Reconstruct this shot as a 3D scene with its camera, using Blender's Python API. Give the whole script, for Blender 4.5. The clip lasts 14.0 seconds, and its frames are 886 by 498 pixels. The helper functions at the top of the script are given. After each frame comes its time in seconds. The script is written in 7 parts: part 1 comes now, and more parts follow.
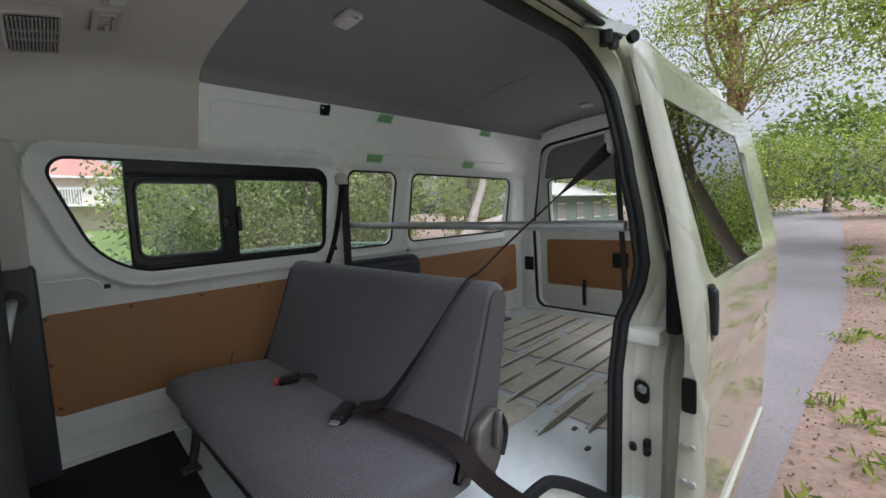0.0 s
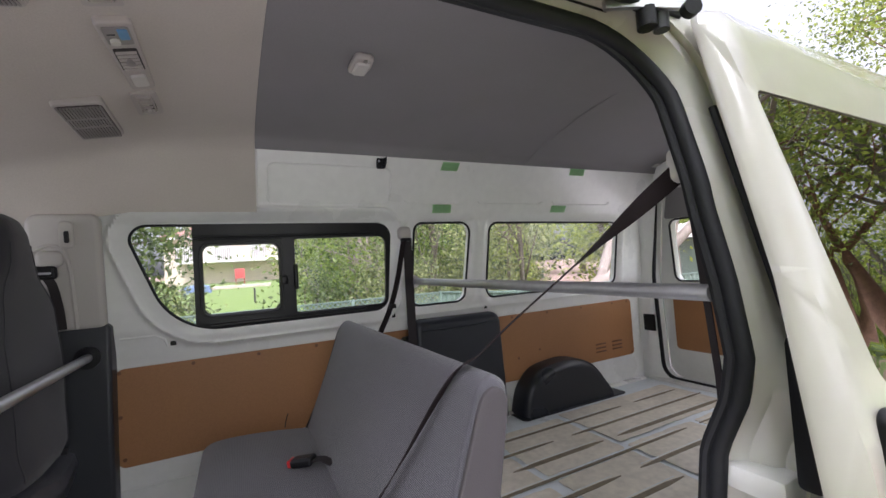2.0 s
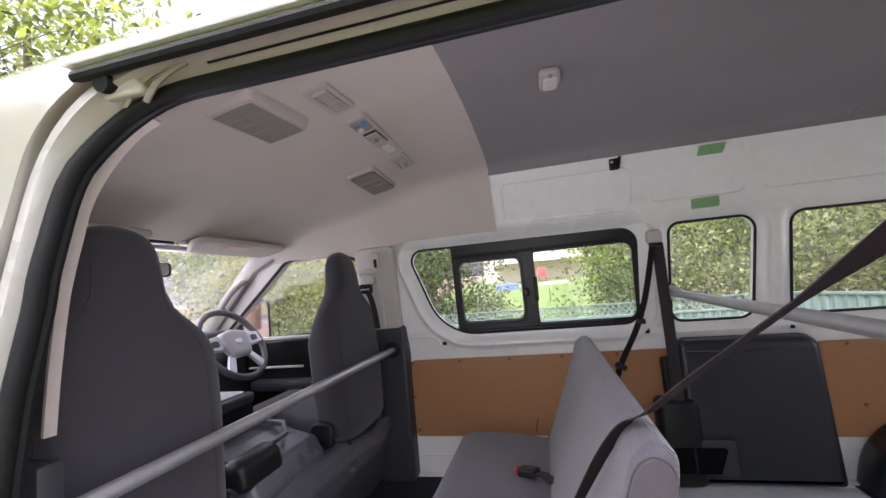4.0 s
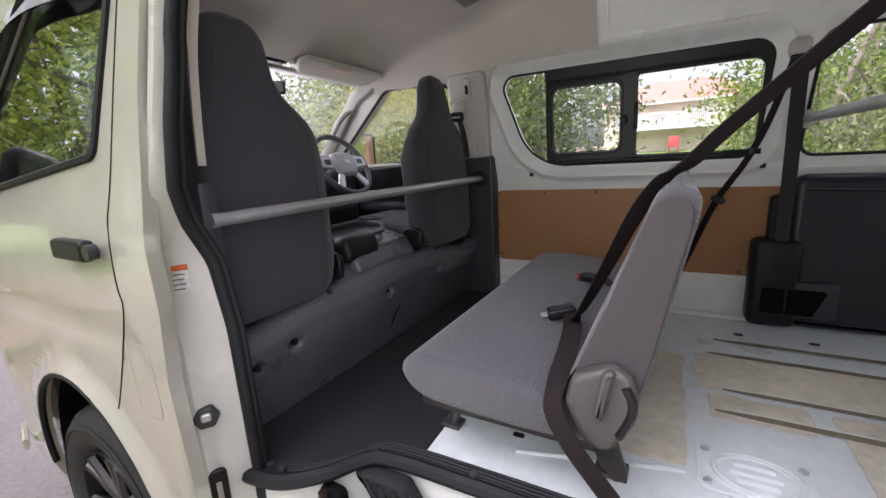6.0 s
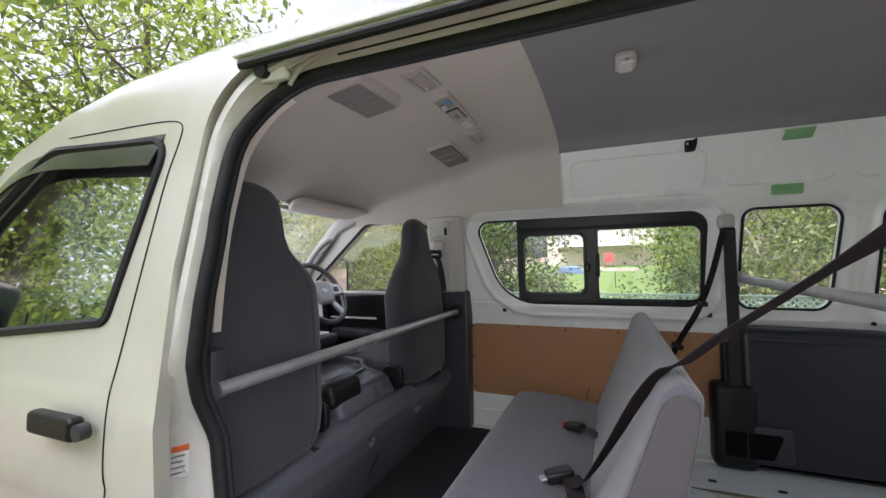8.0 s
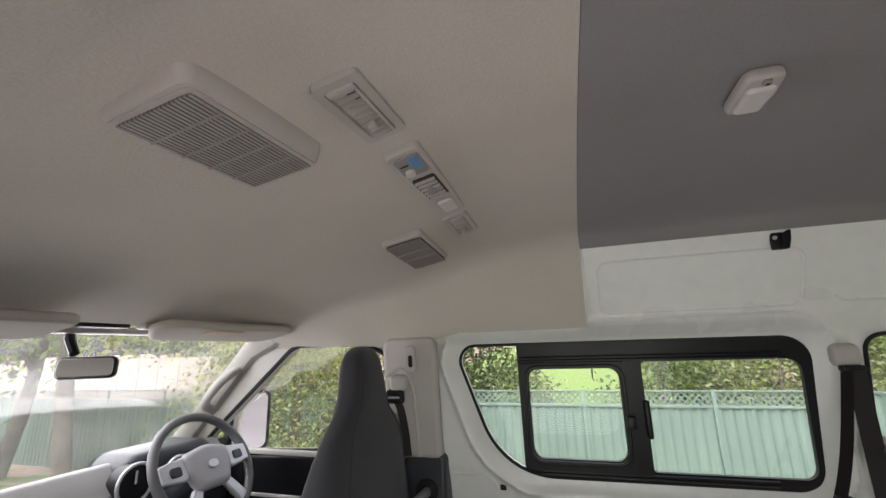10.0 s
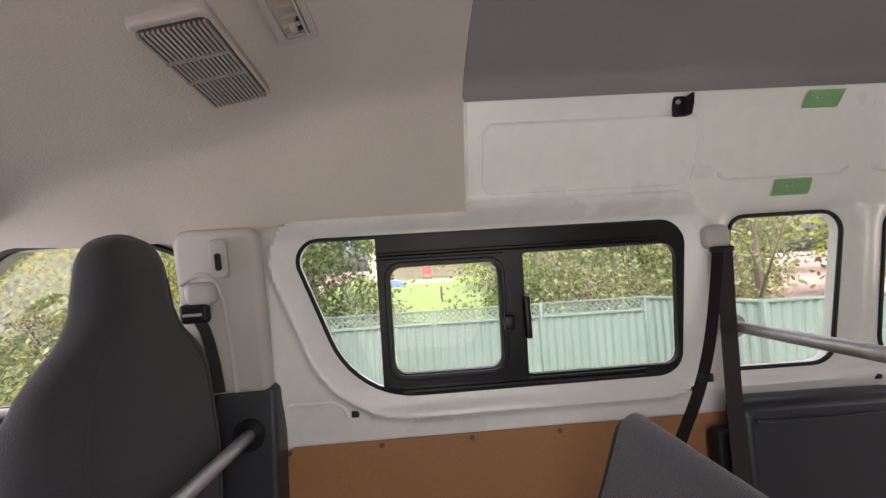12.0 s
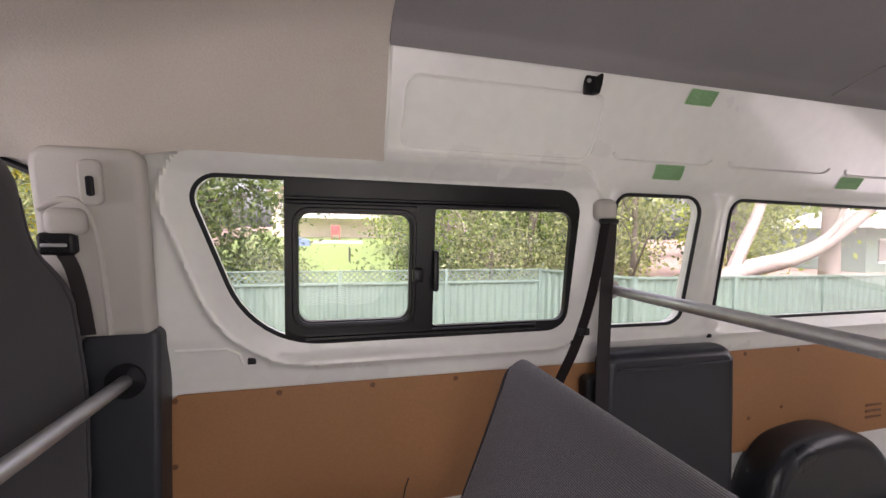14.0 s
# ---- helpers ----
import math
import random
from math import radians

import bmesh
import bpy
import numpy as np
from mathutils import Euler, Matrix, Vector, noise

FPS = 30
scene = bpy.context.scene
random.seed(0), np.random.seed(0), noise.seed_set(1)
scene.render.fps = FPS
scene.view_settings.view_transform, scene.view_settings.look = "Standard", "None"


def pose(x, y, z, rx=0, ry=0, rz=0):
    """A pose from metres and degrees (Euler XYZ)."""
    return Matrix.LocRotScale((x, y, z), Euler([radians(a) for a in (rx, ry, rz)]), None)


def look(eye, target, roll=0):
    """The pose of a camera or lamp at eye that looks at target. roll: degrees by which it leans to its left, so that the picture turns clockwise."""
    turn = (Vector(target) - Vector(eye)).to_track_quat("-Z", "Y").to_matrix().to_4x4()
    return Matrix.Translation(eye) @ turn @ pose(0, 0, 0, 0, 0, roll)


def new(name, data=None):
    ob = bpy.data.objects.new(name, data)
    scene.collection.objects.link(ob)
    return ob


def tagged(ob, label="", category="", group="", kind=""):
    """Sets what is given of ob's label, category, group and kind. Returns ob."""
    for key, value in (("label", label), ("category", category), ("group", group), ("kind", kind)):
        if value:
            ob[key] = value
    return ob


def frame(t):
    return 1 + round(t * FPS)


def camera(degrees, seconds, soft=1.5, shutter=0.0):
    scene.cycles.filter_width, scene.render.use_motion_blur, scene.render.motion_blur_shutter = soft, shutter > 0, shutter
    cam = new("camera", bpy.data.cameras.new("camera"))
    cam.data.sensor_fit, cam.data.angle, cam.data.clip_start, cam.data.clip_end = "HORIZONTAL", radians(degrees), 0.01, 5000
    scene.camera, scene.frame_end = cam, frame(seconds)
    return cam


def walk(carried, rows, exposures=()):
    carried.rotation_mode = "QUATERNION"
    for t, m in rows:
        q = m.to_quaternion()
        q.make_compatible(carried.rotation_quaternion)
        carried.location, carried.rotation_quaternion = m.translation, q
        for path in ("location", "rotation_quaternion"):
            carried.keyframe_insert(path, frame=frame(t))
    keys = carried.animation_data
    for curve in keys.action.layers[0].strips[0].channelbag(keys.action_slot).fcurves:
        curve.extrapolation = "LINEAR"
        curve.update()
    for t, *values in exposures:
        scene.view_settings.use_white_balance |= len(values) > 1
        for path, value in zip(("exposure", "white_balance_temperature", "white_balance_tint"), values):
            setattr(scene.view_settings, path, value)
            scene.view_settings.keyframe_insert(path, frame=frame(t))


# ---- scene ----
cam = camera(94.7, 14.0)
EXPOSURES = [(0, -0.1, 5800, 13), (1, 0.44, 5850, 17), (2, 0.56, 5950, 22), (3, 0.82, 5950, 27), (4.2, 0.88, 5950, 29), (6.5, 0.47, 6100, 21), (7.2, 0.46, 5850, 19), (9.5, 0.74, 6150, 20), (11, 0.72, 6350, 12), (12, 0.98, 6450, 27), (14, 1.05, 6450, 31)]
PATH = [
    (0, (-0.536, -1.267, 1.53), (0.875, 0.138, 1.346), -2.6),
    (0.5, (-0.457, -1.238, 1.506), (0.834, 0.286, 1.411), -3.4),
    (1, (-0.383, -1.225, 1.517), (0.784, 0.399, 1.5), -3.3),
    (1.5, (-0.24, -1.26, 1.533), (0.782, 0.458, 1.591), -3.3),
    (2, (-0.088, -1.261, 1.547), (0.816, 0.521, 1.627), -3.8),
    (2.5, (0.007, -1.241, 1.556), (0.751, 0.609, 1.716), -3.8),
    (3, (0.13, -1.289, 1.566), (0.422, 0.676, 1.798), -4.1),
    (3.5, (0.193, -1.327, 1.587), (0.055, 0.65, 1.852), -4.7),
    (4, (0.2, -1.291, 1.598), (-0.262, 0.647, 1.774), -5.2),
    (4.2, (0.195, -1.271, 1.603), (-0.378, 0.643, 1.701), -5.4),
    (6.3, (0.336, -1.376, 1.371), (-0.642, 0.314, 0.941), -3.0),
    (6.5, (0.329, -1.418, 1.373), (-0.63, 0.3, 1.012), -2.6),
    (7, (0.32, -1.508, 1.463), (-0.559, 0.282, 1.313), -1.5),
    (7.2, (0.306, -1.526, 1.492), (-0.542, 0.284, 1.405), -1.1),
    (9.3, (0.07, -1.053, 1.663), (-0.616, 0.804, 1.952), -1.2),
    (9.5, (0.051, -0.973, 1.698), (-0.627, 0.877, 2.041), -1.3),
    (10, (-0.047, -0.789, 1.783), (-0.615, 1.069, 2.258), -1.8),
    (10.5, (-0.148, -0.68, 1.83), (-0.616, 1.184, 2.383), -2.6),
    (11, (-0.145, -0.624, 1.86), (-0.534, 1.255, 2.423), -2.7),
    (11.5, (-0.108, -0.533, 1.823), (-0.302, 1.424, 2.188), -3.9),
    (12, (-0.121, -0.372, 1.68), (-0.023, 1.623, 1.792), -3.7),
    (12.5, (-0.128, -0.355, 1.654), (0.132, 1.628, 1.651), -2.1),
    (13, (-0.127, -0.363, 1.654), (0.177, 1.613, 1.613), -0.9),
    (13.5, (-0.133, -0.359, 1.655), (0.226, 1.608, 1.594), -0.0),
    (14, (-0.129, -0.378, 1.644), (0.393, 1.551, 1.576), 0.7),
]
walk(cam, [(t, look(eye, target, roll)) for t, eye, target, roll in PATH], EXPOSURES)
# ---------- world and light ----------
SUN_EL, SUN_ROT = radians(60), radians(200)
world = bpy.data.worlds.new("overcast_sky")
scene.world = world
world.use_nodes = True
wn = world.node_tree
wn.nodes.clear()
sky = wn.nodes.new("ShaderNodeTexSky")
sky.sky_type, sky.sun_disc = "NISHITA", False
sky.sun_elevation, sky.sun_rotation = SUN_EL, SUN_ROT
sky.air_density, sky.dust_density, sky.ozone_density = 1.0, 6.0, 1.0
wbg = wn.nodes.new("ShaderNodeBackground")
wbg.inputs["Strength"].default_value = 0.15
wout = wn.nodes.new("ShaderNodeOutputWorld")
whiten = wn.nodes.new("ShaderNodeHueSaturation")
whiten.inputs["Saturation"].default_value, whiten.inputs["Value"].default_value = 0.12, 1.8
wn.links.new(sky.outputs["Color"], whiten.inputs["Color"])
wn.links.new(whiten.outputs["Color"], wbg.inputs["Color"])
wn.links.new(wbg.outputs["Background"], wout.inputs["Surface"])
sun = new("sun", bpy.data.lights.new("sun", "SUN"))
sun.data.energy, sun.data.angle, sun.data.color = 2.6, radians(30), (1.0, 0.975, 0.94)
sun.matrix_world = look((0, 0, 0), (-math.sin(SUN_ROT) * math.cos(SUN_EL), -math.cos(SUN_ROT) * math.cos(SUN_EL), -math.sin(SUN_EL)))


# added lamps at open sliding door, tailgate window and windscreen, boosting the sky's light
for nm, size, at, watts in (("door_fill_lamp", (1.04, 1.16), (0.05, -0.86, 1.36), 3.6),):
    lamp = new(nm, bpy.data.lights.new(nm, "AREA"))
    lamp.data.shape, lamp.data.size, lamp.data.size_y = "RECTANGLE", size[0], size[1]
    lamp.data.energy, lamp.data.color = watts, (1.0, 0.97, 0.95)
    lamp.matrix_world = look(at, (at[0], at[1] + 1, at[2] - 0.20))
rear = new("tailgate_fill_lamp", bpy.data.lights.new("tailgate_fill_lamp", "AREA"))
rear.data.shape, rear.data.size, rear.data.size_y = "RECTANGLE", 1.15, 0.40
rear.data.energy, rear.data.color = 2.2, (1.0, 0.98, 0.96)
rear.matrix_world = look((2.68, 0.0, 1.545), (1.68, 0.0, 1.25))
front = new("windscreen_fill_lamp", bpy.data.lights.new("windscreen_fill_lamp", "AREA"))
front.data.shape, front.data.size, front.data.size_y = "RECTANGLE", 1.15, 0.6
front.data.energy, front.data.color = 6.5, (1.0, 0.98, 0.96)
front.matrix_world = look((-1.70, 0.0, 1.60), (-0.80, 0.0, 1.70))


# ---------- materials ----------
def material(name, base, rough=0.6, metal=0.0, vary=0.12, grain=60.0, bump=0.1, stain=3.0, coat=0.0, spec=0.5, bump_scale=None, island=0.0, sheen=0.0):
    """Node material: base colour varied at two scales, with fine relief."""
    m = bpy.data.materials.new(name)
    m.use_nodes = True
    nt = m.node_tree
    b = nt.nodes["Principled BSDF"]
    co = nt.nodes.new("ShaderNodeTexCoord")
    n1 = nt.nodes.new("ShaderNodeTexNoise")
    n1.inputs["Scale"].default_value, n1.inputs["Detail"].default_value = stain, 5
    n2 = nt.nodes.new("ShaderNodeTexNoise")
    n2.inputs["Scale"].default_value, n2.inputs["Detail"].default_value = grain, 4
    mixn = nt.nodes.new("ShaderNodeMath")
    mixn.operation = "ADD"
    nt.links.new(co.outputs["Object"], n1.inputs["Vector"])
    nt.links.new(co.outputs["Object"], n2.inputs["Vector"])
    nt.links.new(n1.outputs["Fac"], mixn.inputs[0])
    nt.links.new(n2.outputs["Fac"], mixn.inputs[1])
    last = mixn
    if island:
        geo = nt.nodes.new("ShaderNodeNewGeometry")
        ml = nt.nodes.new("ShaderNodeMath")
        ml.operation, ml.inputs[1].default_value = "MULTIPLY_ADD", island
        nt.links.new(geo.outputs["Random Per Island"], ml.inputs[0])
        nt.links.new(mixn.outputs[0], ml.inputs[2])
        last = ml
    ramp = nt.nodes.new("ShaderNodeMapRange")
    ramp.inputs["From Min"].default_value, ramp.inputs["From Max"].default_value = 0.6, 1.4 + island
    ramp.inputs["To Min"].default_value, ramp.inputs["To Max"].default_value = 1 - vary, 1 + vary
    nt.links.new(last.outputs[0], ramp.inputs["Value"])
    sc = nt.nodes.new("ShaderNodeVectorMath")
    sc.operation = "SCALE"
    sc.inputs[0].default_value = base
    nt.links.new(ramp.outputs["Result"], sc.inputs["Scale"])
    nt.links.new(sc.outputs["Vector"], b.inputs["Base Color"])
    rr = nt.nodes.new("ShaderNodeMapRange")
    rr.inputs["From Min"].default_value, rr.inputs["From Max"].default_value = 0.3, 0.7
    rr.inputs["To Min"].default_value, rr.inputs["To Max"].default_value = max(rough - 0.08, 0.02), min(rough + 0.08, 1)
    nt.links.new(n1.outputs["Fac"], rr.inputs["Value"])
    nt.links.new(rr.outputs["Result"], b.inputs["Roughness"])
    b.inputs["Metallic"].default_value = metal
    b.inputs["Sheen Weight"].default_value, b.inputs["Sheen Roughness"].default_value = sheen, 0.45
    b.inputs["Specular IOR Level"].default_value = spec
    b.inputs["Coat Weight"].default_value, b.inputs["Coat Roughness"].default_value = coat, 0.06
    if bump:
        bp = nt.nodes.new("ShaderNodeBump")
        bp.inputs["Strength"].default_value, bp.inputs["Distance"].default_value = bump, 0.004
        src = n2
        if bump_scale:
            src = nt.nodes.new("ShaderNodeTexNoise")
            src.inputs["Scale"].default_value, src.inputs["Detail"].default_value = bump_scale, 3
            nt.links.new(co.outputs["Object"], src.inputs["Vector"])
        nt.links.new(src.outputs["Fac"], bp.inputs["Height"])
        nt.links.new(bp.outputs["Normal"], b.inputs["Normal"])
    return m


def glass_material(name, tint, base=0.04, dust=0.0):
    m = bpy.data.materials.new(name)
    m.use_nodes = True
    nt = m.node_tree
    nt.nodes.clear()
    tr, gl = nt.nodes.new("ShaderNodeBsdfTransparent"), nt.nodes.new("ShaderNodeBsdfGlossy")
    tr.inputs["Color"].default_value = (*tint, 1)
    gl.inputs["Roughness"].default_value = 0.01
    fr, mx, out = nt.nodes.new("ShaderNodeLayerWeight"), nt.nodes.new("ShaderNodeMixShader"), nt.nodes.new("ShaderNodeOutputMaterial")
    fr.inputs["Blend"].default_value = 0.5
    pw, ma = nt.nodes.new("ShaderNodeMath"), nt.nodes.new("ShaderNodeMath")
    pw.operation, pw.inputs[1].default_value = "POWER", 5.0
    ma.operation, ma.inputs[1].default_value, ma.inputs[2].default_value = "MULTIPLY_ADD", 1 - base, base
    nt.links.new(fr.outputs["Facing"], pw.inputs[0])
    nt.links.new(pw.outputs[0], ma.inputs[0])
    nt.links.new(ma.outputs[0], mx.inputs["Fac"])
    nt.links.new(tr.outputs["BSDF"], mx.inputs[1])
    nt.links.new(gl.outputs["BSDF"], mx.inputs[2])
    last = mx
    if dust:
        co, dn, dm, ds, dx = (nt.nodes.new("ShaderNode" + k) for k in ("TexCoord", "TexNoise", "MapRange", "BsdfTranslucent", "MixShader"))
        dn.inputs["Scale"].default_value, dn.inputs["Detail"].default_value = 9.0, 8
        dm.inputs["From Min"].default_value, dm.inputs["From Max"].default_value = 0.35, 0.75
        dm.inputs["To Min"].default_value, dm.inputs["To Max"].default_value = dust * 0.6, dust * 1.7
        ds.inputs["Color"].default_value = (0.85, 0.84, 0.82, 1)
        nt.links.new(co.outputs["Object"], dn.inputs["Vector"])
        nt.links.new(dn.outputs["Fac"], dm.inputs["Value"])
        nt.links.new(dm.outputs["Result"], dx.inputs["Fac"])
        nt.links.new(mx.outputs["Shader"], dx.inputs[1])
        nt.links.new(ds.outputs["BSDF"], dx.inputs[2])
        last = dx
    nt.links.new(last.outputs["Shader"], out.inputs["Surface"])
    return m


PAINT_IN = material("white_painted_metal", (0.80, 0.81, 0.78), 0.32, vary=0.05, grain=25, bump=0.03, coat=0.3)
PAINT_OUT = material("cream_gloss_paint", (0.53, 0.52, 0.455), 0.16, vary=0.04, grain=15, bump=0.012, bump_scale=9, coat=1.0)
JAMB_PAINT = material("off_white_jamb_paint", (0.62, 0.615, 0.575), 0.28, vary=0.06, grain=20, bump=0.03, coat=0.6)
HEAD_BEIGE = material("beige_headliner_fabric", (0.52, 0.482, 0.432), 0.95, vary=0.08, grain=220, bump=0.25, spec=0.15)
HEAD_GREY = material("grey_headliner_fabric", (0.245, 0.236, 0.242), 0.95, vary=0.08, grain=260, bump=0.25, spec=0.15)
TRIM_LIGHT = material("light_grey_trim_plastic", (0.47, 0.45, 0.42), 0.5, vary=0.05, grain=300, bump=0.12)
TRIM_DARK = material("dark_grey_trim_plastic", (0.032, 0.035, 0.041), 0.45, vary=0.15, grain=350, bump=0.2)
TRIM_BLACK = material("black_plastic", (0.008, 0.0085, 0.0095), 0.40, vary=0.15, grain=200, bump=0.1, spec=0.33)
RUBBER = material("black_rubber", (0.011, 0.012, 0.0145), 0.6, vary=0.2, grain=80, bump=0.1, spec=0.35)
VINYL_BLACK = material("black_vinyl", (0.017, 0.020, 0.026), 0.33, vary=0.12, grain=160, bump=0.12)
HARDBOARD = material("brown_hardboard", (0.335, 0.163, 0.066), 0.55, vary=0.14, grain=180, bump=0.08, stain=2.5)
HARD_EDGE = material("dark_brown_screw", (0.16, 0.07, 0.03), 0.5)
SEAT_CLOTH = material("dark_grey_seat_cloth", (0.040, 0.039, 0.045), 0.85, vary=0.16, grain=420, bump=0.35, spec=0.3, sheen=0.22)
BENCH_CLOTH = material("grey_bench_cloth", (0.062, 0.060, 0.070), 0.72, vary=0.12, grain=480, bump=0.35, spec=0.45, sheen=0.30)
def rib_cloth(m, scale):
    """Fine woven ribs in a cloth's relief, their lit crests and shaded grooves coloured in."""
    nt = m.node_tree
    b = nt.nodes["Principled BSDF"]
    old = b.inputs["Normal"].links[0].from_node
    co, wv, bp = nt.nodes.new("ShaderNodeTexCoord"), nt.nodes.new("ShaderNodeTexWave"), nt.nodes.new("ShaderNodeBump")
    wv.bands_direction = "Z"
    dot, up = nt.nodes.new("ShaderNodeVectorMath"), nt.nodes.new("ShaderNodeCombineXYZ")
    dot.operation, dot.inputs[1].default_value = "DOT_PRODUCT", (0.85, 0, 0.85)
    nt.links.new(co.outputs["Object"], dot.inputs[0])
    nt.links.new(dot.outputs["Value"], up.inputs["Z"])
    wv.inputs["Scale"].default_value, wv.inputs["Distortion"].default_value = scale, 0.0
    bp.inputs["Strength"].default_value, bp.inputs["Distance"].default_value = 0.55, 0.002
    tone, cl = nt.nodes.new("ShaderNodeMapRange"), nt.nodes.new("ShaderNodeVectorMath")
    tone.inputs["To Min"].default_value, tone.inputs["To Max"].default_value = 0.76, 1.22
    cl.operation = "SCALE"
    nt.links.new(wv.outputs["Fac"], tone.inputs["Value"])
    nt.links.new(b.inputs["Base Color"].links[0].from_socket, cl.inputs[0])
    nt.links.new(tone.outputs["Result"], cl.inputs["Scale"])
    nt.links.new(cl.outputs["Vector"], b.inputs["Base Color"])
    nt.links.new(up.outputs["Vector"], wv.inputs["Vector"])
    nt.links.new(wv.outputs["Fac"], bp.inputs["Height"])
    nt.links.new(old.outputs["Normal"], bp.inputs["Normal"])
    nt.links.new(bp.outputs["Normal"], b.inputs["Normal"])


rib_cloth(BENCH_CLOTH, 75)
BENCH_SIDE = material("light_grey_bench_carpet", (0.064, 0.059, 0.061), 0.95, vary=0.14, grain=420, bump=0.5, spec=0.1)
MAT_BLACK = material("black_floor_mat", (0.020, 0.020, 0.023), 0.85, vary=0.25, grain=120, bump=0.4, spec=0.25)
BOX_PLASTIC = material("moulded_dark_plastic", (0.098, 0.101, 0.115), 0.33, vary=0.2, grain=90, bump=0.15, bump_scale=260)
STEEL = material("galvanised_tube", (0.62, 0.63, 0.65), 0.48, metal=1.0, vary=0.12, grain=40, bump=0.06)
STEEL_DARK = material("dark_steel", (0.12, 0.12, 0.125), 0.45, metal=0.9, vary=0.2)
WHEEL_RIM = material("worn_grey_wheel_leather", (0.10, 0.10, 0.105), 0.42, vary=0.2, grain=180, bump=0.2)
# near-black that paints the shade inside the socket and the step opening
SHADE_BLACK = material("painted_shade_black", (0.004, 0.004, 0.005), 0.85, vary=0.1, spec=0.1)
HINGE_GREY = material("grey_brown_hinge_plastic", (0.065, 0.058, 0.056), 0.42, vary=0.1, grain=260, bump=0.12)
HUB_GREY = material("mid_grey_hub_plastic", (0.42, 0.42, 0.44), 0.5, vary=0.06, grain=260, bump=0.1)
PILLAR_GREY = material("grey_pillar_plastic", (0.30, 0.29, 0.27), 0.55, vary=0.06, grain=300, bump=0.1)
BRACKET_BROWN = material("greasy_brown_steel", (0.045, 0.028, 0.022), 0.4, metal=0.4, vary=0.3, grain=60, bump=0.2)
SILVER = material("silver_plastic", (0.55, 0.56, 0.58), 0.35, metal=0.5, vary=0.05, grain=90, bump=0.02)
WEBBING = material("black_seat_belt_webbing", (0.018, 0.0135, 0.0145), 0.7, vary=0.15, grain=500, bump=0.3)
WEB_BROWN = material("brown_seat_belt_webbing", (0.018, 0.0135, 0.0145), 0.8, vary=0.12, grain=500, bump=0.3, spec=0.12)
RED = material("red_button_plastic", (0.55, 0.03, 0.03), 0.4)
GREEN_TAPE = material("green_masking_tape", (0.40, 0.70, 0.37), 0.7, vary=0.12, grain=140, bump=0.15)
BLUE = material("blue_plastic", (0.10, 0.25, 0.46), 0.4)
ORANGE = material("orange_label", (0.75, 0.16, 0.04), 0.5)
LABEL = material("white_label", (0.72, 0.72, 0.72), 0.5)
TAUPE = material("taupe_ceiling_plastic", (0.43, 0.395, 0.365), 0.55, vary=0.05, grain=300, bump=0.1)
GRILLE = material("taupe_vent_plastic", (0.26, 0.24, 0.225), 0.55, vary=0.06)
# backing darkened so its colour carries the shade between blades and slats
GRILLE_BACK = material("vent_gap_shade", (0.035, 0.030, 0.028), 0.8)
LENS = material("frosted_lamp_lens", (0.55, 0.53, 0.50), 0.35, vary=0.03)
DASH_TOP = material("windscreen_lit_dash_grey", (0.20, 0.195, 0.19), 0.5, vary=0.06, grain=300, bump=0.12)
DEFLECT = material("smoked_gloss_plastic", (0.012, 0.012, 0.013), 0.08, vary=0.1, grain=20, bump=0)
MIRROR = material("mirror_silver", (0.85, 0.86, 0.86), 0.03, metal=1.0, vary=0.0, bump=0)
FLOOR_PAINT = material("pale_grey_blue_floor_paint", (0.68, 0.74, 0.76), 0.35, vary=0.10, grain=30, bump=0.05, coat=0.2)
RESIDUE = material("beige_glue_residue", (0.64, 0.60, 0.50), 0.5, vary=0.20, grain=34, bump=0.25, stain=7)
GROOVE = material("grimy_floor_groove", (0.19, 0.16, 0.105), 0.7, vary=0.3, grain=30, bump=0.2)
TYRE = material("tyre_rubber", (0.02, 0.02, 0.021), 0.75, vary=0.2, grain=90, bump=0.2)
GLASS = glass_material("clear_window_glass", (0.95, 0.97, 0.95), 0.04, 0.035)
GLASS_DARK = glass_material("tinted_privacy_glass", (0.10, 0.11, 0.10), 0.30)


# ---------- builders ----------
def part(name, bm, mat, parent=None, label="", smooth=True):
    me = bpy.data.meshes.new(name)
    bmesh.ops.recalc_face_normals(bm, faces=bm.faces[:])
    bm.to_mesh(me)
    bm.free()
    for q in (mat if isinstance(mat, (list, tuple)) else [mat]):
        me.materials.append(q)
    if smooth:
        me.polygons.foreach_set("use_smooth", [True] * len(me.polygons))
        me.set_sharp_from_angle(angle=radians(38))
    ob = new(name, me)
    if parent is not None:
        ob.parent = parent
        ob.matrix_parent_inverse = parent.matrix_world.inverted()
    if label:
        tagged(ob, label=label)
    return ob


def thing(name, at, label, category, group="", kind=""):
    ob = new(name)
    ob.empty_display_size = 0.05
    ob.location = at
    bpy.context.view_layer.update()
    return tagged(ob, label, category, group, kind)


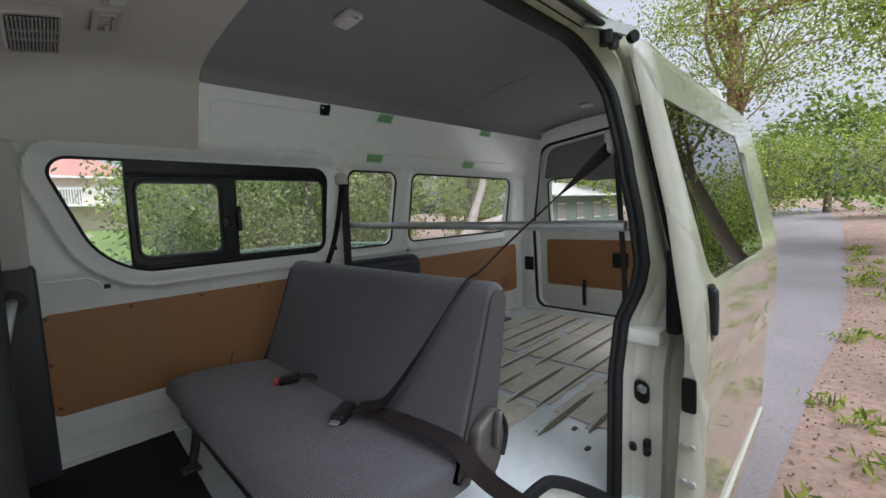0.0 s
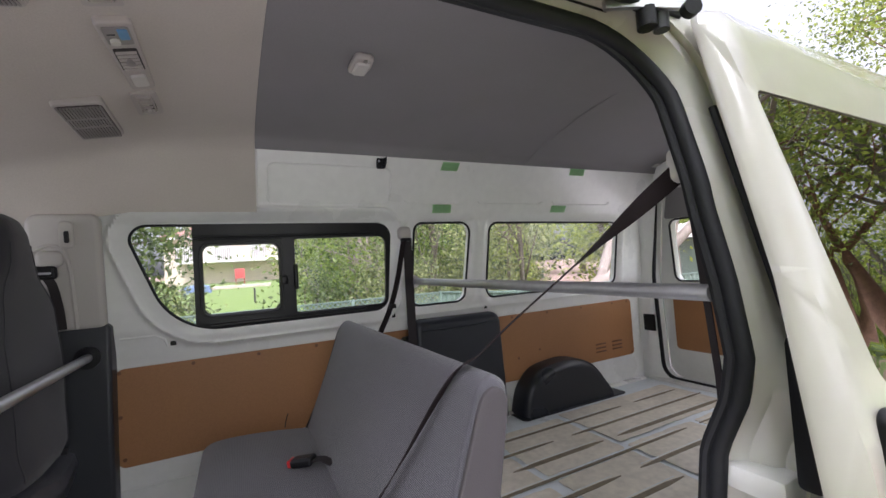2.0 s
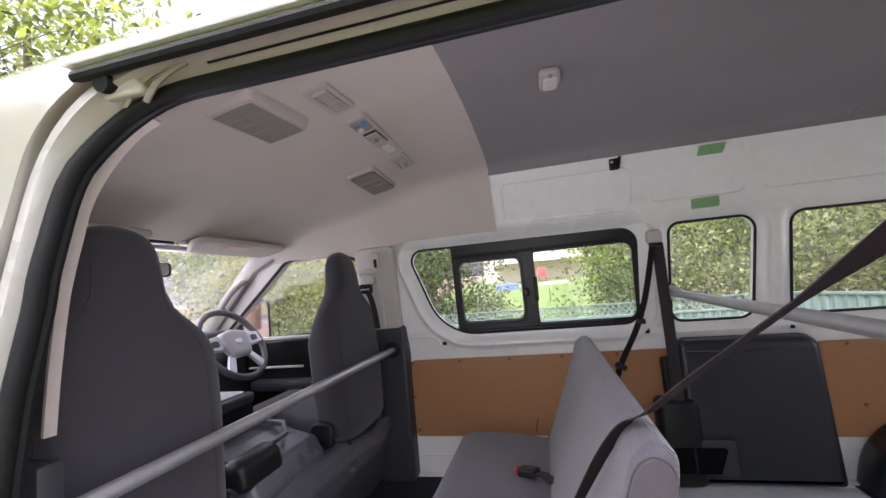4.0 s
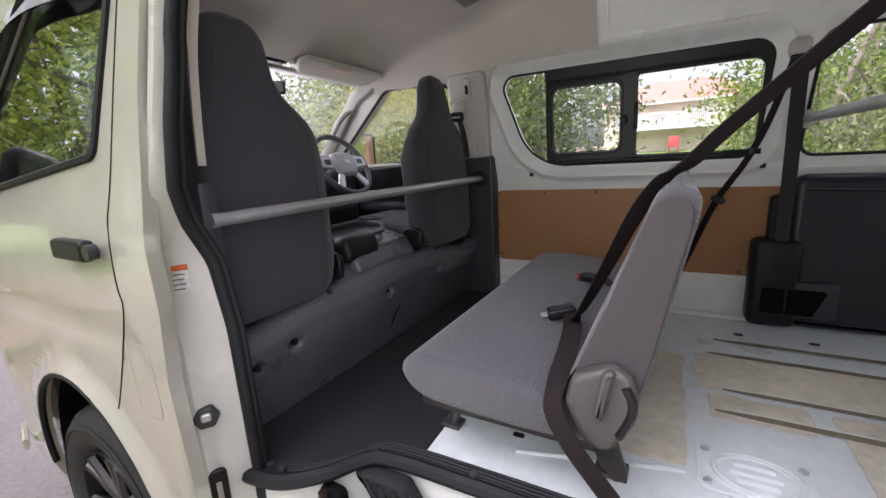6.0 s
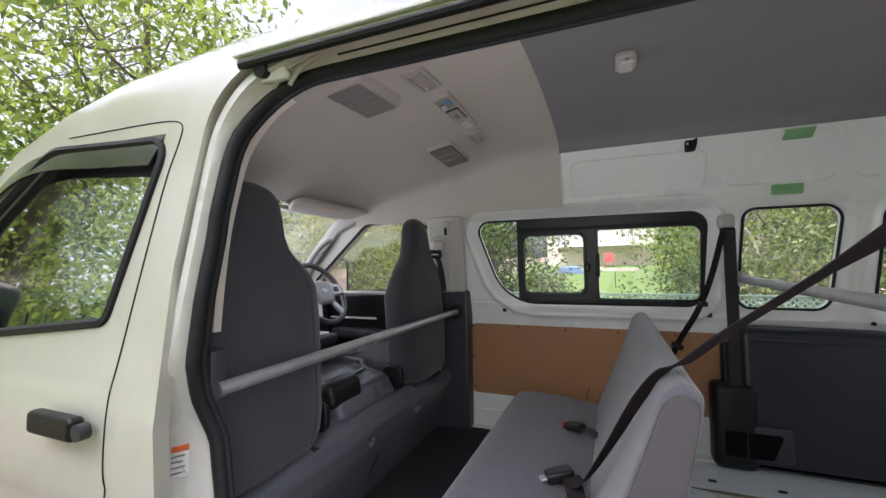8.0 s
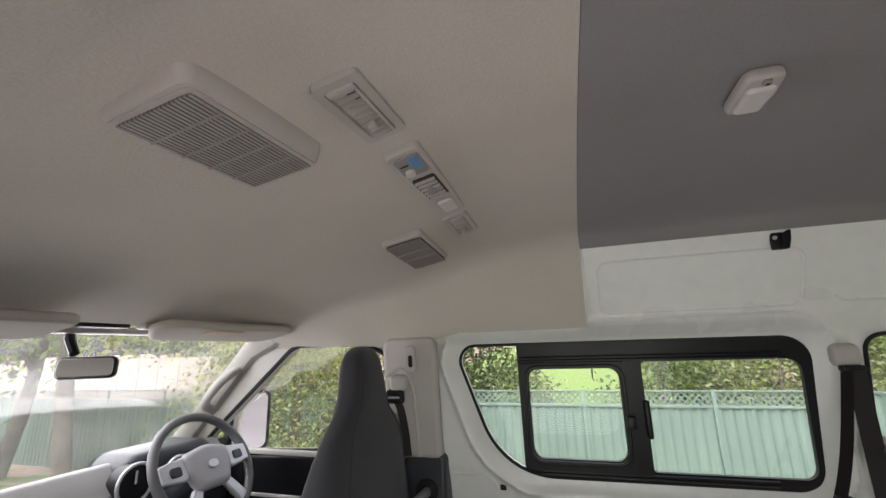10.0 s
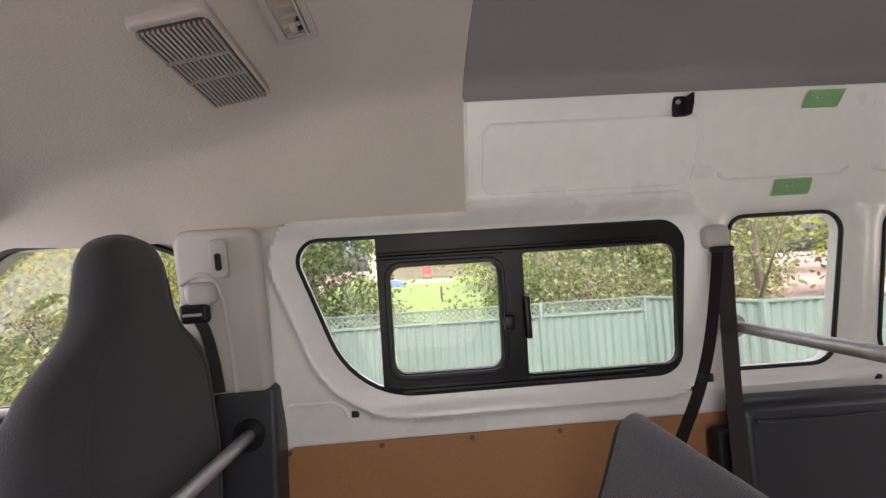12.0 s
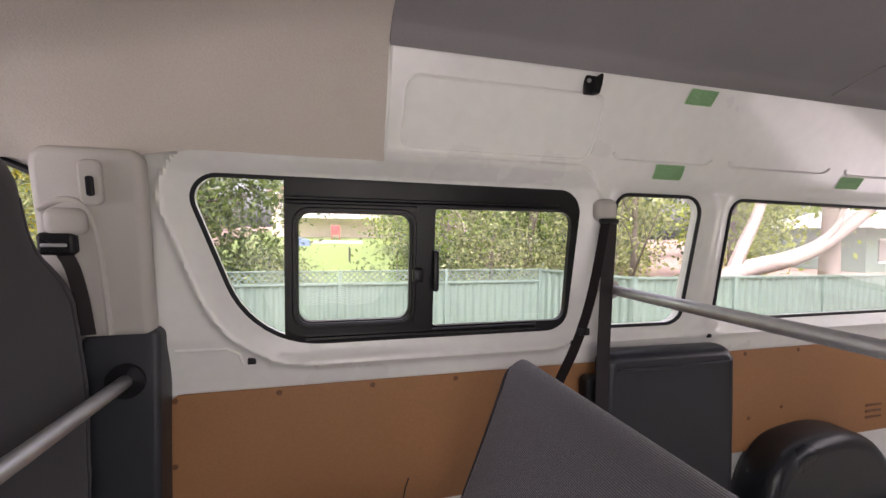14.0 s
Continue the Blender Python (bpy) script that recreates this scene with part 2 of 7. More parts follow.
def box(bm, x0, x1, y0, y1, z0, z1, bevel=0.0, seg=2, m=None):
    r = bmesh.ops.create_cube(bm, size=1.0)
    vs = r["verts"]
    for v in vs:
        v.co = Vector(((x0 + x1) / 2 + v.co.x * (x1 - x0), (y0 + y1) / 2 + v.co.y * (y1 - y0), (z0 + z1) / 2 + v.co.z * (z1 - z0)))
    if bevel:
        es = list({e for v in vs for e in v.link_edges})
        vs = bmesh.ops.bevel(bm, geom=es, offset=bevel, segments=seg, affect="EDGES", profile=0.5)["verts"]
        vs = list(vs)
    if m is not None:
        isl = set(vs)
        for v in isl:
            v.co = m @ v.co
    return bm


def bmbox(*a, **k):
    return box(bmesh.new(), *a, **k)


def fillet(poly, seg=7):
    """Closed outline from (x, y, radius) corners."""
    out = []
    n = len(poly)
    for i in range(n):
        p, a, b = Vector(poly[i][:2]), Vector(poly[i - 1][:2]), Vector(poly[(i + 1) % n][:2])
        r = poly[i][2] if len(poly[i]) > 2 else 0
        u, w = (a - p), (b - p)
        lu, lw = u.length, w.length
        u.normalize(), w.normalize()
        if r <= 0 or abs(u.dot(w)) > 0.9995:
            out.append(p)
            continue
        half = math.acos(max(-1, min(1, u.dot(w)))) / 2
        t = min(r / math.tan(half), lu * 0.48, lw * 0.48)
        r2 = t * math.tan(half)
        c = p + (u + w).normalized() * (r2 / math.sin(half))
        s, e = p + u * t - c, p + w * t - c
        ang = math.atan2(s.x * e.y - s.y * e.x, s.dot(e))
        for k in range(seg + 1):
            f = ang * k / seg
            out.append(c + Vector((s.x * math.cos(f) - s.y * math.sin(f), s.x * math.sin(f) + s.y * math.cos(f))))
    return out


def rrect(x0, x1, y0, y1, r, seg=5):
    return fillet([(x0, y0, r), (x1, y0, r), (x1, y1, r), (x0, y1, r)], seg)


def spline(pts, n=8, closed=False):
    """Catmull-Rom through points of any dimension."""
    P = [Vector(p) for p in pts]
    out = []
    m = len(P)
    for i in range(m if closed else m - 1):
        if closed:
            p0, p1, p2, p3 = P[i - 1], P[i], P[(i + 1) % m], P[(i + 2) % m]
        else:
            p0, p1, p2, p3 = P[max(i - 1, 0)], P[i], P[i + 1], P[min(i + 2, m - 1)]
        for k in range(n):
            t = k / n
            out.append(0.5 * ((2 * p1) + (p2 - p0) * t + (2 * p0 - 5 * p1 + 4 * p2 - p3) * t * t + (3 * p1 - p0 - 3 * p2 + p3) * t ** 3))
    if not closed:
        out.append(P[-1])
    return out


def outline_normals(o):
    n = len(o)
    area = sum(o[i - 1].x * o[i].y - o[i].x * o[i - 1].y for i in range(n))
    sg = 1 if area > 0 else -1
    res = []
    for i in range(n):
        d = (o[(i + 1) % n] - o[i - 1])
        d = d.normalized() if d.length else Vector((1, 0))
        res.append(Vector((d.y, -d.x)) * sg)
    return res


def slab(outline, thick, r, m=None, deform=None, bm=None, steps=4, crown=0.0):
    """A slab with rounded rims: outline in u, v; thickness along w, centred; then the pose m."""
    bm = bm or bmesh.new()
    o = [Vector(p[:2]) for p in outline]
    nn = outline_normals(o)
    r = min(r, thick / 2 - 1e-5)
    rings = []
    h = thick / 2
    prof = [(r + 0.002, -h)] if not crown else []
    for k in range(steps + 1):
        a = math.pi / 2 * k / steps
        prof.append((r * (1 - math.sin(a)), -h + r - r * math.cos(a)))
    for k in range(steps + 1):
        a = math.pi / 2 * k / steps
        prof.append((r * (1 - math.cos(a)), h - r + r * math.sin(a)))
    if not crown:
        prof.append((r + 0.002, h))
    new_verts = []
    for ins, w in prof:
        ring = [bm.verts.new((p.x - n.x * ins, p.y - n.y * ins, w)) for p, n in zip(o, nn)]
        rings.append(ring)
        new_verts += ring
    c = len(o)
    for a, b in zip(rings, rings[1:]):
        for i in range(c):
            j = (i + 1) % c
            bm.faces.new((a[i], a[j], b[j], b[i]))
    if crown:
        cen = sum(o, Vector((0, 0))) / c
        for ring, sgn in ((rings[0], -1), (rings[-1], 1)):
            prev = ring
            for s, lift in ((0.66, 0.55), (0.33, 0.88)):
                cur = [bm.verts.new((cen.x + (v.co.x - cen.x) * s / (1 if prev is ring else 0.66), cen.y + (v.co.y - cen.y) * s / (1 if prev is ring else 0.66), sgn * (h + crown * lift))) for v in prev]
                new_verts += cur
                for i in range(c):
                    j = (i + 1) % c
                    bm.faces.new((prev[i], prev[j], cur[j], cur[i]))
                prev = cur
            bm.faces.new(prev if sgn > 0 else prev[::-1])
    else:
        bm.faces.new(rings[0][::-1])
        bm.faces.new(rings[-1])
    for v in new_verts:
        if deform:
            v.co = deform(v.co)
        if m is not None:
            v.co = m @ v.co
    return bm


def frames_along(pts, closed=False):
    P = [Vector(p) for p in pts]
    n = len(P)
    T = []
    for i in range(n):
        a = P[i - 1] if (i > 0 or closed) else P[i]
        b = P[(i + 1) % n] if (i < n - 1 or closed) else P[i]
        T.append((b - a).normalized())
    up = Vector((0, 0, 1)) if abs(T[0].z) < 0.9 else Vector((1, 0, 0))
    N = []
    cur = (up - T[0] * up.dot(T[0])).normalized()
    for t in T:
        cur = (cur - t * cur.dot(t)).normalized()
        N.append(cur.copy())
    return P, T, N


def tube(pts, rad, seg=10, closed=False, bm=None, caps=True, flat=1.0):
    bm = bm or bmesh.new()
    P, T, N = frames_along(pts, closed)
    rings = []
    for i, (p, t, n) in enumerate(zip(P, T, N)):
        b = t.cross(n)
        rr = rad[i] if isinstance(rad, (list, tuple)) else rad
        rings.append([bm.verts.new(p + (n * math.cos(2 * math.pi * k / seg) + b * math.sin(2 * math.pi * k / seg) * flat) * rr) for k in range(seg)])
    cnt = len(rings)
    for i in range(cnt if closed else cnt - 1):
        a, b = rings[i], rings[(i + 1) % cnt]
        for k in range(seg):
            j = (k + 1) % seg
            bm.faces.new((a[k], a[j], b[j], b[k]))
    if caps and not closed:
        bm.faces.new(rings[0][::-1])
        bm.faces.new(rings[-1])
    return bm


def ribbon(pts, width, thick, side, bm=None):
    """A strap along points; side: the direction of its width, or one for each point."""
    bm = bm or bmesh.new()
    P, T, _ = frames_along(pts)
    rings = []
    for i, (p, t) in enumerate(zip(P, T)):
        s = Vector(side[i]) if isinstance(side[0], (list, tuple, Vector)) else Vector(side)
        s = (s - t * s.dot(t)).normalized()
        n = t.cross(s)
        w = width[min(i, len(width) - 1)] if isinstance(width, (list, tuple)) else width
        rings.append([bm.verts.new(p + s * a * w / 2 + n * b * thick / 2) for a, b in ((-1, -1), (1, -1), (1, 1), (-1, 1))])
    for a, b in zip(rings, rings[1:]):
        for k in range(4):
            j = (k + 1) % 4
            bm.faces.new((a[k], a[j], b[j], b[k]))
    bm.faces.new(rings[0][::-1])
    bm.faces.new(rings[-1])
    return bm


def cyl(p, q, r, seg=16, bm=None, r2=None):
    return tube([p, q], [r, r if r2 is None else r2], seg, bm=bm)


def sweep_profile(pts, prof, axes, closed=True, bm=None):
    """prof: (a, b) pairs laid along axes[i] = (A, B) at each point."""
    bm = bm or bmesh.new()
    rings = [[bm.verts.new(Vector(p) + A * a + B * b) for a, b in prof] for p, (A, B) in zip(pts, axes)]
    n = len(rings)
    for i in range(n if closed else n - 1):
        r0, r1 = rings[i], rings[(i + 1) % n]
        for k in range(len(prof) - 1):
            bm.faces.new((r0[k], r0[k + 1], r1[k + 1], r1[k]))
    return bm


def inside(px, pz, poly):
    """Which points lie in the polygon (numpy)."""
    res = np.zeros(px.shape, bool)
    x, z = np.array([p.x for p in poly]), np.array([p.y for p in poly])
    x2, z2 = np.roll(x, 1), np.roll(z, 1)
    for a, b, c, d in zip(x, z, x2, z2):
        if b != d:
            res ^= ((b > pz) != (d > pz)) & (px < (c - a) * (pz - b) / (d - b) + a)
    return res


def near(px, pz, poly, closed=True):
    """Distance of points from an outline (numpy)."""
    best = np.full(px.shape, 1e9)
    q = list(poly) + ([poly[0]] if closed else [])
    for a, b in zip(q, q[1:]):
        dx, dz = b.x - a.x, b.y - a.y
        L = dx * dx + dz * dz
        if L < 1e-12:
            continue
        t = np.clip(((px - a.x) * dx + (pz - a.y) * dz) / L, 0, 1)
        best = np.minimum(best, np.hypot(px - a.x - t * dx, pz - a.y - t * dz))
    return best


def sheet(outer, holes, step, place, thick, back=None):
    """Sheet with real openings: outline and holes in (u, v); place(u, v) arrays -> xyz array; back(u, v) gives the far side."""
    from mathutils.geometry import delaunay_2d_cdt
    loops = [outer] + list(holes)
    verts, edges = [], []
    for lp in loops:
        base = len(verts)
        verts += [Vector(p[:2]) for p in lp]
        edges += [(base + i, base + (i + 1) % len(lp)) for i in range(len(lp))]
    us = [p.x for p in outer]
    vs = [p.y for p in outer]
    gu, gv = np.meshgrid(np.arange(min(us) + step / 2, max(us), step), np.arange(min(vs) + step / 2, max(vs), step))
    gu, gv = gu.ravel(), gv.ravel()
    ok = inside(gu, gv, outer)
    for h in holes:
        ok &= ~inside(gu, gv, h)
    gu, gv = gu[ok], gv[ok]
    clear = np.full(gu.shape, True)
    for lp in loops:
        clear &= near(gu, gv, lp) > step * 0.45
    verts += [Vector((a, b)) for a, b in zip(gu[clear], gv[clear])]
    ov, _, of, *_ = delaunay_2d_cdt(verts, edges, [], 0, 1e-6)
    u, v = np.array([p.x for p in ov]), np.array([p.y for p in ov])
    tri = np.array([f for f in of if len(f) == 3])
    cu, cv = u[tri].mean(1), v[tri].mean(1)
    keep = inside(cu, cv, outer)
    for h in holes:
        keep &= ~inside(cu, cv, h)
    tri = tri[keep]
    front = place(u, v)
    rear = back(u, v) if back else front + np.array(thick)
    n = len(u)
    ecount = {}
    for t in tri:
        for a, b in ((t[0], t[1]), (t[1], t[2]), (t[2], t[0])):
            key = (min(a, b), max(a, b))
            ecount[key] = (ecount.get(key, (0,))[0] + 1, a, b)
    faces = [tuple(int(i) for i in t) for t in tri] + [tuple(int(i) + n for i in t[::-1]) for t in tri]
    faces += [(int(b), int(a), int(a) + n, int(b) + n) for c, a, b in ecount.values() if c == 1]
    me = bpy.data.meshes.new("sheet")
    me.from_pydata([tuple(p) for p in np.vstack((front, rear))], [], faces)
    bm = bmesh.new()
    bm.from_mesh(me)
    bpy.data.meshes.remove(me)
    bmesh.ops.delete(bm, geom=[w for w in bm.verts if not w.link_faces], context="VERTS")
    return bm


def smooth_interp(table):
    p = spline([(b, a) for a, b in table], 10)
    a, b = np.array([q.y for q in p]), np.array([q.x for q in p])
    return lambda z: np.interp(z, a, b)


def interp(table):
    a, b = np.array([t[0] for t in table]), np.array([t[1] for t in table])
    return lambda z: np.interp(z, a, b)
# ---------- the van: shell ----------
FLOOR_Z = 0.62
wall_y = interp([(0.50, 0.845), (1.22, 0.842), (1.30, 0.822), (1.36, 0.80), (1.80, 0.768), (1.86, 0.722), (2.105, 0.600), (2.19, 0.592)])
skin_y = smooth_interp([(0.20, 0.88), (0.45, 0.925), (0.95, 0.945), (1.25, 0.94), (1.42, 0.905), (1.95, 0.80), (2.07, 0.75), (2.18, 0.64), (2.25, 0.50), (2.29, 0.30)])

W1 = fillet([(-0.50, 1.792, 0.06), (-0.335, 1.335, 0.26), (0.615, 1.338, 0.07), (0.645, 1.788, 0.07)], 10)
W2 = fillet([(0.785, 1.787, 0.05), (0.752, 1.335, 0.05), (1.085, 1.333, 0.06), (1.140, 1.788, 0.06)])
W3 = fillet([(1.275, 1.785, 0.06), (1.232, 1.338, 0.06), (2.330, 1.338, 0.06), (2.372, 1.774, 0.06)])


def smooth_pulse(d, c, w):
    return np.exp(-((d - c) / w) ** 2)


def right_wall(u, v):
    y = wall_y(v)
    d1, d2, d3 = near(u, v, W1), near(u, v, W2), near(u, v, W3)
    y = y - 0.020 * smooth_pulse(d1, 0.064, np.where(d1 > 0.064, 0.011, 0.022)) + 0.016 * smooth_pulse(d1, 0.0, 0.020)
    dd = np.minimum(d2, d3)
    y = y + 0.022 * np.clip(1 - dd / 0.045, 0, 1) ** 1.5 - 0.004 * smooth_pulse(dd, 0.055, 0.015)
    y = wall_y(v) + (y - wall_y(v)) * np.clip((1.852 - v) / 0.02 + (u > -0.02) * 9, 0, 1)
    belt = smooth_pulse(v, 1.288, 0.014) * (u > -0.30) * (u < 2.3)
    y = y - 0.008 * belt
    return np.stack((u, y, v), 1)


wall_right = tagged(part("wall_right", sheet(
    fillet([(-0.575, 0.55), (2.60, 0.55), (2.60, 2.16), (-0.003, 2.16), (-0.003, 1.852), (-0.575, 1.852)]), [W1, W2, W3], 0.0095, right_wall, None,
    lambda u, v: np.stack((u, wall_y(v) + 0.055, v), 1)), PAINT_IN), "white painted pressed-steel inner side of the van with three windows", "van wall", kind="structure")


def on_wall(x, z, off=0.0):
    return Vector((x, float(wall_y(z)) - off, z))


def on_skin(x, z, off=0.0):
    p = right_wall(np.array([x]), np.array([z]))[0]
    return Vector((x, float(p[1]) - off, z))


# pressed lines in the upper wall
def bead(points, rad=0.006):
    part("swage_line", tube([on_skin(x, z, 0.0) for x, z in points], rad, 6), PAINT_IN, wall_right)


P1 = [(p.x, p.y) for p in rrect(0.045, 0.62, 1.876, 2.042, 0.035, 5)]
bead(P1 + P1[:1], 0.005)
for x0, x1 in ((0.70, 1.08), (1.15, 1.62), (1.70, 2.20)):
    bead([(x0, 1.902), (x0 + 0.015, 1.889), (x0 + 0.03, 1.884), (x1 - 0.03, 1.884), (x1 - 0.015, 1.889), (x1, 1.902)], 0.005)
bead([(-0.52, 1.335), (-0.40, 1.335), (-0.37, 1.315), (-0.362, 1.285)], 0.005)
bead([(-0.54, 0.72), (-0.30, 0.722), (-0.05, 0.722)], 0.005)

# small holes and plugs along the belt
for x, z, s in ((-0.341, 1.295, 0.011), (0.640, 1.300, 0.011), (1.227, 1.283, 0.009)):
    part("hole_plug", bmbox(x - s, x + s, on_skin(x, z).y - 0.003, on_skin(x, z).y + 0.012, z - s, z + s, bevel=0.003), TRIM_BLACK, wall_right)


# window glass, rubber, and the sliding unit
def window_thing(name, label, outline):
    w = thing(name, on_wall(outline[0].x, outline[0].y), label, "window", kind="structure")
    pts = [on_wall(p.x, p.y, -0.018) for p in outline]
    part("rubber_seal", tube(pts, 0.0065, 6, closed=True), RUBBER, w)
    return w


def pane(parent, outline, off=-0.034, name="pane", mat=None):
    bm = bmesh.new()
    bm.faces.new([bm.verts.new(on_wall(p.x, p.y, off)) for p in outline])
    bmesh.ops.triangulate(bm, faces=bm.faces[:])
    ob = part(name, bm, mat or GLASS, parent, smooth=False)
    ob.visible_shadow = False
    return ob


window_1 = window_thing("window_1", "sliding side window in a black frame with clear front pane", W1)
window_2 = window_thing("window_2", "narrow fixed side window with black rubber edge", W2)
window_3 = window_thing("window_3", "long fixed rear side window with black rubber edge", W3)
pane(window_1, W1)
pane(window_2, W2)
pane(window_3, W3)
FRAME1 = fillet([(-0.255, 1.790), (-0.255, 1.352, 0.02), (-0.16, 1.338, 0.02), (0.612, 1.340, 0.065), (0.642, 1.786, 0.065)])
G_SL = rrect(-0.219, 0.088, 1.398, 1.700, 0.034, 5)
G_P2 = fillet([(0.161, 1.720, 0.012), (0.161, 1.370, 0.012), (0.607, 1.370, 0.035), (0.615, 1.722, 0.04)])
part("window_frame", sheet(FRAME1, [G_SL, G_P2], 0.05, lambda u, v: np.stack((u, wall_y(v) + 0.012, v), 1), (0, 0.018, 0)), TRIM_BLACK, window_1)
RING = rrect(-0.250, 0.128, 1.362, 1.722, 0.04, 5)
part("sliding_frame", sheet(RING, [rrect(-0.222, 0.091, 1.395, 1.703, 0.036, 5)], 0.05, lambda u, v: np.stack((u, wall_y(v) - 0.004, v), 1), (0, 0.018, 0)), TRIM_BLACK, window_1)
part("sliding_frame_lip", tube([on_wall(p.x, p.y, 0.008) for p in rrect(-0.228, 0.098, 1.389, 1.709, 0.04, 5)], 0.006, 6, closed=True), TRIM_BLACK, window_1)
for z0, x0, x1 in ((1.738, -0.25, 0.56), (1.728, -0.25, 0.56), (1.352, -0.20, 0.50), (1.362, -0.20, 0.50)):
    part("slide_rail", tube([on_wall(x0, z0, 0.0), on_wall(x1, z0, 0.0)], 0.005, 6), TRIM_BLACK, window_1)
part("centre_post", sheet(fillet([(0.103, 1.725), (0.103, 1.365), (0.158, 1.365), (0.158, 1.725)]), [], 0.1, lambda u, v: np.stack((u, wall_y(v) - 0.006, v), 1), (0, 0.02, 0)), TRIM_BLACK, window_1)
part("latch", bmbox(0.092, 0.122, 0.755, 0.778, 1.508, 1.548, bevel=0.006), TRIM_BLACK, window_1)
part("latch_lever", bmbox(0.150, 0.168, 0.752, 0.775, 1.48, 1.60, bevel=0.007), TRIM_BLACK, window_1)

# hardboard linings
def hardboard(x0, x1, z0, z1, r, label):
    b = part("hardboard_panel", slab(rrect(x0, x1, z0, z1, r), 0.005, 0.0015, Matrix(((1, 0, 0, 0), (0, 0, 1, 0.8335), (0, 1, 0, 0), (0, 0, 0, 1)))), HARDBOARD)
    tagged(b, label, "lining panel", "hardboard linings")
    return b


def screw(parent, x, z, y=0.8315):
    part("screw_cap", slab(fillet([(0.008 * math.cos(a * math.pi / 4), 0.008 * math.sin(a * math.pi / 4)) for a in range(8)]), 0.006, 0.002, Matrix(((1, 0, 0, x), (0, 0, 1, y), (0, 1, 0, z), (0, 0, 0, 1)))), HARD_EDGE, parent)


hb1 = hardboard(-0.543, 0.79, 0.818, 1.212, 0.03, "brown hardboard lining panel screwed to the van wall")
for x in (-0.53, -0.272, -0.013, 0.245, 0.50):
    screw(hb1, x, 1.197)
for x, z in ((-0.53, 1.02), (-0.52, 0.85), (-0.10, 0.835), (0.30, 0.835), (0.6, 0.835)):
    screw(hb1, x, z)
part("scuff", tube([(0.082, 0.829, 0.84), (0.088, 0.829, 0.87), (0.098, 0.829, 0.90)], 0.0022, 5), TRIM_BLACK, hb1)
hb2 = hardboard(1.30, 2.492, 0.810, 1.212, 0.03, "brown hardboard lining panel with vent slots near the tailgate")
for x in (1.42, 1.70, 2.0, 2.30, 2.45):
    screw(hb2, x, 1.197)
for x, z in ((1.45, 0.94), (1.62, 0.97), (2.47, 0.83)):
    screw(hb2, x, z)
for gx in (2.11, 2.27):
    for i in range(3):
        part("vent_slot", bmbox(gx, gx + 0.10, 0.8285, 0.832, 0.868 + i * 0.026, 0.880 + i * 0.026, bevel=0.0015, seg=1), HARD_EDGE, hb2)

# wall below the linings has a low ledge
part("wall_ledge", bmbox(-0.56, 2.58, 0.80, 0.86, 0.60, 0.632, bevel=0.012), PAINT_IN, wall_right)

# ---------- floor ----------
FLOOR_OUT = [Vector(p) for p in ((-0.78, 0.86), (-0.78, -0.80), (-0.60, -0.795), (-0.50, -0.775), (-0.41, -0.705), (-0.36, -0.63), (-0.30, -0.592), (-0.06, -0.578), (0.56, -0.570), (0.62, -0.60), (0.645, -0.70), (0.65, -0.86), (2.80, -0.86), (2.80, 0.86))]
floor = tagged(part("floor", sheet(FLOOR_OUT[::-1], [], 0.08, lambda u, v: np.stack((u, v, FLOOR_Z + 0.0025 * np.sin(u * 3.1) * np.sin(v * 4.3 + 1)), 1), (0, 0, -0.03)), FLOOR_PAINT), "pale grey ribbed steel van floor with beige glue residue patches", "van floor", kind="structure")


def patch(x0, x1, y0, y1, seed):
    """A thin film of old glue with a ragged rim."""
    o = []
    for p in rrect(x0, x1, y0, y1, 0.012, 3):
        o.append(p)
    d = []
    for p, q in zip(o, o[1:] + o[:1]):
        k = max(1, int((q - p).length / 0.03))
        d += [p + (q - p) * i / k for i in range(k)]
    nn = outline_normals(d)
    d = [p + n * (0.010 * noise.noise(Vector((p.x * 14, p.y * 14, seed))) + 0.004 * noise.noise(Vector((p.x * 60, p.y * 60, seed)))) for p, n in zip(d, nn)]
    part("residue_patch", slab(d, 0.0030, 0.0008, pose(0, 0, FLOOR_Z + 0.0042), steps=1), RESIDUE, floor)


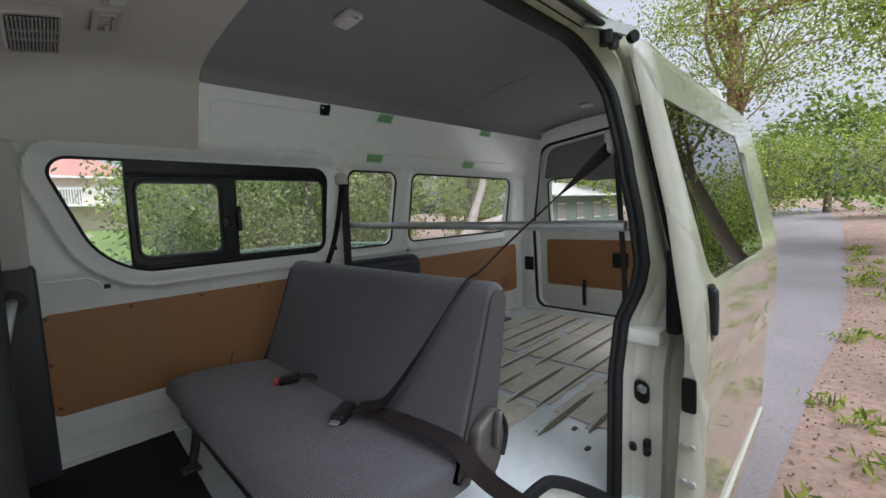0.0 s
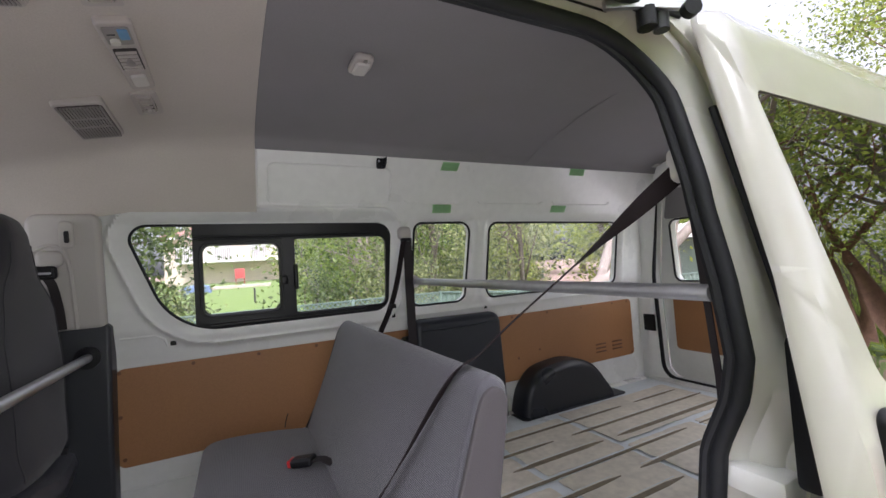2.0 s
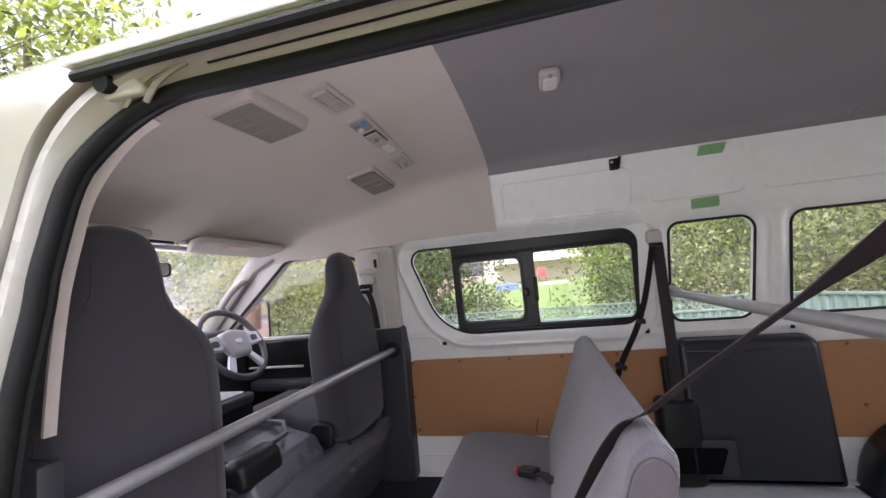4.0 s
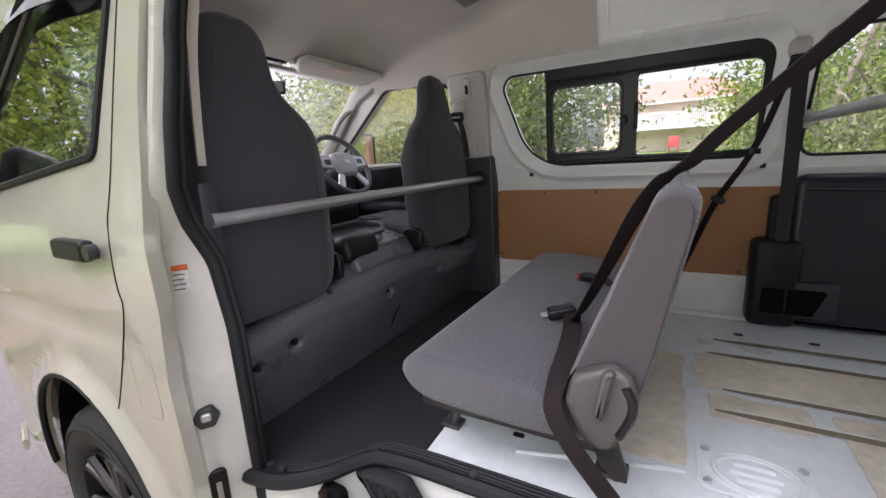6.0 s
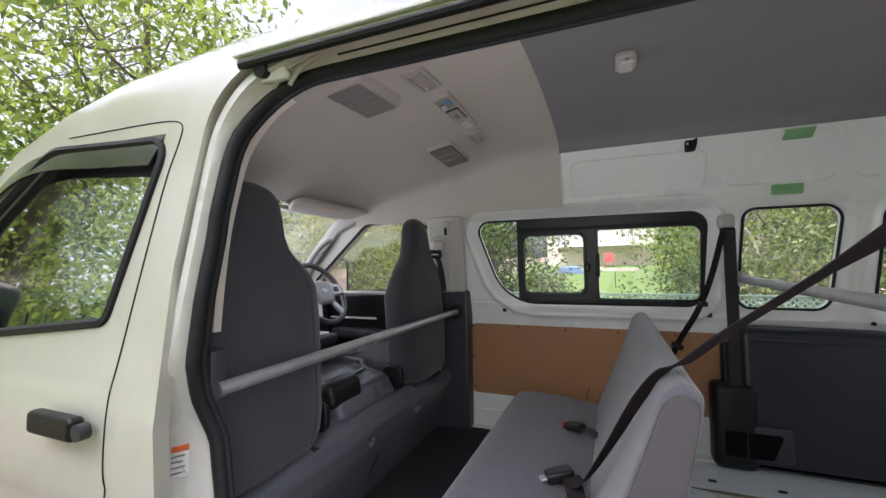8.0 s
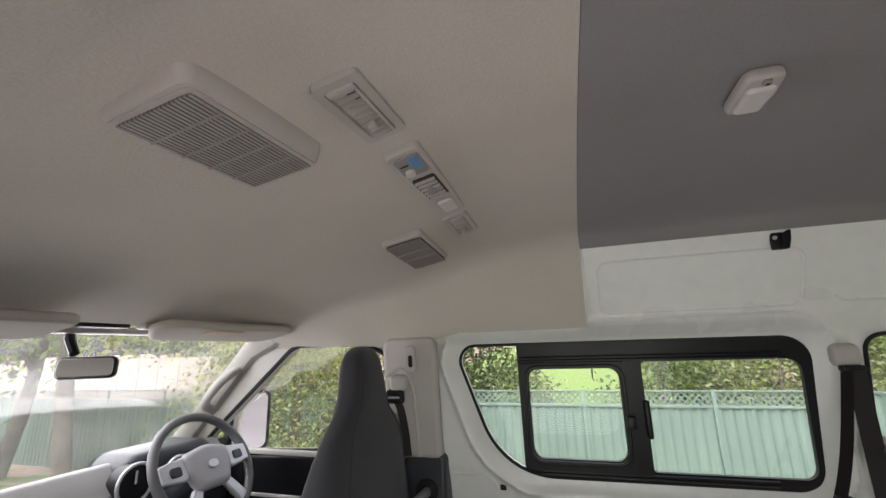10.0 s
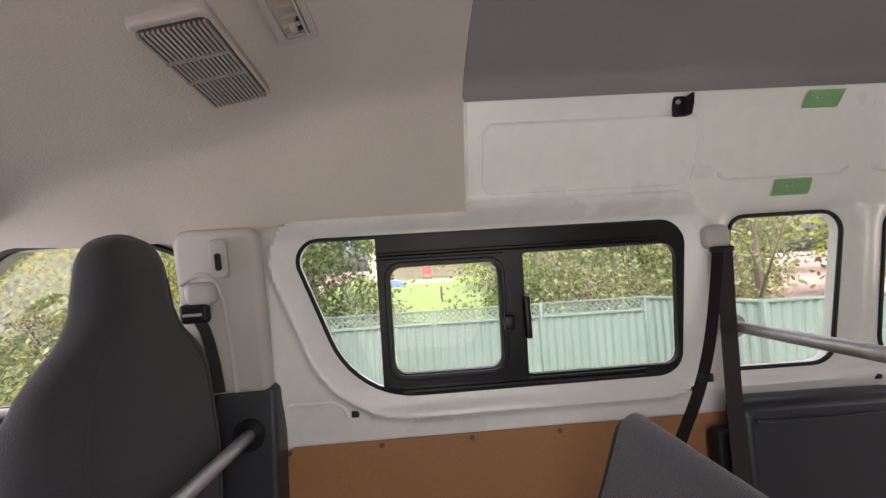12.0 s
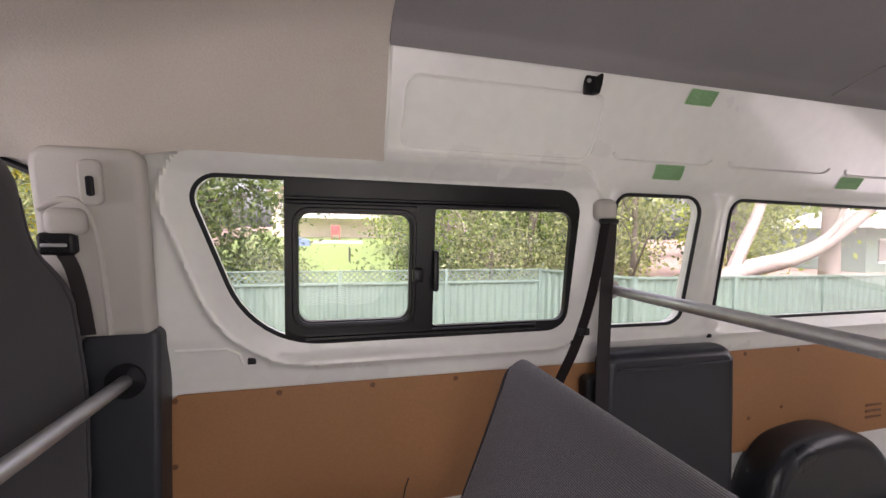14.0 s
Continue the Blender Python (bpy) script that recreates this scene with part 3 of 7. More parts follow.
for k, q in enumerate([(0.205, 0.392, -0.31, 0.335), (0.431, 1.02, 0.11, 0.37), (0.455, 0.70, -0.055, 0.08), (0.75, 1.0, -0.30, 0.08), (1.06, 1.52, -0.32, 0.10), (1.05, 1.52, 0.14, 0.60), (1.56, 2.05, -0.45, 0.16), (2.08, 2.52, -0.45, 0.16), (1.56, 2.50, 0.20, 0.64), (1.02, 1.50, -0.62, -0.36), (1.56, 2.48, -0.72, -0.49)]):
    patch(*q, k * 3.7)
for k, gy in enumerate((-0.56, -0.42, -0.29, -0.16, -0.02, 0.115, 0.25, 0.385, 0.52)):
    for x0, x1 in (((0.95, 1.50), (1.60, 2.50)) if k % 3 == 0 else ((0.47 if k > 3 else 0.80, 1.30), (1.42, 2.52)) if k % 3 == 1 else ((0.50 if k > 3 else 1.0, 1.95), (2.06, 2.46))):
        w0 = 0.011 + 0.003 * math.sin(k * 2.3)
        st = slab(fillet([(x0, gy - 0.003, 0.003), (x0 + 0.10, gy - w0, 0.02), (x1 - 0.12, gy - w0, 0.02), (x1, gy - 0.003, 0.003), (x1, gy + 0.003, 0.003), (x1 - 0.1, gy + w0, 0.02), (x0 + 0.12, gy + w0, 0.02), (x0, gy + 0.003, 0.003)]), 0.0030, 0.0008, pose(0, 0, FLOOR_Z + 0.0062), steps=1)
        part("floor_groove", st, GROOVE, floor)
        part("floor_rib", tube([(x0 + 0.03, gy + w0 + 0.010, FLOOR_Z - 0.004), (x1 - 0.03, gy + w0 + 0.010, FLOOR_Z - 0.004)], 0.011, 6), FLOOR_PAINT, floor)
for x, y in ((0.593, 0.62), (0.834, 0.62), (-0.015, -0.365), (0.852, -0.602), (1.15, 0.60), (1.9, 0.1), (2.2, -0.2), (1.45, -0.22), (2.05, 0.42), (1.4, 0.33), (2.35, 0.2), (0.95, -0.50)):
    part("floor_hole", slab(rrect(-0.016, 0.016, -0.009, 0.009, 0.006), 0.004, 0.001, pose(x, y, FLOOR_Z + 0.001)), TRIM_BLACK, floor)
part("stain", slab(fillet([(-0.06, -0.012, 0.01), (0.02, -0.02, 0.01), (0.07, 0.0, 0.01), (0.01, 0.018, 0.01)]), 0.003, 0.001, pose(0.60, 0.24, FLOOR_Z + 0.0015, 0, 0, -8)), material("rust_stain", (0.09, 0.045, 0.02), 0.7, vary=0.4), floor)
# raised edge bead of the step
part("floor_bead", tube([(0.0, -0.43, FLOOR_Z), (0.25, -0.36, FLOOR_Z), (0.36, -0.33, FLOOR_Z), (0.39, -0.322, FLOOR_Z - 0.006)], 0.007, 8), FLOOR_PAINT, floor)

# fuel access cover plate
PX, PY = 0.532, -0.284
plate = thing("access_cover_plate", (PX, PY, FLOOR_Z), "pale grey pressed-steel access cover bolted to the van floor", "cover plate")
part("plate", slab(fillet([(-0.118, -0.082, 0.02), (0.118, -0.082, 0.02), (0.118, 0.082, 0.02), (-0.118, 0.082, 0.02)]), 0.006, 0.002, pose(PX, PY, FLOOR_Z + 0.004)), FLOOR_PAINT, plate)
for r in (1.0, 0.86):
    part("ridge", tube([(PX + 0.092 * r * math.cos(a * math.pi / 16), PY + 0.072 * r * math.sin(a * math.pi / 16), FLOOR_Z + 0.008) for a in range(32)], 0.0045, 6, closed=True), FLOOR_PAINT, plate)
for k in (-1, 0, 1):
    L = 0.050 if k == 0 else 0.040
    part("rib", tube([(PX - L, PY + k * 0.029, FLOOR_Z + 0.007), (PX + L, PY + k * 0.029, FLOOR_Z + 0.007)], 0.007, 8), FLOOR_PAINT, plate)
for sx in (-1, 1):
    for sy in (-1, 1):
        part("bolt", cyl((PX + sx * 0.098, PY + sy * 0.060, FLOOR_Z + 0.006), (PX + sx * 0.098, PY + sy * 0.060, FLOOR_Z + 0.014), 0.010, 6), STEEL, plate)

# black mat in front of the bench
mat_out = [Vector(p) for p in ((-0.76, 0.82), (-0.76, -0.79), (-0.60, -0.785), (-0.50, -0.765), (-0.415, -0.70), (-0.365, -0.63), (-0.30, -0.588), (-0.215, -0.577), (-0.225, -0.36), (-0.20, 0.2), (-0.178, 0.82))]
mat = part("rubber_floor_mat", sheet(mat_out[::-1], [], 0.05, lambda u, v: np.stack((u, v, FLOOR_Z + 0.006 + 0.002 * np.sin(u * 40) * np.sin(v * 37)), 1), (0, 0, -0.005)), MAT_BLACK)
tagged(mat, "black ribbed rubber mat on the floor by the step", "floor mat")
trim_line = spline([(-0.62, -0.805, 0.615), (-0.50, -0.785, 0.617), (-0.41, -0.715, 0.618), (-0.36, -0.64, 0.618), (-0.29, -0.60, 0.618), (-0.06, -0.588, 0.618), (0.30, -0.582, 0.617), (0.55, -0.580, 0.617), (0.615, -0.61, 0.617), (0.64, -0.70, 0.615), (0.645, -0.80, 0.61)], 6)
step_trim = tagged(part("trim", tube(trim_line, 0.020, 8), RUBBER), "black rubber edging along the step of the sliding door", "edge trim", kind="structure")
for p in ((-0.334, -0.60), (-0.513, -0.765), (-0.06, -0.570), (-0.55, -0.77)):
    part("trim_clip", cyl((p[0], p[1], 0.622), (p[0], p[1], 0.640), 0.009, 10), TRIM_DARK, step_trim)

# step well under the door opening
step = tagged(part("step_well", bmbox(-0.60, 0.66, -0.90, -0.575, 0.30, 0.345, bevel=0.01), PAINT_IN), "white painted metal step well below the door", "step", kind="structure")
riser = [Vector(p) for p in ((-0.60, -0.79), (-0.50, -0.77), (-0.41, -0.70), (-0.36, -0.62), (-0.29, -0.585), (0.55, -0.565), (0.62, -0.60), (0.65, -0.72), (0.655, -0.86))]
bmr = bmesh.new()
lo = [bmr.verts.new((p.x, p.y - 0.01, 0.33)) for p in riser]
hi = [bmr.verts.new((p.x, p.y, 0.605)) for p in riser]
for i in range(len(lo) - 1):
    bmr.faces.new((lo[i], lo[i + 1], hi[i + 1], hi[i]))
part("riser", bmr, PAINT_IN, step)
part("step_mat", bmbox(-0.30, 0.55, -0.88, -0.60, 0.345, 0.352, bevel=0.003), MAT_BLACK, step)
boot = [(-0.395, 0.600, 0.02), (-0.215, 0.600, 0.02), (-0.165, 0.520, 0.03), (-0.125, 0.415, 0.02), (-0.235, 0.415, 0.02), (-0.285, 0.480, 0.03), (-0.345, 0.545, 0.02)]
part("rubber_boot", slab(fillet(boot[::-1]), 0.055, 0.02, Matrix(((1, 0, 0, 0), (0, 0, -1, -0.628), (0, 1, 0, 0), (0, 0, 0, 1)))), MAT_BLACK, step, "creased black rubber boot")
for k in range(4):
    part("boot_fold", tube([(-0.335 + 0.045 * k, -0.657, 0.585), (-0.275 + 0.04 * k, -0.662, 0.50), (-0.225 + 0.03 * k, -0.658, 0.43)], 0.007, 6), TRIM_BLACK, step)
# flat dark slab painting the shade of an opening in the riser
part("recess_shade", slab(fillet([(-0.455, 0.415, 0.02), (-0.335, 0.415, 0.03), (-0.355, 0.590, 0.02), (-0.425, 0.590, 0.02)]), 0.03, 0.008, Matrix(((1, 0, 0, 0), (0, 0, 1, -0.712), (0, 1, 0, 0), (0, 0, 0, 1)))), SHADE_BLACK, step)
part("roller_bracket", tube([(-0.405, -0.735, 0.585), (-0.402, -0.74, 0.53), (-0.395, -0.75, 0.475)], [0.012, 0.015, 0.024], 8), BRACKET_BROWN, step)
part("roller", cyl((-0.445, -0.755, 0.465), (-0.37, -0.755, 0.465), 0.022, 12), BRACKET_BROWN, step)
part("roller_pin", cyl((-0.462, -0.755, 0.465), (-0.352, -0.755, 0.465), 0.008, 8), STEEL, step)
band = [Vector(p) + Vector((0, 0.030, 0.006)) for p in trim_line[:40]]
part("edging_band", ribbon(band, 0.055, 0.006, (0, 1, 0)), RUBBER, step_trim)
for k in range(4):
    part("edging_rib", tube([Vector(p) + Vector((0, 0.018 + 0.011 * k, 0.0095)) for p in trim_line[:40]], 0.0026, 5), RUBBER, step_trim)

# ---------- ceilings ----------
def roof_line(x):
    return float(np.interp(x, [-1.45, -1.25, -0.95, -0.62, -0.3, 0.0, 0.4, 2.6], [1.83, 1.885, 1.99, 2.062, 2.15, 2.198, 2.200, 2.200]))


# half section of the headliner: distance from the middle, drop below the crown
SECTION = spline([(0.708, 0.360), (0.682, 0.285), (0.655, 0.215), (0.63, 0.150), (0.605, 0.095), (0.565, 0.062), (0.50, 0.043), (0.40, 0.026), (0.2, 0.007), (0.0, 0.0)], 5)
drop_at = interp([(p.x, p.y) for p in SECTION[::-1]])


def liner_section(x, z_low, n=14):
    """Points from the right edge over the top to the left edge."""
    zc = roof_line(x)
    wide = float(np.interp(x, [-1.27, -0.95, -0.3], [1.05, 1.02, 1.0]))
    tall = (zc - z_low) / 0.36 if z_low is not None else 1.0
    pts = [(p.x * wide, zc - p.y * tall) for p in SECTION if z_low is not None or p.x < 0.575]
    if z_low is None:
        pts = [(0.594, zc - 0.110), (0.592, zc - 0.095), (0.585, zc - 0.080)] + pts
    left = [(-y, z) for y, z in pts[::-1][1:]]
    if z_low is not None and -0.66 < x < 0.66:
        top = [q for q in left if q[0] > -0.602]
        m = len(left) - len(top)
        y0, z0 = top[-1]
        left = top + [(y0 + (-0.705 - y0) * (i + 1) / m, z0 + (1.985 - z0) * (i + 1) / m) for i in range(m)]
    return [Vector((x, y, z)) for y, z in pts + left]


def liner(xs, lows, thick=0.02):
    bm = bmesh.new()
    rows = [[bm.verts.new(p) for p in liner_section(x, lo)] for x, lo in zip(xs, lows)]
    for a, b in zip(rows, rows[1:]):
        for i in range(len(a) - 1):
            bm.faces.new((a[i], a[i + 1], b[i + 1], b[i]))
    up = bmesh.ops.extrude_face_region(bm, geom=bm.faces[:])
    for v in up["geom"]:
        if isinstance(v, bmesh.types.BMVert):
            v.co.z += thick
            v.co.y += thick * (1 if v.co.y > 0.5 else (-1 if v.co.y < -0.5 else 0))
    return bm


ceiling_rear = tagged(part("ceiling_rear", liner(list(np.linspace(0.001, 2.56, 14)), [None] * 14), HEAD_GREY), "dark grey fabric headliner over the cargo space", "headliner", kind="structure")
xs = [-1.27, -1.2, -1.1, -0.95, -0.8, -0.7, -0.62, -0.55, -0.45, -0.3, -0.15, -0.02, 0.0]
lows = [1.80, 1.80, 1.80, 1.805, 1.80, 1.79, 1.80, 1.82, 1.838, 1.838, 1.838, 1.838, 1.838]
ceiling_front = tagged(part("ceiling_front", liner(xs, lows), HEAD_BEIGE), "beige fabric headliner over the front seats", "headliner", kind="structure")
part("headliner_seam", tube([(1.30, -0.2, 2.198), (1.36, 0.1, 2.196), (1.40, 0.42, 2.152), (1.42, 0.58, 2.108)], 0.0025, 4), HEAD_GREY, ceiling_rear)
part("headliner_return", ribbon([(x, -0.648, 2.050) for x in np.linspace(0.0, 0.66, 6)], 0.165, 0.008, (0, 0.66, 0.75)), HEAD_GREY, ceiling_rear)

# ---------- outer shell ----------
NOSE = [(-2.16, 0.28), (-2.22, 0.70), (-2.18, 1.05), (-2.06, 1.24), (-1.42, 1.90), (-1.20, 1.992), (-0.98, 2.068), (-0.70, 2.150), (-0.40, 2.215)]
SIDE_OUT = [Vector(p) for p in NOSE] + [Vector(p) for p in ((0.0, 2.262), (0.5, 2.285), (2.70, 2.285), (2.86, 2.10), (2.92, 1.4), (2.95, 0.5), (2.92, 0.28))]
D_OPEN = fillet([(-0.645, 0.24, 0.05), (0.742, 0.24, 0.05), (0.742, 2.012, 0.18), (-0.60, 2.018, 0.16), (-0.615, 1.55, 0.3), (-0.578, 1.25, 0.2), (-0.560, 1.115, 0.07), (-0.585, 0.95, 0.2)], 8)
FW_OPEN = fillet([(-0.798, 1.438, 0.03), (-0.718, 1.850, 0.05), (-1.22, 1.885, 0.12), (-1.86, 1.385, 0.08), (-1.80, 1.340, 0.03)], 6)
ARCH = [Vector((-1.12 + 0.372 * math.cos(math.pi * k / 24), 0.44 + 0.415 * math.sin(math.pi * k / 24))) for k in range(25)]
ARCH = ARCH + [Vector((-1.492, 0.20)), Vector((-0.748, 0.20))]
ARCH_IN = [Vector((p.x, max(p.y, 0.285))) for p in ARCH]


REAR_OPEN = fillet([(1.24, 1.34, 0.05), (2.36, 1.34, 0.05), (2.38, 1.78, 0.05), (1.26, 1.79, 0.05)])


def left_skin(u, v):
    y = -skin_y(v)
    d = near(u, v, ARCH[:25], closed=False)
    y = y - 0.022 * np.clip(1 - d / 0.05, 0, 1) ** 0.6 * (v < 0.9)
    y = y + 0.012 * smooth_pulse(v, 1.02 - 0.02 * (u + 0.8), 0.025) * (u < -0.68)
    nose = np.clip((-1.75 - u) / 0.5, 0, 1)
    y = y + 0.20 * nose ** 1.6
    return np.stack((u, y, v), 1)


skin_left = tagged(part("wall_left", sheet(SIDE_OUT, [D_OPEN, FW_OPEN, ARCH_IN, REAR_OPEN], 0.035, left_skin, (0, 0.03, 0)), PAINT_OUT), "glossy cream outer side of the van with open door", "van side", kind="structure")
skin_right = tagged(part("wall_right_outer", sheet(SIDE_OUT, [[Vector((p.x * 1.0, p.y)) for p in fillet([(-0.72, 1.34), (-0.72, 1.84), (-1.25, 1.86, 0.1), (-1.95, 1.34)])], fillet([(-0.53, 1.30), (2.40, 1.30), (2.40, 1.82), (-0.53, 1.82)])], 0.08, lambda u, v: left_skin(u, v) * np.array((1, -1, 1)), (0, -0.02, 0)), PAINT_OUT), "cream outer driver side of the van", "van side", kind="structure")
# roof and nose between the two sides
bmr = bmesh.new()
rows = []
top_line = NOSE[4:] + [(0.0, 2.262), (0.5, 2.285), (1.0, 2.285), (2.0, 2.285), (2.70, 2.285)]
for x, z in top_line:
    half = float(skin_y(z)) if x > -1.45 else 0.72
    rows.append([bmr.verts.new((x, half * s, z + (0.012 * (1 - s * s) if x > -1 else 0.03 * (1 - s * s)))) for s in np.linspace(-1, 1, 13)])
for a, b in zip(rows, rows[1:]):
    for i in range(12):
        bmr.faces.new((a[i], a[i + 1], b[i + 1], b[i]))
roof = tagged(part("roof", bmr, PAINT_OUT), "cream high roof panel of the van", "van roof", kind="structure")
bmn = bmesh.new()
rows = []
for x, z in NOSE[:4]:
    half = float(skin_y(z)) - 0.20 * max(0, min(1, (-1.75 - x) / 0.5)) ** 1.6
    rows.append([bmn.verts.new((x - 0.08 * (1 - s * s), half * s, z)) for s in np.linspace(-1, 1, 13)])
for a, b in zip(rows, rows[1:]):
    for i in range(12):
        bmn.faces.new((a[i], a[i + 1], b[i + 1], b[i]))
nose = tagged(part("front_panel", bmn, PAINT_OUT), "cream front panel of the van", "van front", kind="structure")
underfloor = tagged(part("underfloor", bmbox(-2.1, 2.85, -0.55, 0.84, 0.28, 0.585), TRIM_BLACK), "dark underside of the van", "van underside", kind="structure")

# ---------- sliding-door opening: jamb and rubber ----------
jy = interp([(0.30, -0.77), (0.62, -0.772), (1.02, -0.778), (1.19, -0.798), (1.29, -0.842), (1.36, -0.854), (1.49, -0.838), (1.62, -0.812), (1.67, -0.806), (1.85, -0.764), (1.96, -0.722), (2.0, -0.705)])
JAMB = fillet([(-0.585, 0.30, 0.02), (0.668, 0.30, 0.02), (0.674, 1.985, 0.17), (-0.565, 1.985, 0.20)], 9)
_d = []
for a, b in zip(JAMB, JAMB[1:] + JAMB[:1]):
    k = max(1, int((b - a).length / 0.025))
    _d += [a + (b - a) * i / k for i in range(k)]
JAMB = _d
jn = outline_normals(JAMB)
jp = [Vector((p.x, float(jy(p.y)), p.y)) for p in JAMB]
ja = [(Vector((n.x * (1 - 0.58 * max(0, -n.x)), 0, n.y * (1 - 0.55 * max(0, n.y)))), Vector((0, -1 + 0.2 * max(0, n.y), 0))) for n in jn]
bmj = sweep_profile(jp, [(-0.004, 0.0), (0.012, 0.012), (0.022, 0.03), (0.036, 0.04), (0.046, 0.075), (0.058, 0.085), (0.062, 0.118), (0.085, 0.128)], ja)
for v in bmj.verts:
    v.co.y = max(v.co.y, 0.014 - float(skin_y(v.co.z)))
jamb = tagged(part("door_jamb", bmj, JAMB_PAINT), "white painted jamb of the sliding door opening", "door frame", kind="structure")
part("weather_strip", tube([p + a * -0.006 + b * 0.012 for p, (a, b) in zip(jp, ja)], 0.015, 12, closed=True), RUBBER, jamb)
part("weather_strip_lip", tube([p + a * -0.020 + b * -0.004 for p, (a, b) in zip(jp, ja)], 0.009, 8, closed=True), RUBBER, jamb)
# inner trim behind the front edge of the opening
part("pillar_trim", sheet([Vector(p) for p in ((-0.74, 1.40), (-0.592, 1.40), (-0.586, 1.76), (-0.560, 1.87), (-0.50, 1.945), (-0.40, 1.985), (-0.40, 2.00), (-0.74, 2.00))], [], 0.04, lambda u, v: np.stack((u, jy(v) + 0.008 + 0.55 * np.clip(-0.60 - u, 0, 1) + 0.02 * np.clip(-0.45 - u, 0, 0.15), v), 1), (0, 0.006, 0)), HEAD_BEIGE, jamb)
part("pillar_trim_edge", ribbon(spline([(-0.634, -0.764, 1.405), (-0.623, -0.764, 1.50), (-0.610, -0.762, 1.60), (-0.598, -0.756, 1.70), (-0.582, -0.744, 1.80), (-0.552, -0.728, 1.87), (-0.505, -0.714, 1.925), (-0.46, -0.706, 1.95)], 5), [0.018] * 12 + [0.019, 0.021, 0.023, 0.025, 0.027, 0.029], 0.008, (0.15, 1, 0)), HEAD_BEIGE, jamb)
part("pillar_trim_lower", bmbox(-0.70, -0.605, -0.80, -0.755, 0.62, 1.37, bevel=0.012), TRIM_DARK, jamb)
# striker, latch and warning label on the front jamb
JF = lambda z: pose(-0.601, -0.875, z, 90, 0, 60)
part("bump_stop", slab(fillet([(0.030 * math.cos(k * math.pi / 3), 0.030 * math.sin(k * math.pi / 3), 0.008) for k in range(6)]), 0.022, 0.006, JF(0.828)), TRIM_DARK, jamb)
part("bump_stop_stud", slab(rrect(-0.012, 0.012, -0.004, 0.016, 0.006), 0.012, 0.004, JF(0.828) @ pose(0, 0, 0.014)), STEEL, jamb)
part("lock_striker", slab(rrect(-0.020, 0.020, -0.055, 0.055, 0.014), 0.016, 0.005, JF(0.63)), TRIM_BLACK, jamb)
part("lock_slot", slab(rrect(-0.006, 0.006, -0.035, 0.025, 0.003), 0.006, 0.001, JF(0.63) @ pose(0, 0, 0.008)), STEEL, jamb)
wl = part("warning_label", slab(rrect(-0.019, 0.019, -0.032, 0.032, 0.002), 0.003, 0.0008, JF(1.165) @ pose(0, 0, 0.006)), LABEL, jamb, "white warning label with orange band")
part("label_band", slab(rrect(-0.019, 0.019, 0.020, 0.032, 0.002), 0.0034, 0.0008, JF(1.165) @ pose(0, 0, 0.0075)), ORANGE, wl)
for k in range(4):
    part("label_line", slab(rrect(-0.014, 0.012 - 0.004 * (k % 2), 0.010 - 0.011 * k, 0.013 - 0.011 * k, 0.001), 0.0034, 0.0008, JF(1.165) @ pose(0, 0, 0.0072)), GRILLE, wl)
# hinge hardware on the rear jamb
part("rear_striker", slab(rrect(-0.026, 0.026, -0.034, 0.034, 0.02), 0.014, 0.005, pose(0.694, -0.848, 0.97, 90, 0, 62)), TRIM_BLACK, jamb)
part("rear_striker_stud", cyl((0.684, -0.848, 0.985), (0.672, -0.862, 0.985), 0.011, 10), STEEL, jamb)
part("jamb_cover", bmbox(0.672, 0.74, -0.905, -0.81, 1.12, 1.165, bevel=0.01), PAINT_IN, jamb)
part("jamb_socket", bmbox(0.692, 0.717, -0.87, -0.85, 0.77, 0.82, bevel=0.006), TRIM_BLACK, jamb)
for y in (-0.845, -0.885):
    part("rubber_buffer", cyl((0.684, y + 0.02, 0.80), (0.668, y + 0.012, 0.80), 0.011, 10), TRIM_BLACK, jamb)
# upper rail with roller arm
rail = [Vector((x, -0.768, 2.022)) for x in np.linspace(-0.44, 0.72, 14)]
part("door_rail", tube([Vector((-0.50, -0.77, 2.0))] + rail, 0.010, 8), PAINT_IN, jamb)
part("rail_lip", tube([Vector((x, -0.787, 2.004)) for x in np.linspace(-0.535, 0.70, 14)], 0.010, 8), RUBBER, jamb)
part("rail_channel", ribbon([Vector((x, -0.752, 2.036)) for x in np.linspace(-0.56, 0.72, 12)], 0.075, 0.004, (0, 1, 0.15)), PAINT_IN, jamb)
for yy, zz, rr in ((-0.738, 2.012, 0.006), (-0.752, 2.018, 0.004)):
    part("rail_edge", tube(spline([(-0.50, yy - 0.02, zz - 0.012), (-0.42, yy - 0.004, zz), (0.0, yy, zz), (0.70, yy, zz)], 5), rr, 6), PAINT_IN, jamb)
part("rail_line", tube([(x, -0.748, 1.9995) for x in np.linspace(-0.30, 0.70, 10)], 0.0022, 5), RUBBER, jamb)
for dx in (0.0, 0.045):
    part("rail_ridge", tube(spline([(-0.475 + dx, -0.748, 1.958), (-0.44 + dx, -0.752, 1.988), (-0.38 + dx, -0.755, 2.006), (-0.25, -0.756, 2.010), (0.70, -0.756, 2.010)], 5), 0.0055, 6), PAINT_OUT, jamb)
part("rail_stop", slab(fillet([(0, 0, 0.01), (0.09, 0.005, 0.01), (0.07, 0.035, 0.012), (0.01, 0.05, 0.012)]), 0.02, 0.006, pose(-0.505, -0.762, 1.965, 90, 0, 8)), PAINT_IN, jamb)
part("rail_stop_rubber", cyl((-0.482, -0.785, 1.987), (-0.482, -0.765, 1.990), 0.017, 12), RUBBER, jamb)
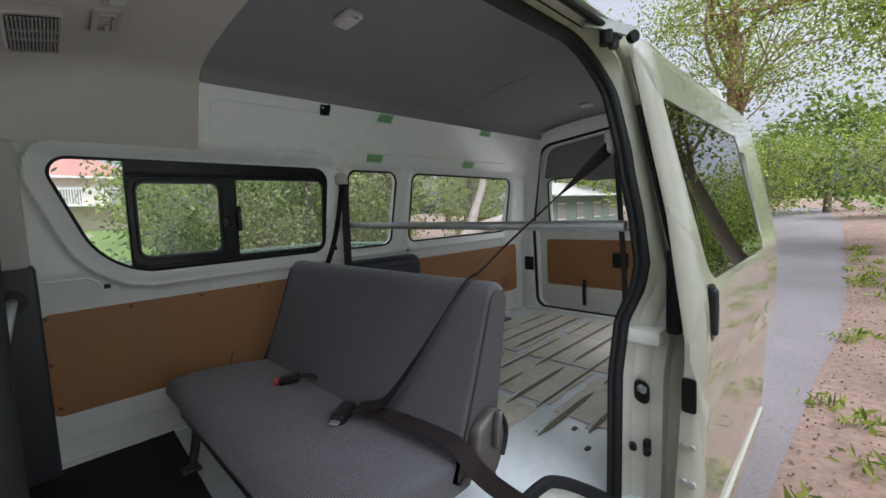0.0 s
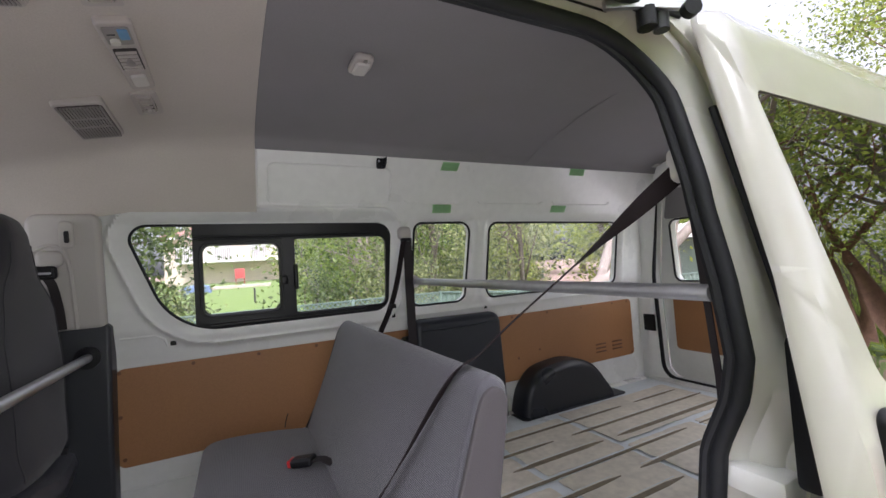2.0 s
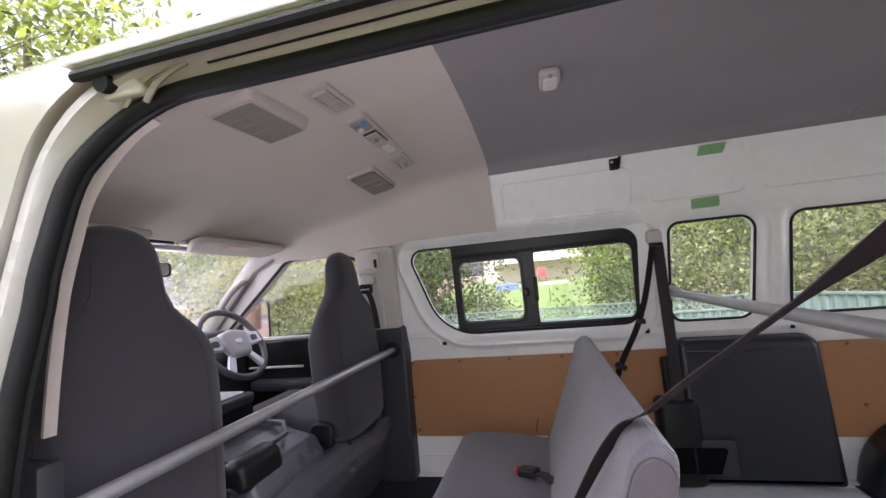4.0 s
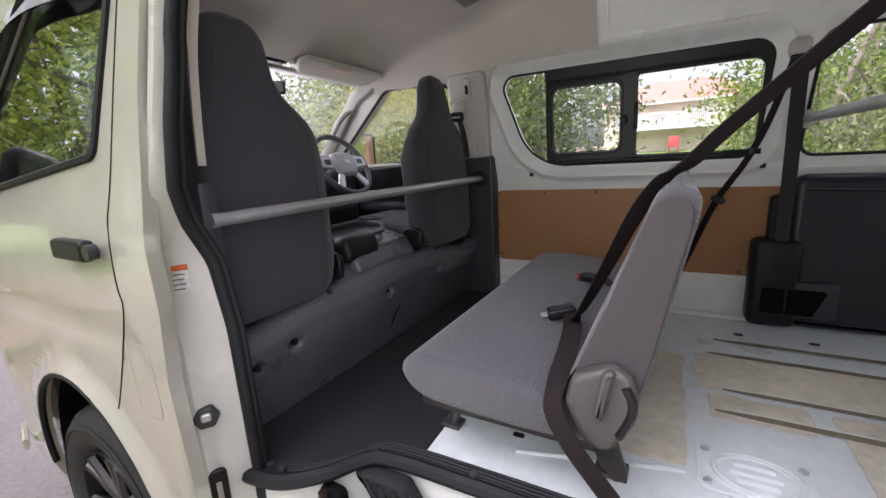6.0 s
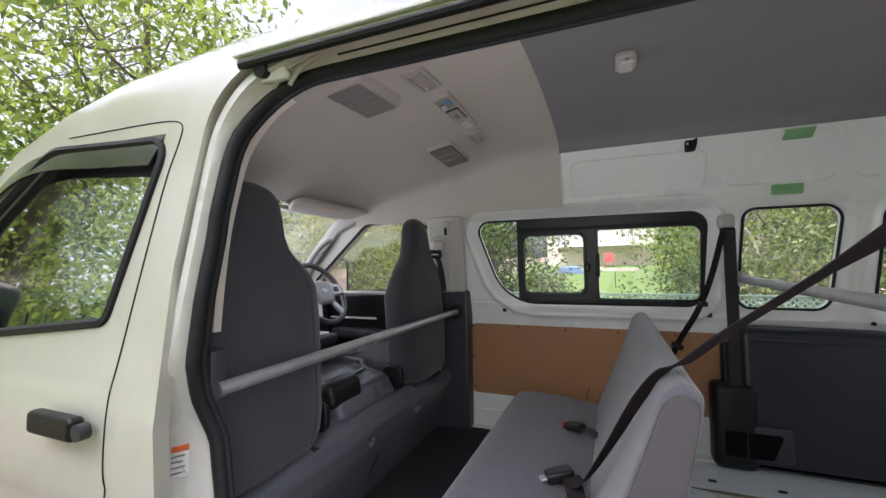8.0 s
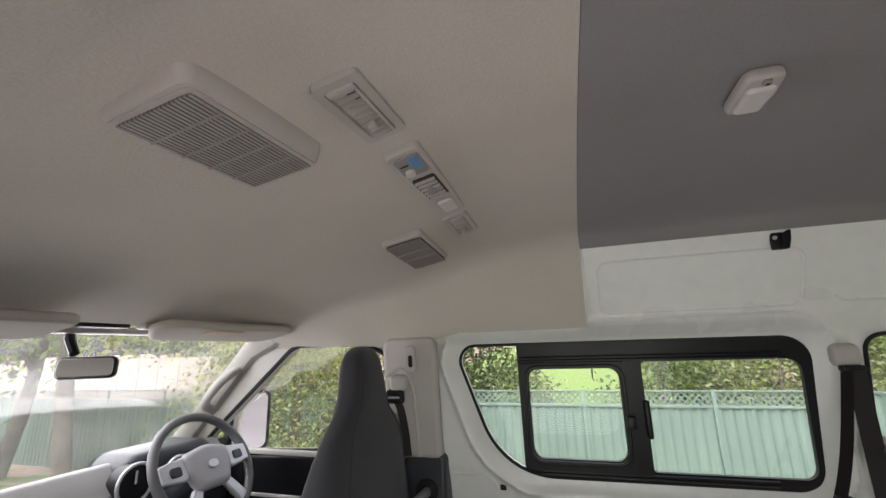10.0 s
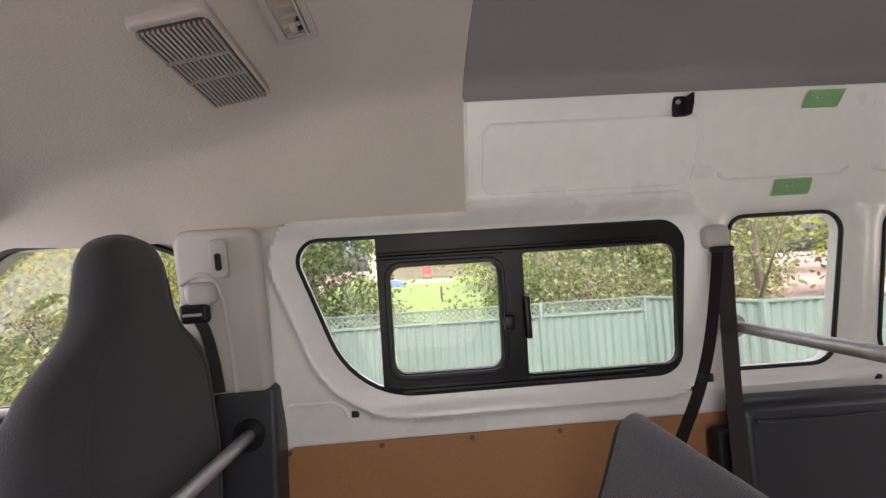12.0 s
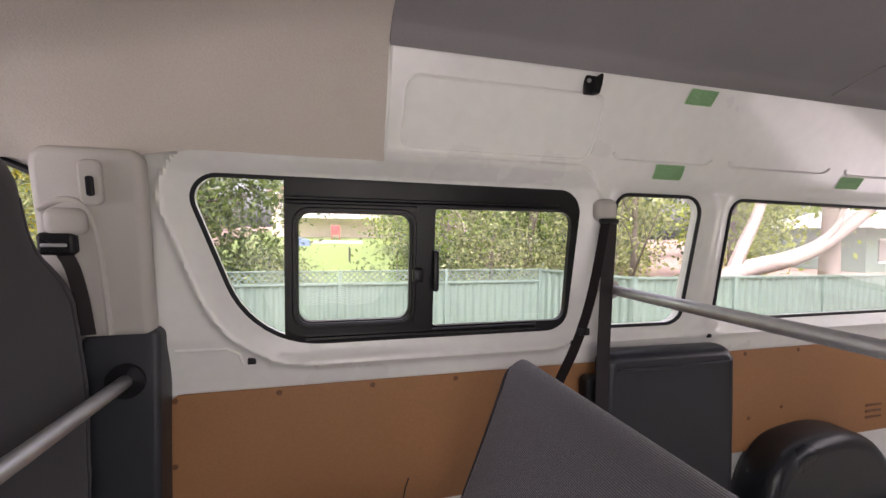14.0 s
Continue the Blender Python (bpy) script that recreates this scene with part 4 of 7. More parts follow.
arm = thing("door_roller_arm", (0.66, -0.80, 1.99), "grey steel roller arm on the upper door rail", "roller arm")
part("arm", ribbon(spline([(0.52, -0.765, 2.0), (0.57, -0.785, 2.003), (0.62, -0.815, 1.995), (0.66, -0.845, 1.985)], 5), 0.028, 0.010, (0, 0, 1)), STEEL, arm)
part("roller", cyl((0.60, -0.79, 1.955), (0.60, -0.79, 1.99), 0.018, 12), TRIM_BLACK, arm)
part("roller", cyl((0.625, -0.80, 1.95), (0.625, -0.80, 1.98), 0.014, 12), TRIM_DARK, arm)
part("end_cap", cyl((0.650, -0.835, 1.972), (0.643, -0.85, 1.972), 0.016, 12), TRIM_BLACK, arm)

# ---------- sliding door, open, standing along the outside ----------
slide_y = lambda z: -(skin_y(z) + np.interp(z, [1.3, 2.0], [0.080, 0.060]))
DOOR_OUT = fillet([(0.595, 0.26, 0.04), (1.80, 0.26, 0.04), (1.76, 1.94, 0.12), (0.692, 2.005, 0.05), (0.657, 1.50, 0.3), (0.600, 1.15, 0.3)], 8)
DOOR_WIN = fillet([(0.718, 1.815, 0.02), (0.755, 1.31, 0.05), (1.735, 1.305, 0.05), (1.725, 1.80, 0.05)], 6)


def door_skin(u, v):
    d = near(u, v, DOOR_OUT)
    y = slide_y(v) + 0.03 * np.clip(1 - d / 0.03, 0, 1) ** 2
    y = y + 0.010 * smooth_pulse(v, 1.035, 0.03)
    return np.stack((u, y, v), 1)


sdoor = thing("sliding_door", (1.1, -1.0, 0.26), "cream sliding van door pushed fully open with dark window", "van door", kind="structure")
part("door_panel", sheet(DOOR_OUT, [DOOR_WIN], 0.03, door_skin, None, lambda u, v: np.stack((u, slide_y(v) + 0.042, v), 1)), PAINT_OUT, sdoor)
part("pane", sheet(DOOR_WIN, [], 0.04, lambda u, v: np.stack((u, slide_y(v) + 0.003, v), 1), (0, 0.004, 0)), GLASS_DARK, sdoor)
part("pane_rubber", tube([(p.x, float(slide_y(p.y)) + 0.006, p.y) for p in DOOR_WIN], 0.004, 6, closed=True), RUBBER, sdoor)
part("window_backing", sheet(DOOR_WIN, [], 0.2, lambda u, v: np.stack((u, slide_y(v) + 0.036, v), 1), (0, 0.004, 0)), TRIM_BLACK, sdoor)
dh = part("handle_recess", slab(fillet([(-0.028, -0.075, 0.026), (0.026, -0.080, 0.026), (0.030, 0.070, 0.026), (-0.020, 0.080, 0.024)]), 0.012, 0.004, Matrix.Translation((0.700, -1.020, 1.235)) @ pose(0, 0, 0, 90)), TRIM_BLACK, sdoor)
part("handle_grip", slab(rrect(-0.011, 0.011, -0.062, 0.062, 0.010), 0.018, 0.006, Matrix.Translation((0.700, -1.028, 1.235)) @ pose(0, 0, 0, 90)), TRIM_DARK, dh)
part("edge_latch", slab(rrect(-0.017, 0.017, -0.046, 0.046, 0.008), 0.008, 0.003, pose(0.599, -0.995, 1.035, 90, 0, 90)), TRIM_BLACK, sdoor)
part("edge_seal", tube([(0.690, float(slide_y(z)) + 0.058, z) for z in np.linspace(0.5, 1.80, 16)], 0.007, 8), RUBBER, sdoor)
part("edge_block", bmbox(0.675, 0.72, -0.955, -0.915, 1.16, 1.40, bevel=0.012), TRIM_BLACK, sdoor)
for y in (-1.005, -0.985):
    part("edge_screw", cyl((0.600, y, 0.80), (0.590, y, 0.80), 0.009, 8), STEEL, sdoor)
    part("edge_screw", cyl((0.600, y, 0.90), (0.590, y, 0.90), 0.006, 8), STEEL, sdoor)
part("lower_hook", bmbox(0.575, 0.62, -1.0, -0.96, 0.60, 0.66, bevel=0.01), TRIM_BLACK, sdoor)
part("side_moulding", tube([(0.62, -1.012, 0.56), (1.0, -1.015, 0.56), (1.72, -1.012, 0.56)], 0.022, 8, flat=0.5), PAINT_OUT, sdoor)

# ---------- passenger door and its window ----------
fd = thing("front_door", (-1.25, -0.94, 0.5), "closed cream front passenger door with black handle", "van door", kind="structure")
GAP = [(-0.678, 1.87), (-0.682, 1.83), (-0.70, 1.726), (-0.721, 1.413), (-0.718, 1.17), (-0.708, 1.11), (-0.757, 1.0), (-0.848, 0.847), (-0.93, 0.745)]
part("door_gap", tube([(x, -float(skin_y(z)) - 0.0005, z) for x, z in spline(GAP, 5)], 0.0019, 5), TRIM_BLACK, fd)
part("door_gap", tube([(x, -float(skin_y(z)) - 0.0005, z) for x, z in spline([(-0.678, 1.87), (-0.70, 1.893), (-0.80, 1.905), (-1.15, 1.915)], 5)], 0.0019, 5), TRIM_BLACK, fd)
ob = part("pane", sheet(FW_OPEN, [], 0.04, lambda u, v: np.stack((u, -skin_y(v) + 0.018, v), 1), (0, 0.003, 0)), glass_material("side_door_glass", (0.60, 0.65, 0.61), 0.45), fd)
ob.visible_shadow = False
part("pane_rubber", tube([(p.x, -float(skin_y(p.y)) + 0.002, p.y) for p in FW_OPEN], 0.012, 6, closed=True), RUBBER, fd)
part("weather_shield", ribbon(spline([(-1.93, -0.885, 1.35), (-1.70, -0.872, 1.58), (-1.42, -0.835, 1.80), (-1.22, -0.82, 1.865), (-0.95, -0.825, 1.85), (-0.74, -0.83, 1.835)], 6), [0.05] * 12 + [0.058, 0.064, 0.070, 0.076, 0.082, 0.088, 0.094, 0.10] + [0.10] * 20, 0.004, (0.1, -0.38, -0.9)), DEFLECT, fd, "black wind deflector over the window")
part("door_handle", slab(rrect(-0.085, 0.075, -0.024, 0.024, 0.012), 0.03, 0.010, Matrix.Translation((-0.845, -0.962, 1.235)) @ pose(0, 0, 0, 90)), TRIM_BLACK, fd)
part("lock_barrel", cyl((-0.752, -0.955, 1.235), (-0.752, -0.975, 1.235), 0.017, 12), TRIM_DARK, fd)
part("wing_mirror", slab(rrect(-0.09, 0.09, -0.13, 0.13, 0.05), 0.10, 0.04, pose(-1.98, -1.08, 1.47, 90, 0, 80)), TRIM_BLACK, fd)
part("mirror_arm", tube([(-1.93, -0.89, 1.40), (-1.97, -1.0, 1.42)], 0.025, 8), TRIM_BLACK, fd)
part("fuel_flap_line", tube([(p.x, -float(skin_y(p.y)) - 0.0008, p.y) for p in rrect(-0.735, -0.640, 0.845, 1.028, 0.02)], 0.0007, 4, closed=True), PAINT_OUT, fd)
part("lower_moulding", tube([(-2.12, -0.80, 0.42), (-1.95, -0.90, 0.42), (-1.76, -0.945, 0.42)], 0.022, 8, flat=0.5), PAINT_OUT, fd)

# front wheel and its dark arch
def ring_profile(prof, cx, cz, seg=40):
    bm = bmesh.new()
    rings = [[bm.verts.new((cx + r * math.cos(2 * math.pi * k / seg), y, cz + r * math.sin(2 * math.pi * k / seg))) for k in range(seg)] for r, y in prof]
    for a, b in zip(rings, rings[1:]):
        for k in range(seg):
            j = (k + 1) % seg
            bm.faces.new((a[k], a[j], b[j], b[k]))
    return bm


WX, WZ = -1.15, 0.352
wheel = part("front_wheel", ring_profile([(0.205, -0.895), (0.23, -0.915), (0.28, -0.930), (0.322, -0.922), (0.345, -0.900), (0.352, -0.875), (0.352, -0.76), (0.335, -0.73), (0.22, -0.72)], WX, WZ), TYRE, skin_left, "worn black tyre on a dark alloy rim")
for k in range(3):
    part("tread_groove", ring_profile([(0.3525, -0.865 + 0.04 * k), (0.3535, -0.862 + 0.04 * k), (0.3525, -0.858 + 0.04 * k)], WX, WZ), TRIM_BLACK, wheel)
part("sidewall_rib", ring_profile([(0.295, -0.9285), (0.299, -0.932), (0.303, -0.9285)], WX, WZ), TYRE, wheel)
part("rim", ring_profile([(0.212, -0.905), (0.208, -0.917), (0.198, -0.905), (0.188, -0.84), (0.17, -0.80), (0.06, -0.80), (0.0005, -0.80)], WX, WZ), TRIM_BLACK, wheel)
for k in range(6):
    a = k * math.pi / 3 + 0.3
    for da in (-0.13, 0.13):
        part("rim_spoke", tube([(WX + r * math.cos(a + da * (0.4 + r * 3)), y, WZ + r * math.sin(a + da * (0.4 + r * 3))) for r, y in ((0.045, -0.885), (0.10, -0.895), (0.155, -0.90), (0.20, -0.905))], [0.018, 0.015, 0.014, 0.016], 6), STEEL_DARK, wheel)
    part("wheel_nut", cyl((WX + 0.068 * math.cos(a + .5), -0.86, WZ + 0.068 * math.sin(a + .5)), (WX + 0.068 * math.cos(a + .5), -0.895, WZ + 0.068 * math.sin(a + .5)), 0.011, 6), STEEL, wheel)
part("hub_cap", cyl((WX, -0.85, WZ), (WX, -0.905, WZ), 0.042, 18, r2=0.036), STEEL_DARK, wheel)
bma = bmesh.new()
ra = [bma.verts.new((p.x, -0.91, p.y)) for p in ARCH[:25]]
rb = [bma.verts.new((p.x, -0.62, p.y)) for p in ARCH[:25]]
for i in range(24):
    bma.faces.new((ra[i], ra[i + 1], rb[i + 1], rb[i]))
part("arch_lip", tube([(p.x, -float(skin_y(p.y)) - 0.014, p.y) for p in ARCH[:25]], 0.010, 6), RUBBER, skin_left)
tagged(part("wheel_arch_liner", bma, TRIM_BLACK), "black liner inside the front wheel arch", "arch liner", kind="structure")
# ---------- driver side in the cab ----------
cab_y = interp([(0.30, 0.82), (1.36, 0.815), (1.40, 0.80), (1.85, 0.73)])
DW = fillet([(-0.755, 1.405, 0.03), (-0.752, 1.765, 0.05), (-0.86, 1.812, 0.05), (-1.19, 1.812, 0.12), (-1.66, 1.43, 0.05), (-1.70, 1.368, 0.02)], 6)
CAB_OUT = [Vector(p) for p in ((-0.575, 0.55), (-0.575, 1.84), (-1.24, 1.855), (-1.42, 1.76), (-2.02, 1.25), (-2.10, 0.55))]
driver_door = tagged(part("wall_cab_right", sheet(CAB_OUT, [DW], 0.05, lambda u, v: np.stack((u, cab_y(v), v), 1), (0, 0.05, 0)), TRIM_LIGHT), "light grey cab side with driver window", "cab wall", kind="structure")
wd = thing("window_4", (-1.2, 0.8, 1.4), "driver door window with black rubber edge", "window", kind="structure")
part("rubber_seal", tube([(p.x, float(cab_y(p.y)) - 0.004, p.y) for p in DW], 0.009, 6, closed=True), RUBBER, wd)
bmw = bmesh.new()
bmw.faces.new([bmw.verts.new((p.x, float(cab_y(p.y)) + 0.03, p.y)) for p in DW])
bmesh.ops.triangulate(bmw, faces=bmw.faces[:])
ob = part("pane", bmw, GLASS, wd, smooth=False)
ob.visible_shadow = False
dt = tagged(part("door_trim", slab(fillet([(-0.74, 0.60, 0.05), (-0.74, 1.40, 0.03), (-1.70, 1.365, 0.03), (-1.80, 0.60, 0.1)]), 0.05, 0.02, Matrix(((1, 0, 0, 0), (0, 0, 1, 0.80), (0, 1, 0, 0), (0, 0, 0, 1)))), TRIM_BLACK), "black moulded driver door trim", "door trim")
part("arm_rest", bmbox(-1.45, -0.80, 0.70, 0.785, 1.10, 1.16, bevel=0.02), TRIM_DARK, dt)
part("sill_strip", bmbox(-1.62, -0.76, 0.772, 0.80, 1.372, 1.392, bevel=0.006), TRIM_LIGHT, dt)
part("pull_handle", bmbox(-1.5, -1.15, 0.765, 0.778, 1.215, 1.228, bevel=0.004), TRIM_LIGHT, dt)

# pillar behind the driver door: light trim above, black below
pil = thing("belt_pillar_trim", (-0.66, 0.76, 0.62), "light grey pillar trim with black lower cover", "pillar trim", kind="structure")
part("upper_trim", slab(fillet([(-0.755, 1.392, 0.02), (-0.548, 1.392, 0.02), (-0.545, 1.828, 0.03), (-0.76, 1.828, 0.04)]), 0.05, 0.018, Matrix(((1, 0, 0, 0), (0, 0, 1, 0.775), (0, 1, 0, 0), (0, 0, 0, 1))), deform=lambda c: Vector((c.x, c.y, c.z - 0.155 * max(0, c.y - 1.395)))), TRIM_LIGHT, pil)
part("channel_edge", tube(spline([(-0.634, 0.749, 1.40), (-0.636, 0.731, 1.52), (-0.642, 0.712, 1.64), (-0.662, 0.702, 1.70), (-0.70, 0.701, 1.712), (-0.745, 0.705, 1.69)], 4), 0.007, 8), TRIM_LIGHT, pil)
part("lower_trim", slab(fillet([(-0.74, 0.60, 0.03), (-0.538, 0.60, 0.03), (-0.536, 1.41, 0.025), (-0.70, 1.40, 0.03)]), 0.09, 0.014, Matrix(((1, 0, 0, 0), (0, 0, 1, 0.80), (0, 1, 0, 0), (0, 0, 0, 1)))), TRIM_DARK, pil)
hook = part("coat_hook", slab(rrect(-0.022, 0.022, -0.05, 0.05, 0.016), 0.016, 0.006, pose(-0.640, 0.690, 1.750, 98.8)), TRIM_LIGHT, pil)
part("hook_slot", slab(rrect(-0.007, 0.007, -0.022, 0.022, 0.006), 0.02, 0.003, pose(-0.638, 0.6855, 1.742, 98.8)), TRIM_BLACK, hook)
db = thing("driver_seat_belt", (-0.70, 0.70, 1.3), "black seat belt with grey guide on the pillar", "seat belt")
part("guide", slab(rrect(-0.038, 0.038, -0.028, 0.032, 0.02), 0.045, 0.016, pose(-0.692, 0.706, 1.662, 98.8, 0, 6)), TRIM_LIGHT, db)
part("guide_loop", slab(rrect(-0.035, 0.033, -0.026, 0.024, 0.010), 0.026, 0.009, pose(-0.706, 0.700, 1.616, 100, 0, 6)), TRIM_BLACK, db)
part("guide_slot", slab(rrect(-0.024, 0.022, -0.004, 0.004, 0.003), 0.004, 0.001, pose(-0.707, 0.687, 1.612, 100, 0, 6)), STEEL, db)
part("webbing", ribbon(spline([(-0.702, 0.702, 1.60), (-0.688, 0.712, 1.56), (-0.678, 0.727, 1.48), (-0.675, 0.738, 1.42), (-0.675, 0.744, 1.402)], 4), 0.028, 0.002, (1, 0.15, 0)), WEBBING, db)

# ---------- windscreen, pillars, dash ----------
ws = thing("window_5", (-1.7, 0, 1.3), "wide curved windscreen between light pillars", "windscreen", kind="structure")
bmw = bmesh.new()
rows = []
for k in range(7):
    f = k / 6
    x, z, h = -2.05 + 0.70 * f, 1.235 + 0.655 * f, 0.80 - 0.10 * f
    rows.append([bmw.verts.new((x - 0.07 * (1 - s * s), h * s, z)) for s in np.linspace(-1, 1, 13)])
for a, b in zip(rows, rows[1:]):
    for i in range(12):
        bmw.faces.new((a[i], a[i + 1], b[i + 1], b[i]))
# dust veil raised well above the other panes to paint a bright washed-out haze
ob = part("pane", bmw, glass_material("dusty_hazed_windscreen_glass", (0.95, 0.97, 0.95), 0.04, 0.10), ws)
ob.visible_shadow = False
part("sun_band", bmbox(-1.40, -1.34, -0.70, 0.70, 1.855, 1.875, bevel=0.004), TRIM_LIGHT, ws)
for s in (1, -1):
    part("pillar_cover", tube([(-2.02, 0.815 * s, 1.22), (-1.70, 0.785 * s, 1.53), (-1.42, 0.735 * s, 1.80), (-1.26, 0.71 * s, 1.87)], [0.055, 0.050, 0.046, 0.05], 10, flat=0.6), PILLAR_GREY, ws)
    part("grab_handle", tube(spline([(-1.62, 0.742 * s, 1.555), (-1.605, 0.695 * s, 1.585), (-1.52, 0.675 * s, 1.665), (-1.475, 0.69 * s, 1.705), (-1.47, 0.73 * s, 1.72)], 5), 0.019, 10), PILLAR_GREY, ws)

dash = thing("dashboard", (-1.75, 0, 0.7), "dark dashboard with round dials, its grey top coloured as lit by the windscreen", "dashboard")
part("dash_body", slab(fillet([(-2.08, 0.70, 0.05), (-1.62, 0.70, 0.08), (-1.50, 1.10, 0.08), (-1.52, 1.33, 0.06), (-1.60, 1.42, 0.05), (-2.02, 1.33, 0.03)]), 1.56, 0.03, Matrix(((1, 0, 0, 0), (0, 0, -1, 0.0), (0, 1, 0, 0), (0, 0, 0, 1)))), TRIM_DARK, dash)
# grey plastic top, made lighter than the body for the windscreen's light on it
part("dash_top", slab(fillet([(-2.0, 1.335, 0.01), (-1.61, 1.418, 0.02), (-1.53, 1.345, 0.02), (-1.515, 1.35, 0.006), (-1.60, 1.440, 0.03), (-2.0, 1.355, 0.01)]), 1.54, 0.006, Matrix(((1, 0, 0, 0), (0, 0, -1, 0.0), (0, 1, 0, 0), (0, 0, 0, 1)))), DASH_TOP, dash)
cowl = part("instrument_cowl", slab(fillet([(-0.20, -0.03, 0.04), (0.20, -0.03, 0.04), (0.17, 0.075, 0.06), (-0.17, 0.075, 0.06)]), 0.20, 0.03, pose(-1.62, 0.50, 1.385, 90, 0, 90)), TRIM_DARK, dash)
for y, r in ((0.345, 0.062), (0.50, 0.05), (0.63, 0.05)):
    part("dial_rim", tube([(-1.496, y + r * math.cos(a * math.pi / 10), 1.375 + r * math.sin(a * math.pi / 10)) for a in range(20)], 0.006, 6, closed=True), SILVER, dash)
    part("dial_face", cyl((-1.503, y, 1.375), (-1.55, y, 1.375), r, 24), TRIM_BLACK, dash)
    part("dial_needle", bmbox(-1.499, -1.495, y - 0.003, y + 0.003, 1.375, 1.415, m=None), LABEL, dash)
for y in (-0.1, 0.12):
    part("air_vent", bmbox(-1.515, -1.49, y, y + 0.12, 1.21, 1.30, bevel=0.006), TRIM_BLACK, dash)
part("handbrake_lever", tube(spline([(-1.45, 0.22, 1.0), (-1.40, 0.25, 1.02), (-1.36, 0.33, 1.06), (-1.35, 0.36, 1.10)], 4), 0.012, 8), TRIM_BLACK, dash)

sw = thing("steering_wheel", (-1.42, 0.53, 1.40), "worn grey steering wheel with silver-grey hub and spokes", "steering wheel")
WM = pose(-1.345, 0.478, 1.40, 0, 0, 0) @ look((0, 0, 0), (-1.0, 0, -0.62)) @ pose(0, 0, 0, 0, 180, 0)
part("rim", tube([WM @ Vector((0.19 * math.cos(a * math.pi / 20), 0.19 * math.sin(a * math.pi / 20), 0)) for a in range(40)], 0.016, 10, closed=True), WHEEL_RIM, sw)
part("hub", slab(fillet([(-0.062, -0.080, 0.03), (0.062, -0.080, 0.03), (0.090, -0.01, 0.03), (0.095, 0.055, 0.03), (0.0, 0.075, 0.1), (-0.095, 0.055, 0.03), (-0.090, -0.01, 0.03)]), 0.05, 0.022, WM @ pose(0, 0, -0.010)), HUB_GREY, sw)
for s in (-1, 1):
    wing = [(0.080 * s, 0.052, 0.01), (0.182 * s, 0.040, 0.01), (0.184 * s, -0.022, 0.01), (0.085 * s, -0.035, 0.02)]
    part("spoke", slab(fillet(wing if s < 0 else wing[::-1]), 0.022, 0.008, WM @ pose(0, 0, -0.008)), SILVER, sw)
    low = [(0.040 * s, -0.070, 0.01), (0.078 * s, -0.062, 0.01), (0.128 * s, -0.135, 0.01), (0.090 * s, -0.162, 0.01)]
    part("spoke", slab(fillet(low[::-1] if s < 0 else low), 0.020, 0.007, WM @ pose(0, 0, -0.004)), SILVER, sw)
    part("switch_pad", slab(rrect(-0.020, 0.020, -0.016, 0.016, 0.008), 0.008, 0.003, WM @ pose(0.130 * s, 0.006, -0.021)), TRIM_DARK, sw)
part("emblem", slab(fillet([(0.022 * math.cos(a * math.pi / 8), 0.015 * math.sin(a * math.pi / 8)) for a in range(16)]), 0.006, 0.002, WM @ pose(0, -0.005, -0.037)), STEEL, sw)
part("column", tube([WM @ Vector((0, 0, 0.0)), (-1.58, 0.478, 1.20)], 0.05, 10), TRIM_DARK, sw)

# visors, inside mirror, wing mirror
visor_shape = fillet([(-0.29, -0.02, 0.05), (-0.22, 0.075, 0.05), (0.27, 0.075, 0.05), (0.29, -0.075, 0.03), (-0.27, -0.075, 0.03)])
for y, lab in ((0.37, "pale fabric sun visor folded up with warning sticker"), (-0.40, "pale fabric sun visor folded up")):
    v = thing("sun_visor", (-1.22, y, 1.86), lab, "sun visor", "sun visors")
    part("panel", slab(visor_shape, 0.026, 0.012, pose(-1.205, y, 1.862, -14, 0, 90) @ pose(0, 0, 0, 0, 0, 0)), HEAD_BEIGE, v)
    if y > 0:
        part("sticker", slab(rrect(-0.11, 0.03, -0.02, 0.02, 0.004), 0.003, 0.001, pose(-1.205, y, 1.862, -14, 0, 90) @ pose(0, -0.03, -0.0145)), material("faded_sticker", (0.6, 0.45, 0.36), 0.6), v)
    part("clip", bmbox(-1.28, -1.24, y - 0.26, y - 0.22, 1.865, 1.885, bevel=0.006), TRIM_LIGHT, v)
rm = thing("rear_view_mirror", (-1.35, 0.0, 1.80), "black rear-view mirror hanging from the headliner", "mirror")
part("housing", slab(rrect(-0.068, 0.068, -0.030, 0.030, 0.016), 0.03, 0.010, pose(-1.335, 0.035, 1.762, 86, 0, 40)), TRIM_BLACK, rm)
part("mirror_glass", slab(rrect(-0.062, 0.062, -0.025, 0.025, 0.013), 0.004, 0.001, pose(-1.3252, 0.0233, 1.763, 86, 0, 40)), MIRROR, rm)
part("stem", tube([(-1.34, 0, 1.80), (-1.37, 0, 1.84), (-1.37, 0, 1.87)], 0.012, 8), TRIM_BLACK, rm)
part("mount", bmbox(-1.42, -1.28, -0.10, 0.10, 1.868, 1.892, bevel=0.008), TRIM_BLACK, rm)
wm = thing("wing_mirror", (-1.65, 1.0, 1.40), "black wing mirror outside the driver window", "wing mirror")
part("shell", slab(rrect(-0.10, 0.10, -0.145, 0.145, 0.04), 0.07, 0.012, pose(-1.640, 1.0, 1.465, 90, 0, 66)), TRIM_BLACK, wm)
part("mirror_glass", slab(rrect(-0.082, 0.082, -0.128, 0.128, 0.03), 0.004, 0.001, pose(-1.607, 0.979, 1.465, 90, 0, 66)), MIRROR, wm)
part("bracket", tube([(-1.70, 0.84, 1.39), (-1.67, 0.95, 1.38)], 0.022, 8), TRIM_BLACK, wm)

